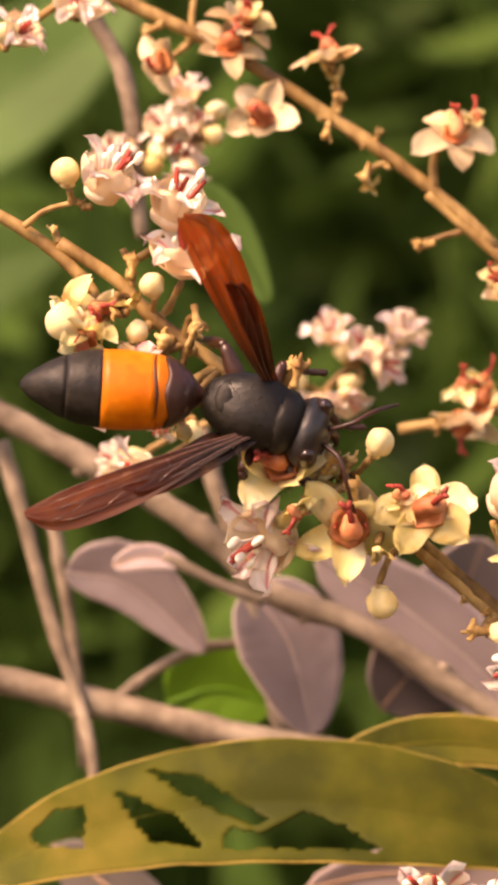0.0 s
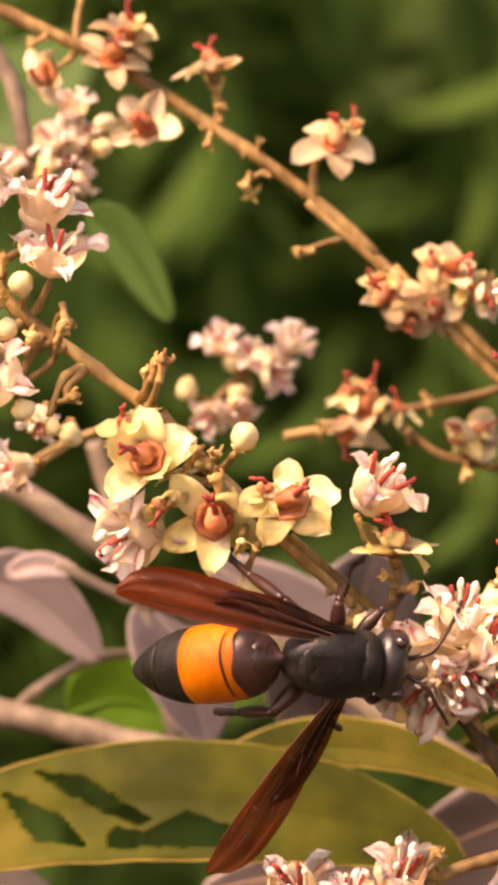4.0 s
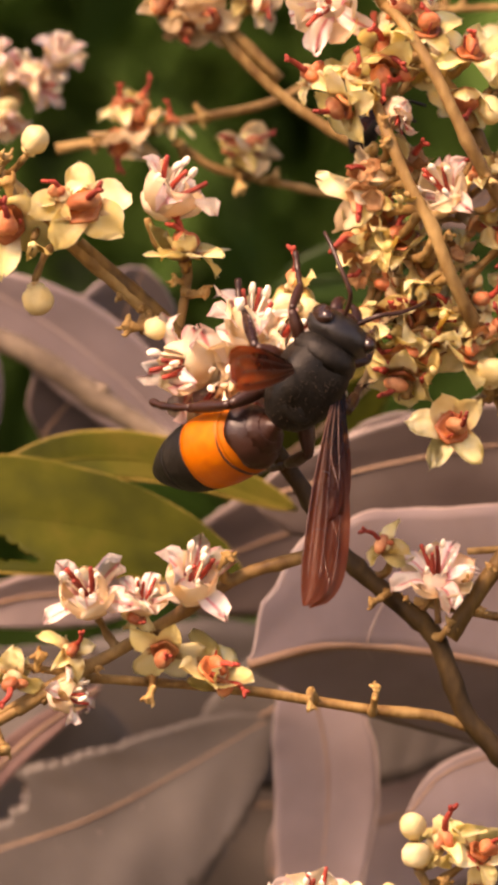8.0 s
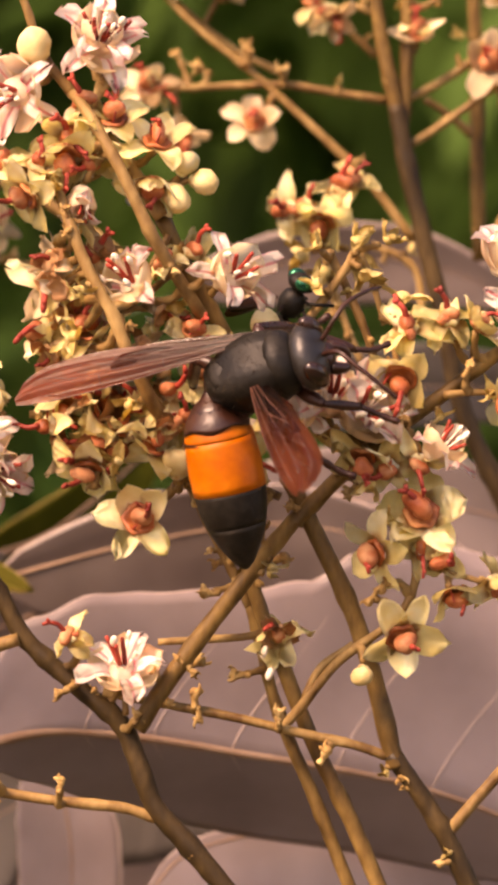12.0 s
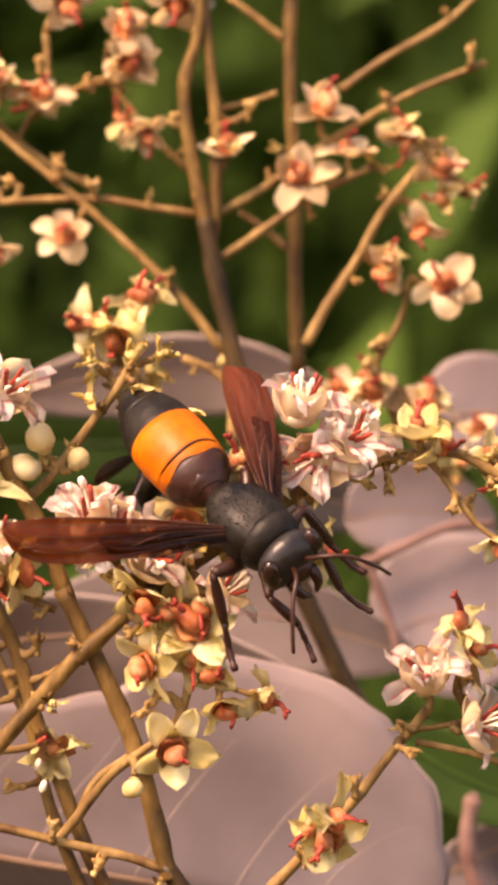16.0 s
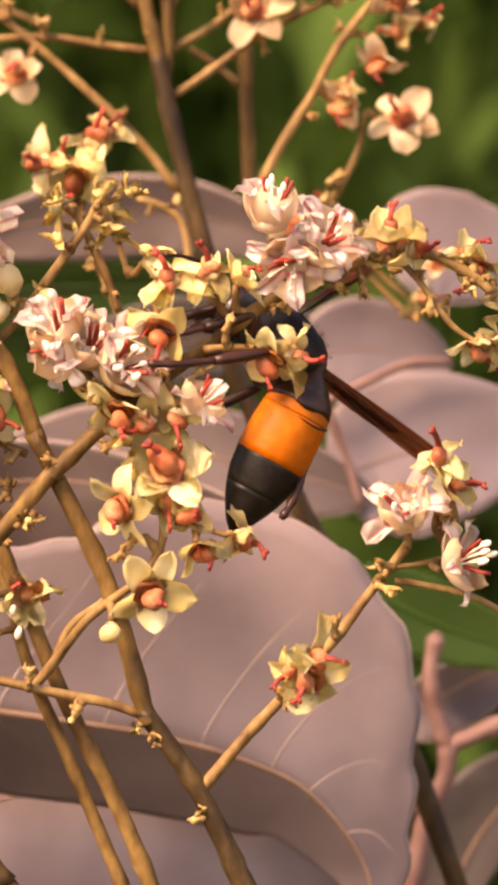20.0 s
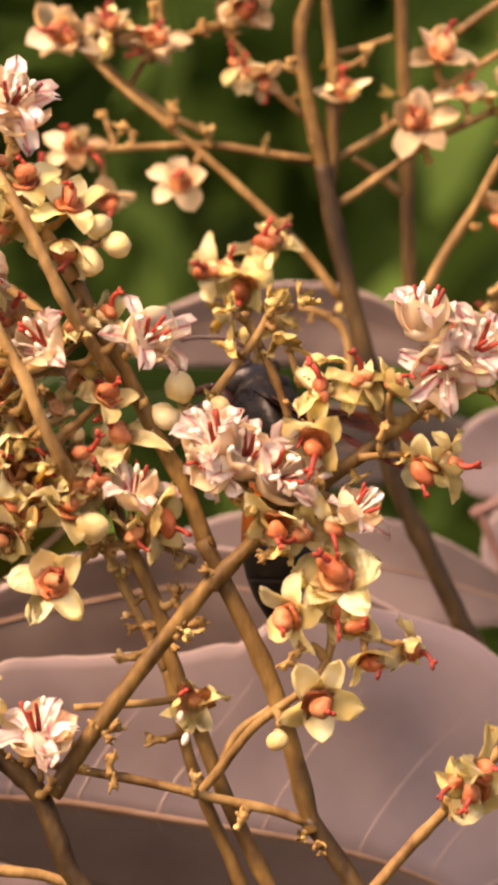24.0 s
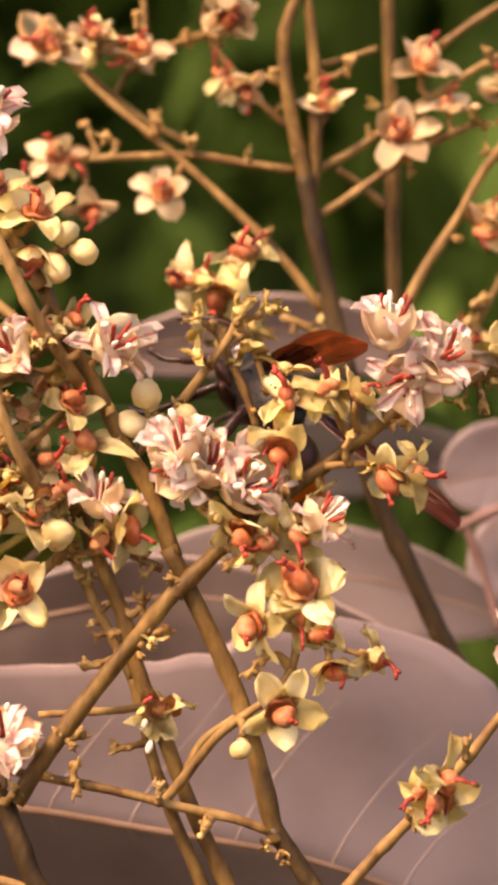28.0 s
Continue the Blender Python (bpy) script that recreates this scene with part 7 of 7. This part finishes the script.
    ride(3.5, (3.6, -6.0, -1.9), (0.91, 0.34, -0.24), (0.39, -0.90, 0.20), (-0.94, 0.00, -0.34), (-0.92, -0.20, 0.33), (-0.46, -0.49, -0.74))
    ride(4.5, (2.7, -7.0, -15.5), (0.99, 0.09, 0.14), (0.16, -0.77, -0.62), (-0.61, 0.71, 0.35), (-0.98, -0.20, 0.07), (-0.56, 0.75, -0.36))
    ride(4.75, (4.8, -7.6, -14.8), (0.95, -0.11, 0.30), (0.12, -0.76, -0.64), (-0.60, 0.74, 0.31), (-0.93, -0.37, -0.03), (-0.81, 0.38, -0.45), (0.35, -0.60, -0.72), (0.35, -0.67, -0.66))
    ride(5, (6.9, -8.1, -14.1), (0.85, -0.30, 0.44), (0.08, -0.75, -0.66), (-0.59, 0.76, 0.27), (-0.84, -0.52, -0.13), (-0.89, -0.06, -0.45), (0.39, -0.43, -0.81), (0.40, -0.58, -0.71))
    ride(5.5, (7.4, -7.1, -15.0), (0.82, -0.03, 0.57), (0.29, -0.84, -0.46), (-0.56, 0.82, 0.13), (-0.70, -0.67, -0.25), (-0.80, 0.20, -0.56), (0.68, -0.51, -0.54), (0.28, -0.71, -0.64))
    ride(6, (11.1, -6.9, -13.7), (0.36, 0.12, 0.93), (0.47, -0.88, -0.07), (-0.73, 0.69, 0.04), (-0.59, -0.62, -0.51), (-0.38, -0.07, -0.92), (0.44, -0.78, 0.44), (0.29, -0.96, -0.05))
    ride(6.5, (11.8, -6.9, -13.8), (0.34, 0.11, 0.93), (0.40, -0.92, -0.03), (-0.52, 0.82, 0.24), (-0.26, -0.71, -0.65), (0.14, -0.07, -0.99), (0.21, -0.70, 0.68), (0.27, -0.96, 0.11))
    ride(6.75, (14.2, -7.0, -14.5), (0.30, 0.05, 0.95), (0.41, -0.91, -0.09), (-0.86, 0.50, 0.07), (-0.37, -0.87, -0.31), (-0.34, 0.21, -0.92))
    ride(7, (14.2, -8.5, -15.3), (0.69, -0.42, 0.59), (0.06, -0.78, -0.63), (-0.78, 0.62, 0.00), (-0.35, -0.93, 0.05), (-0.62, 0.31, -0.72), (0.93, -0.36, -0.08), (-0.19, -0.95, -0.25))
    ride(7.5, (15.9, -7.2, -13.9), (0.60, -0.05, 0.79), (0.35, -0.88, -0.32), (-0.71, 0.70, 0.01), (-0.31, -0.95, 0.02), (-0.24, 0.31, -0.92), (0.95, -0.31, -0.02), (-0.12, -0.95, -0.29))
    ride(8, (15.9, -7.8, -11.7), (0.56, -0.05, 0.83), (0.21, -0.96, -0.20), (-0.65, 0.71, -0.28), (-0.31, -0.95, -0.09), (-0.17, -0.48, -0.86), (0.88, -0.32, 0.34), (0.31, -0.86, 0.42))
    ride(8.25, (15.8, -7.7, -10.8), (0.59, 0.02, 0.80), (0.06, -1.00, 0.00), (-0.85, 0.03, -0.52), (-0.35, -0.93, -0.09), (-0.12, -0.50, -0.86), (0.88, -0.37, 0.29), (0.21, -0.86, 0.47))
    ride(8.5, (15.8, -7.6, -9.9), (0.63, 0.09, 0.77), (-0.10, -0.98, 0.20), (-0.57, -0.67, -0.47), (-0.40, -0.91, -0.09), (-0.06, -0.53, -0.85), (0.88, -0.41, 0.24), (0.11, -0.85, 0.52))
    ride(9, (16.6, -5.7, -8.9), (0.74, 0.41, 0.53), (0.04, -0.82, 0.58), (-0.59, -0.48, -0.65), (-0.55, -0.83, 0.07), (-0.23, -0.61, -0.76), (0.83, -0.56, -0.08), (0.14, -0.80, 0.59))
    ride(9.5, (18.0, -5.4, -8.5), (0.90, 0.32, 0.29), (0.14, -0.85, 0.51), (-0.54, -0.39, -0.75), (-0.63, -0.73, 0.25), (-0.21, -0.73, -0.64), (0.68, -0.68, -0.27), (0.19, -0.68, 0.71))
    ride(9.75, (20.3, -5.3, -8.3), (0.93, 0.33, 0.16), (0.21, -0.85, 0.48), (-0.64, -0.21, -0.74), (-0.84, -0.15, 0.52), (-0.20, -0.80, -0.56), (0.18, -0.98, 0.03), (0.25, -0.60, 0.76))
    ride(10, (22.6, -5.1, -8.1), (0.95, 0.32, 0.03), (0.27, -0.85, 0.45), (-0.71, -0.03, -0.70), (-0.66, 0.50, 0.55), (-0.19, -0.86, -0.47), (-0.39, -0.86, 0.32), (0.30, -0.51, 0.80))
    ride(10.5, (23.7, -3.9, -10.3), (0.77, 0.63, 0.11), (0.48, -0.67, 0.57), (-0.84, -0.04, -0.55), (-0.14, 0.80, 0.58), (0.17, -0.80, -0.58), (-0.17, -0.60, 0.78), (-0.22, -0.60, 0.77))
    ride(10.75, (28.6, -6.1, -7.4), (0.93, 0.16, 0.32), (-0.03, -0.86, 0.52), (-0.60, -0.04, -0.80), (-0.69, 0.63, 0.36), (0.13, -0.90, -0.41), (-0.17, -0.70, 0.69), (-0.29, -0.43, 0.85))
    ride(11, (33.6, -8.3, -4.4), (0.82, -0.36, 0.44), (-0.52, -0.79, 0.32), (-0.29, -0.03, -0.96), (-0.98, 0.21, 0.01), (0.09, -0.97, -0.23), (-0.17, -0.80, 0.58), (-0.34, -0.24, 0.91))
    ride(11.25, (33.9, -8.8, -4.6), (0.81, -0.51, 0.28), (-0.57, -0.72, 0.39), (-0.03, -0.04, -1.00), (-0.99, 0.08, -0.07), (0.12, -0.97, -0.21), (-0.11, -0.80, 0.60), (-0.45, -0.25, 0.86))
    ride(11.5, (34.2, -9.3, -4.7), (0.76, -0.64, 0.11), (-0.61, -0.65, 0.46), (0.23, -0.04, -0.97), (-0.99, -0.06, -0.15), (0.15, -0.97, -0.20), (-0.05, -0.79, 0.61), (-0.55, -0.25, 0.80))
    ride(12.5, (35.8, -7.0, -4.1), (0.87, 0.00, 0.50), (-0.25, -0.87, 0.43), (0.09, 0.09, -0.99), (-0.89, 0.25, -0.39), (0.18, -0.72, -0.67))
    ride(13.5, (37.8, -9.2, -7.0), (0.65, -0.59, 0.48), (-0.73, -0.66, 0.17), (0.57, -0.06, -0.82), (-0.88, -0.03, -0.47), (-0.01, -0.91, -0.42), (-0.26, -0.80, 0.55), (-0.04, -0.42, 0.91))
    ride(13.75, (38.9, -8.2, -4.9), (0.72, -0.33, 0.61), (-0.56, -0.79, 0.25), (0.51, -0.12, -0.85), (-0.90, 0.29, -0.32), (-0.48, -0.72, -0.50), (-0.43, -0.79, 0.44), (-0.17, -0.41, 0.89))
    ride(14, (39.9, -7.2, -2.7), (0.73, -0.04, 0.68), (-0.36, -0.87, 0.33), (0.45, -0.17, -0.88), (-0.80, 0.58, -0.12), (-0.83, -0.34, -0.45), (-0.59, -0.75, 0.31), (-0.30, -0.40, 0.87))
    ride(14.5, (48.5, -7.2, 0.6), (1.00, -0.05, 0.08), (-0.08, -0.92, 0.37), (-0.30, 0.68, -0.67), (-0.85, 0.16, 0.50), (-0.90, -0.32, -0.29), (0.18, -0.80, 0.57), (-0.10, -0.50, 0.86))
    ride(15, (48.6, -6.9, -4.2), (0.93, -0.33, -0.16), (-0.27, -0.91, 0.31), (-0.53, 0.85, 0.05), (-0.75, -0.07, 0.66), (-0.97, -0.07, -0.24), (0.48, -0.75, 0.46), (-0.01, -0.95, 0.31))
    ride(15.5, (53.6, -7.4, -4.7), (0.86, -0.48, -0.18), (-0.39, -0.85, 0.36), (-0.74, 0.67, -0.01), (-0.80, -0.06, 0.60), (-0.77, -0.47, -0.43), (0.40, -0.80, 0.44), (0.42, -0.88, 0.22))
    ride(16, (51.4, -7.7, -7.0), (0.65, -0.55, -0.52), (-0.16, -0.77, 0.61), (-0.53, 0.60, 0.60), (-0.20, 0.82, 0.54), (-0.93, -0.36, 0.02), (-0.28, -0.58, 0.77), (0.36, -0.93, -0.02))
    ride(16.25, (53.3, -6.0, -8.6), (0.93, -0.09, -0.36), (0.04, -1.00, -0.02), (-0.75, 0.37, 0.55), (-0.31, -0.03, 0.95), (-0.95, 0.04, -0.32))
    ride(16.375, (54.7, -6.5, -8.7), (0.96, -0.23, -0.18), (-0.15, -0.97, -0.19), (-0.77, 0.44, 0.46), (-0.13, 0.59, 0.80), (-0.85, 0.10, -0.51), (-0.07, -0.98, -0.19), (0.12, -0.97, -0.22))
    ride(16.4375, (55.4, -6.8, -8.8), (0.95, -0.30, -0.09), (-0.25, -0.93, -0.28), (-0.77, 0.47, 0.42), (-0.02, 0.81, 0.58), (-0.79, 0.13, -0.60), (-0.14, -0.95, -0.27), (0.15, -0.94, -0.31))
    ride(16.4688, (55.7, -6.9, -8.9), (0.94, -0.33, -0.04), (-0.29, -0.90, -0.32), (-0.78, 0.49, 0.40), (0.04, 0.89, 0.45), (-0.75, 0.15, -0.64), (-0.17, -0.94, -0.31), (0.17, -0.92, -0.36))
    ride(16.5, (56.0, -7.0, -8.9), (0.93, -0.36, 0.01), (-0.34, -0.87, -0.35), (-0.78, 0.51, 0.37), (0.10, 0.95, 0.30), (-0.71, 0.16, -0.68), None, (0.18, -0.90, -0.41))
    ride(16.625, (57.5, -7.2, -10.0), (0.90, -0.42, 0.11), (-0.27, -0.83, -0.48), (-0.86, 0.39, 0.33), (0.21, 0.94, 0.25), (-0.65, 0.20, -0.73), (-0.13, -0.88, -0.45), (0.21, -0.88, -0.42))
    ride(16.75, (58.9, -7.4, -11.1), (0.85, -0.48, 0.21), (-0.20, -0.78, -0.60), (-0.93, 0.26, 0.28), (0.31, 0.93, 0.21), (-0.59, 0.24, -0.77), (-0.06, -0.83, -0.55), (0.24, -0.87, -0.43))
    ride(17, (61.8, -7.7, -13.2), (0.72, -0.56, 0.41), (-0.04, -0.61, -0.79), (-0.99, -0.01, 0.15), (0.50, 0.86, 0.10), (-0.45, 0.30, -0.84), None, (0.29, -0.84, -0.45))
    ride(17.25, (60.1, -5.0, -12.7), (0.68, 0.19, 0.71), (0.66, -0.60, -0.46), (-0.99, -0.13, 0.10), (0.85, 0.51, -0.11), (-0.45, 0.26, -0.85))
    ride(17.375, (59.0, -4.5, -12.5), (0.51, 0.31, 0.80), (0.82, -0.45, -0.34), (-0.97, -0.20, 0.15), (0.93, -0.19, -0.31), (-0.45, 0.23, -0.86), (0.89, -0.40, -0.22), (0.89, -0.40, -0.22))
    ride(17.4062, (58.8, -4.4, -12.5), (0.46, 0.34, 0.82), (0.86, -0.41, -0.31), (-0.96, -0.21, 0.16), (0.87, -0.37, -0.34), (-0.45, 0.22, -0.86), (0.92, -0.36, -0.19), (0.92, -0.36, -0.19))
    ride(17.4375, (58.5, -4.2, -12.5), (0.41, 0.37, 0.83), (0.89, -0.37, -0.27), (-0.96, -0.23, 0.18), (0.77, -0.53, -0.35), (-0.45, 0.22, -0.87), (0.94, -0.31, -0.15), (0.94, -0.31, -0.15))
    ride(17.5, (58.0, -4.0, -12.4), (0.31, 0.42, 0.85), (0.94, -0.28, -0.20), (-0.94, -0.26, 0.20), (0.50, -0.79, -0.34), (-0.45, 0.20, -0.87))
    ride(17.75, (57.8, 0.0, -12.0), (-0.18, 0.58, 0.80), (0.94, 0.30, -0.18), (-0.84, -0.54, 0.05), (0.63, -0.76, -0.15), (-0.06, 0.00, -1.00))
    ride(18, (57.9, 4.0, -11.3), (-0.63, 0.57, 0.53), (0.63, 0.77, -0.09), (-0.64, -0.75, -0.16), (0.71, -0.70, 0.05), (0.36, -0.09, -0.93), (0.63, 0.59, -0.51), (0.85, 0.45, 0.29))
    ride(18.5, (56.0, 4.0, -11.0), (-0.69, 0.57, 0.43), (0.65, 0.75, 0.05), (-0.69, -0.63, -0.36), (0.84, -0.50, 0.08), (0.42, 0.32, -0.85), (0.44, 0.62, 0.65), (0.72, 0.45, 0.53))
    ride(18.75, (56.8, 3.5, -8.8), (-0.70, 0.54, 0.47), (0.69, 0.60, 0.32), (-0.66, -0.36, -0.62), (0.93, 0.15, 0.24), (0.64, 0.27, -0.72), (-0.15, 0.30, 0.90), (0.60, 0.44, 0.67))
    ride(19, (57.2, 3.0, -7.6), (-0.71, 0.50, 0.50), (0.70, 0.44, 0.56), (-0.58, -0.04, -0.81), (0.66, 0.66, 0.36), (0.81, 0.20, -0.56), (-0.35, -0.50, 0.78), (0.45, 0.41, 0.79))
    ride(19.5, (56.6, 3.0, -7.1), (-0.71, 0.50, 0.50), (0.70, 0.44, 0.56), (-0.47, -0.04, -0.88), (0.62, 0.70, 0.34), (0.74, 0.27, -0.61), (-0.38, -0.40, 0.80), (0.48, 0.41, 0.77))
    ride(20, (55.7, 3.0, -5.8), (-0.71, 0.50, 0.50), (0.70, 0.44, 0.56), (-0.49, -0.03, -0.87), (0.60, 0.72, 0.34), (0.78, 0.03, -0.63), (-0.42, -0.25, 0.84), (0.55, 0.45, 0.70))
    ride(20.5, (55.3, 3.0, -6.1), (-0.71, 0.50, 0.50), (0.70, 0.44, 0.56), (-0.43, -0.03, -0.90), (0.60, 0.72, 0.34), (0.70, 0.47, -0.54), (-0.48, 0.10, 0.86), (0.33, 0.46, 0.83))
    ride(21.5, (51.6, 9.0, -8.1), (-0.66, 0.50, 0.56), (0.59, -0.11, 0.80), (-0.17, 0.00, -0.99), (0.85, 0.10, 0.15), (0.61, 0.66, -0.44))
    ride(22.5, (49.1, 12.0, -6.3), (-0.56, 0.50, 0.66), (0.70, -0.16, 0.70), (0.08, 0.34, -0.94), (0.44, -0.78, -0.44), (0.53, 0.64, -0.56))
    ride(23, (45.6, 13.1, -5.3), (-0.23, 0.79, 0.56), (0.80, -0.18, 0.58), (0.36, 0.63, -0.69), (0.51, -0.78, -0.36), (0.82, 0.37, -0.44), None, (0.58, -0.50, 0.64))
    ride(23.5, (44.5, 12.6, -3.7), (-0.25, 0.77, 0.58), (0.65, -0.31, 0.69), (0.14, 0.53, -0.84), (0.59, -0.68, -0.44), (0.54, 0.83, -0.16))
    ride(24, (42.7, 13.3, -2.9), (-0.23, 0.77, 0.59), (0.60, -0.37, 0.72), (-0.04, -0.04, -1.00), (0.68, -0.60, -0.42), (0.55, 0.82, -0.17))
    ride(24.5, (42.8, 13.3, -2.6), (-0.20, 0.77, 0.61), (0.61, -0.39, 0.69), (0.03, -0.27, -0.96), (0.68, -0.63, -0.37), (0.55, 0.82, -0.12))
    ride(24.75, (42.3, 11.0, -2.5), (-0.09, 0.50, 0.86), (0.73, -0.58, 0.36), (0.13, 0.09, -0.99), (0.61, -0.79, -0.12), (0.94, -0.03, -0.34))
    ride(25, (42.2, 11.2, -2.1), (-0.17, 0.81, 0.56), (0.77, -0.25, 0.58), (0.05, 0.22, -0.97), (0.43, -0.90, 0.09), (0.46, -0.86, -0.24))
    ride(25.25, (43.0, 11.0, -2.0), (-0.27, 0.51, 0.82), (0.69, -0.55, 0.47), (-0.09, 0.14, -0.99), (0.40, -0.87, 0.28), (0.85, -0.12, -0.51))
    ride(25.375, (43.1, 12.3, -1.9), (-0.23, 0.69, 0.69), (0.63, -0.47, 0.62), (-0.10, 0.19, -0.98), (0.36, -0.87, 0.35), (0.80, 0.32, -0.50), (0.57, -0.34, 0.75), (0.57, -0.34, 0.75))
    ride(25.5, (43.3, 13.5, -1.8), (-0.17, 0.83, 0.53), (0.54, -0.37, 0.76), (-0.10, 0.24, -0.97), (0.31, -0.86, 0.41), (0.60, 0.70, -0.39))
    ride(26, (43.4, 11.7, -2.1), (-0.24, 0.93, 0.26), (0.76, 0.01, 0.65), (-0.41, 0.57, -0.71), (0.33, -0.85, 0.41), (0.69, 0.38, -0.62), (0.78, 0.05, -0.62), (0.54, 0.30, 0.79))
    ride(27, (45.0, 13.2, -7.4), (-0.27, 0.81, 0.51), (0.74, -0.16, 0.65), (-0.16, 0.75, -0.64), (0.33, -0.84, 0.43), (0.24, -0.06, -0.97), (0.78, 0.05, -0.62), (0.89, -0.39, 0.24))
    ride(27.5, (44.9, 12.7, -4.2), (-0.29, 0.79, 0.53), (0.74, -0.17, 0.66), (-0.06, 0.72, -0.69), (0.37, -0.88, 0.25), (0.46, -0.25, -0.79), (0.98, -0.05, 0.10), (0.65, -0.46, 0.53))
    ride(28, (44.7, 12.1, -1.0), (-0.31, 0.77, 0.55), (0.73, -0.17, 0.66), (0.05, 0.69, -0.73), (0.41, -0.91, 0.05), (0.67, -0.44, -0.60), None, (0.37, -0.50, 0.78))
    walk(hornet, body)
    walk(abdomen, tail_rows)
    walk(WINGS[1], left_rows)
    walk(WINGS[-1], right_rows)
    # legs brace and shift a little as it climbs
    for i, limb in enumerate(LEGS):
        walk(limb, [(t, pose(0, 0, 0, 5 * math.sin(t * 2.1 + i * 1.9), 6 * math.sin(t * 1.7 + i * 2.3) - (55 if i == 5 and 18 < t < 22 else 0), 7 * math.sin(t * 1.3 + i))) for t in range(0, 29)])
    # the laden branch dips under the hornet's weight and springs back
    walk(branch_c, [(t, pose((26.5 + x) * MM, 2.0 * MM, (-30.0 + z) * MM, 0, a, 0)) for t, a, x, z in (
        (0, 0, 0, 0), (12, 0, 0, 0), (14, 1.0, 0, -0.2), (15, 1.2, -0.4, -1.2), (16, 2.6, 0, -1.2), (17, 3.0, 0, -1.0), (17.5, 2.8, 0.1, -0.4), (18, 2.3, 0.2, 0.3),
        (19, 2.1, 0.3, 0.6), (20, 2.0, 0.3, 0.7), (20.5, 2.0, 0.3, 0.7), (22.5, 0.3, 0, 0.1), (23, 0, 0, 0), (28, 0, 0, 0))])
    walk(bee, [(t, aim(at_bee, ahead, (0, -0.5, 0.8))) for t, at_bee, ahead in (
        (0, (22.4, 9, 9.5), (0.5, 0, 0.8)), (9, (22.4, 9, 9.5), (0.5, 0, 0.8)), (10, (31, 2, 6), (0.6, 0, 0.7)), (11, (37.2, 1, 1.2), (0.5, -0.3, 0.8)), (13.5, (38, 5, 0.6), (0.3, -0.4, 0.9)),
        (14, (38.3, 5, 1.2), (0.1, -0.4, 0.9)), (15.5, (43.5, 4, -1.5), (0.1, -0.5, 0.9)), (16.5, (44.4, 3, -2.3), (0.2, -0.4, 0.9)), (17, (44.6, -1, -3.0), (0.2, -0.4, 0.9)),
        (17.5, (44.2, -2, -3.8), (0.3, -0.1, 0.9)), (18, (44.3, -2, -2.9), (0.35, 0.0, 0.9)), (18.3, (47, 14, -1), (0.5, 0.5, 0.5)), (18.7, (95, 40, -30), (0.8, 0.3, 0)), (19.3, (100, 36, -200), (0.5, 0, -0.6)), (20, (69, 27, -300), (0.1, 0, -1)), (28, (69, 27, -300), (0.1, 0, -1)))])


motions()
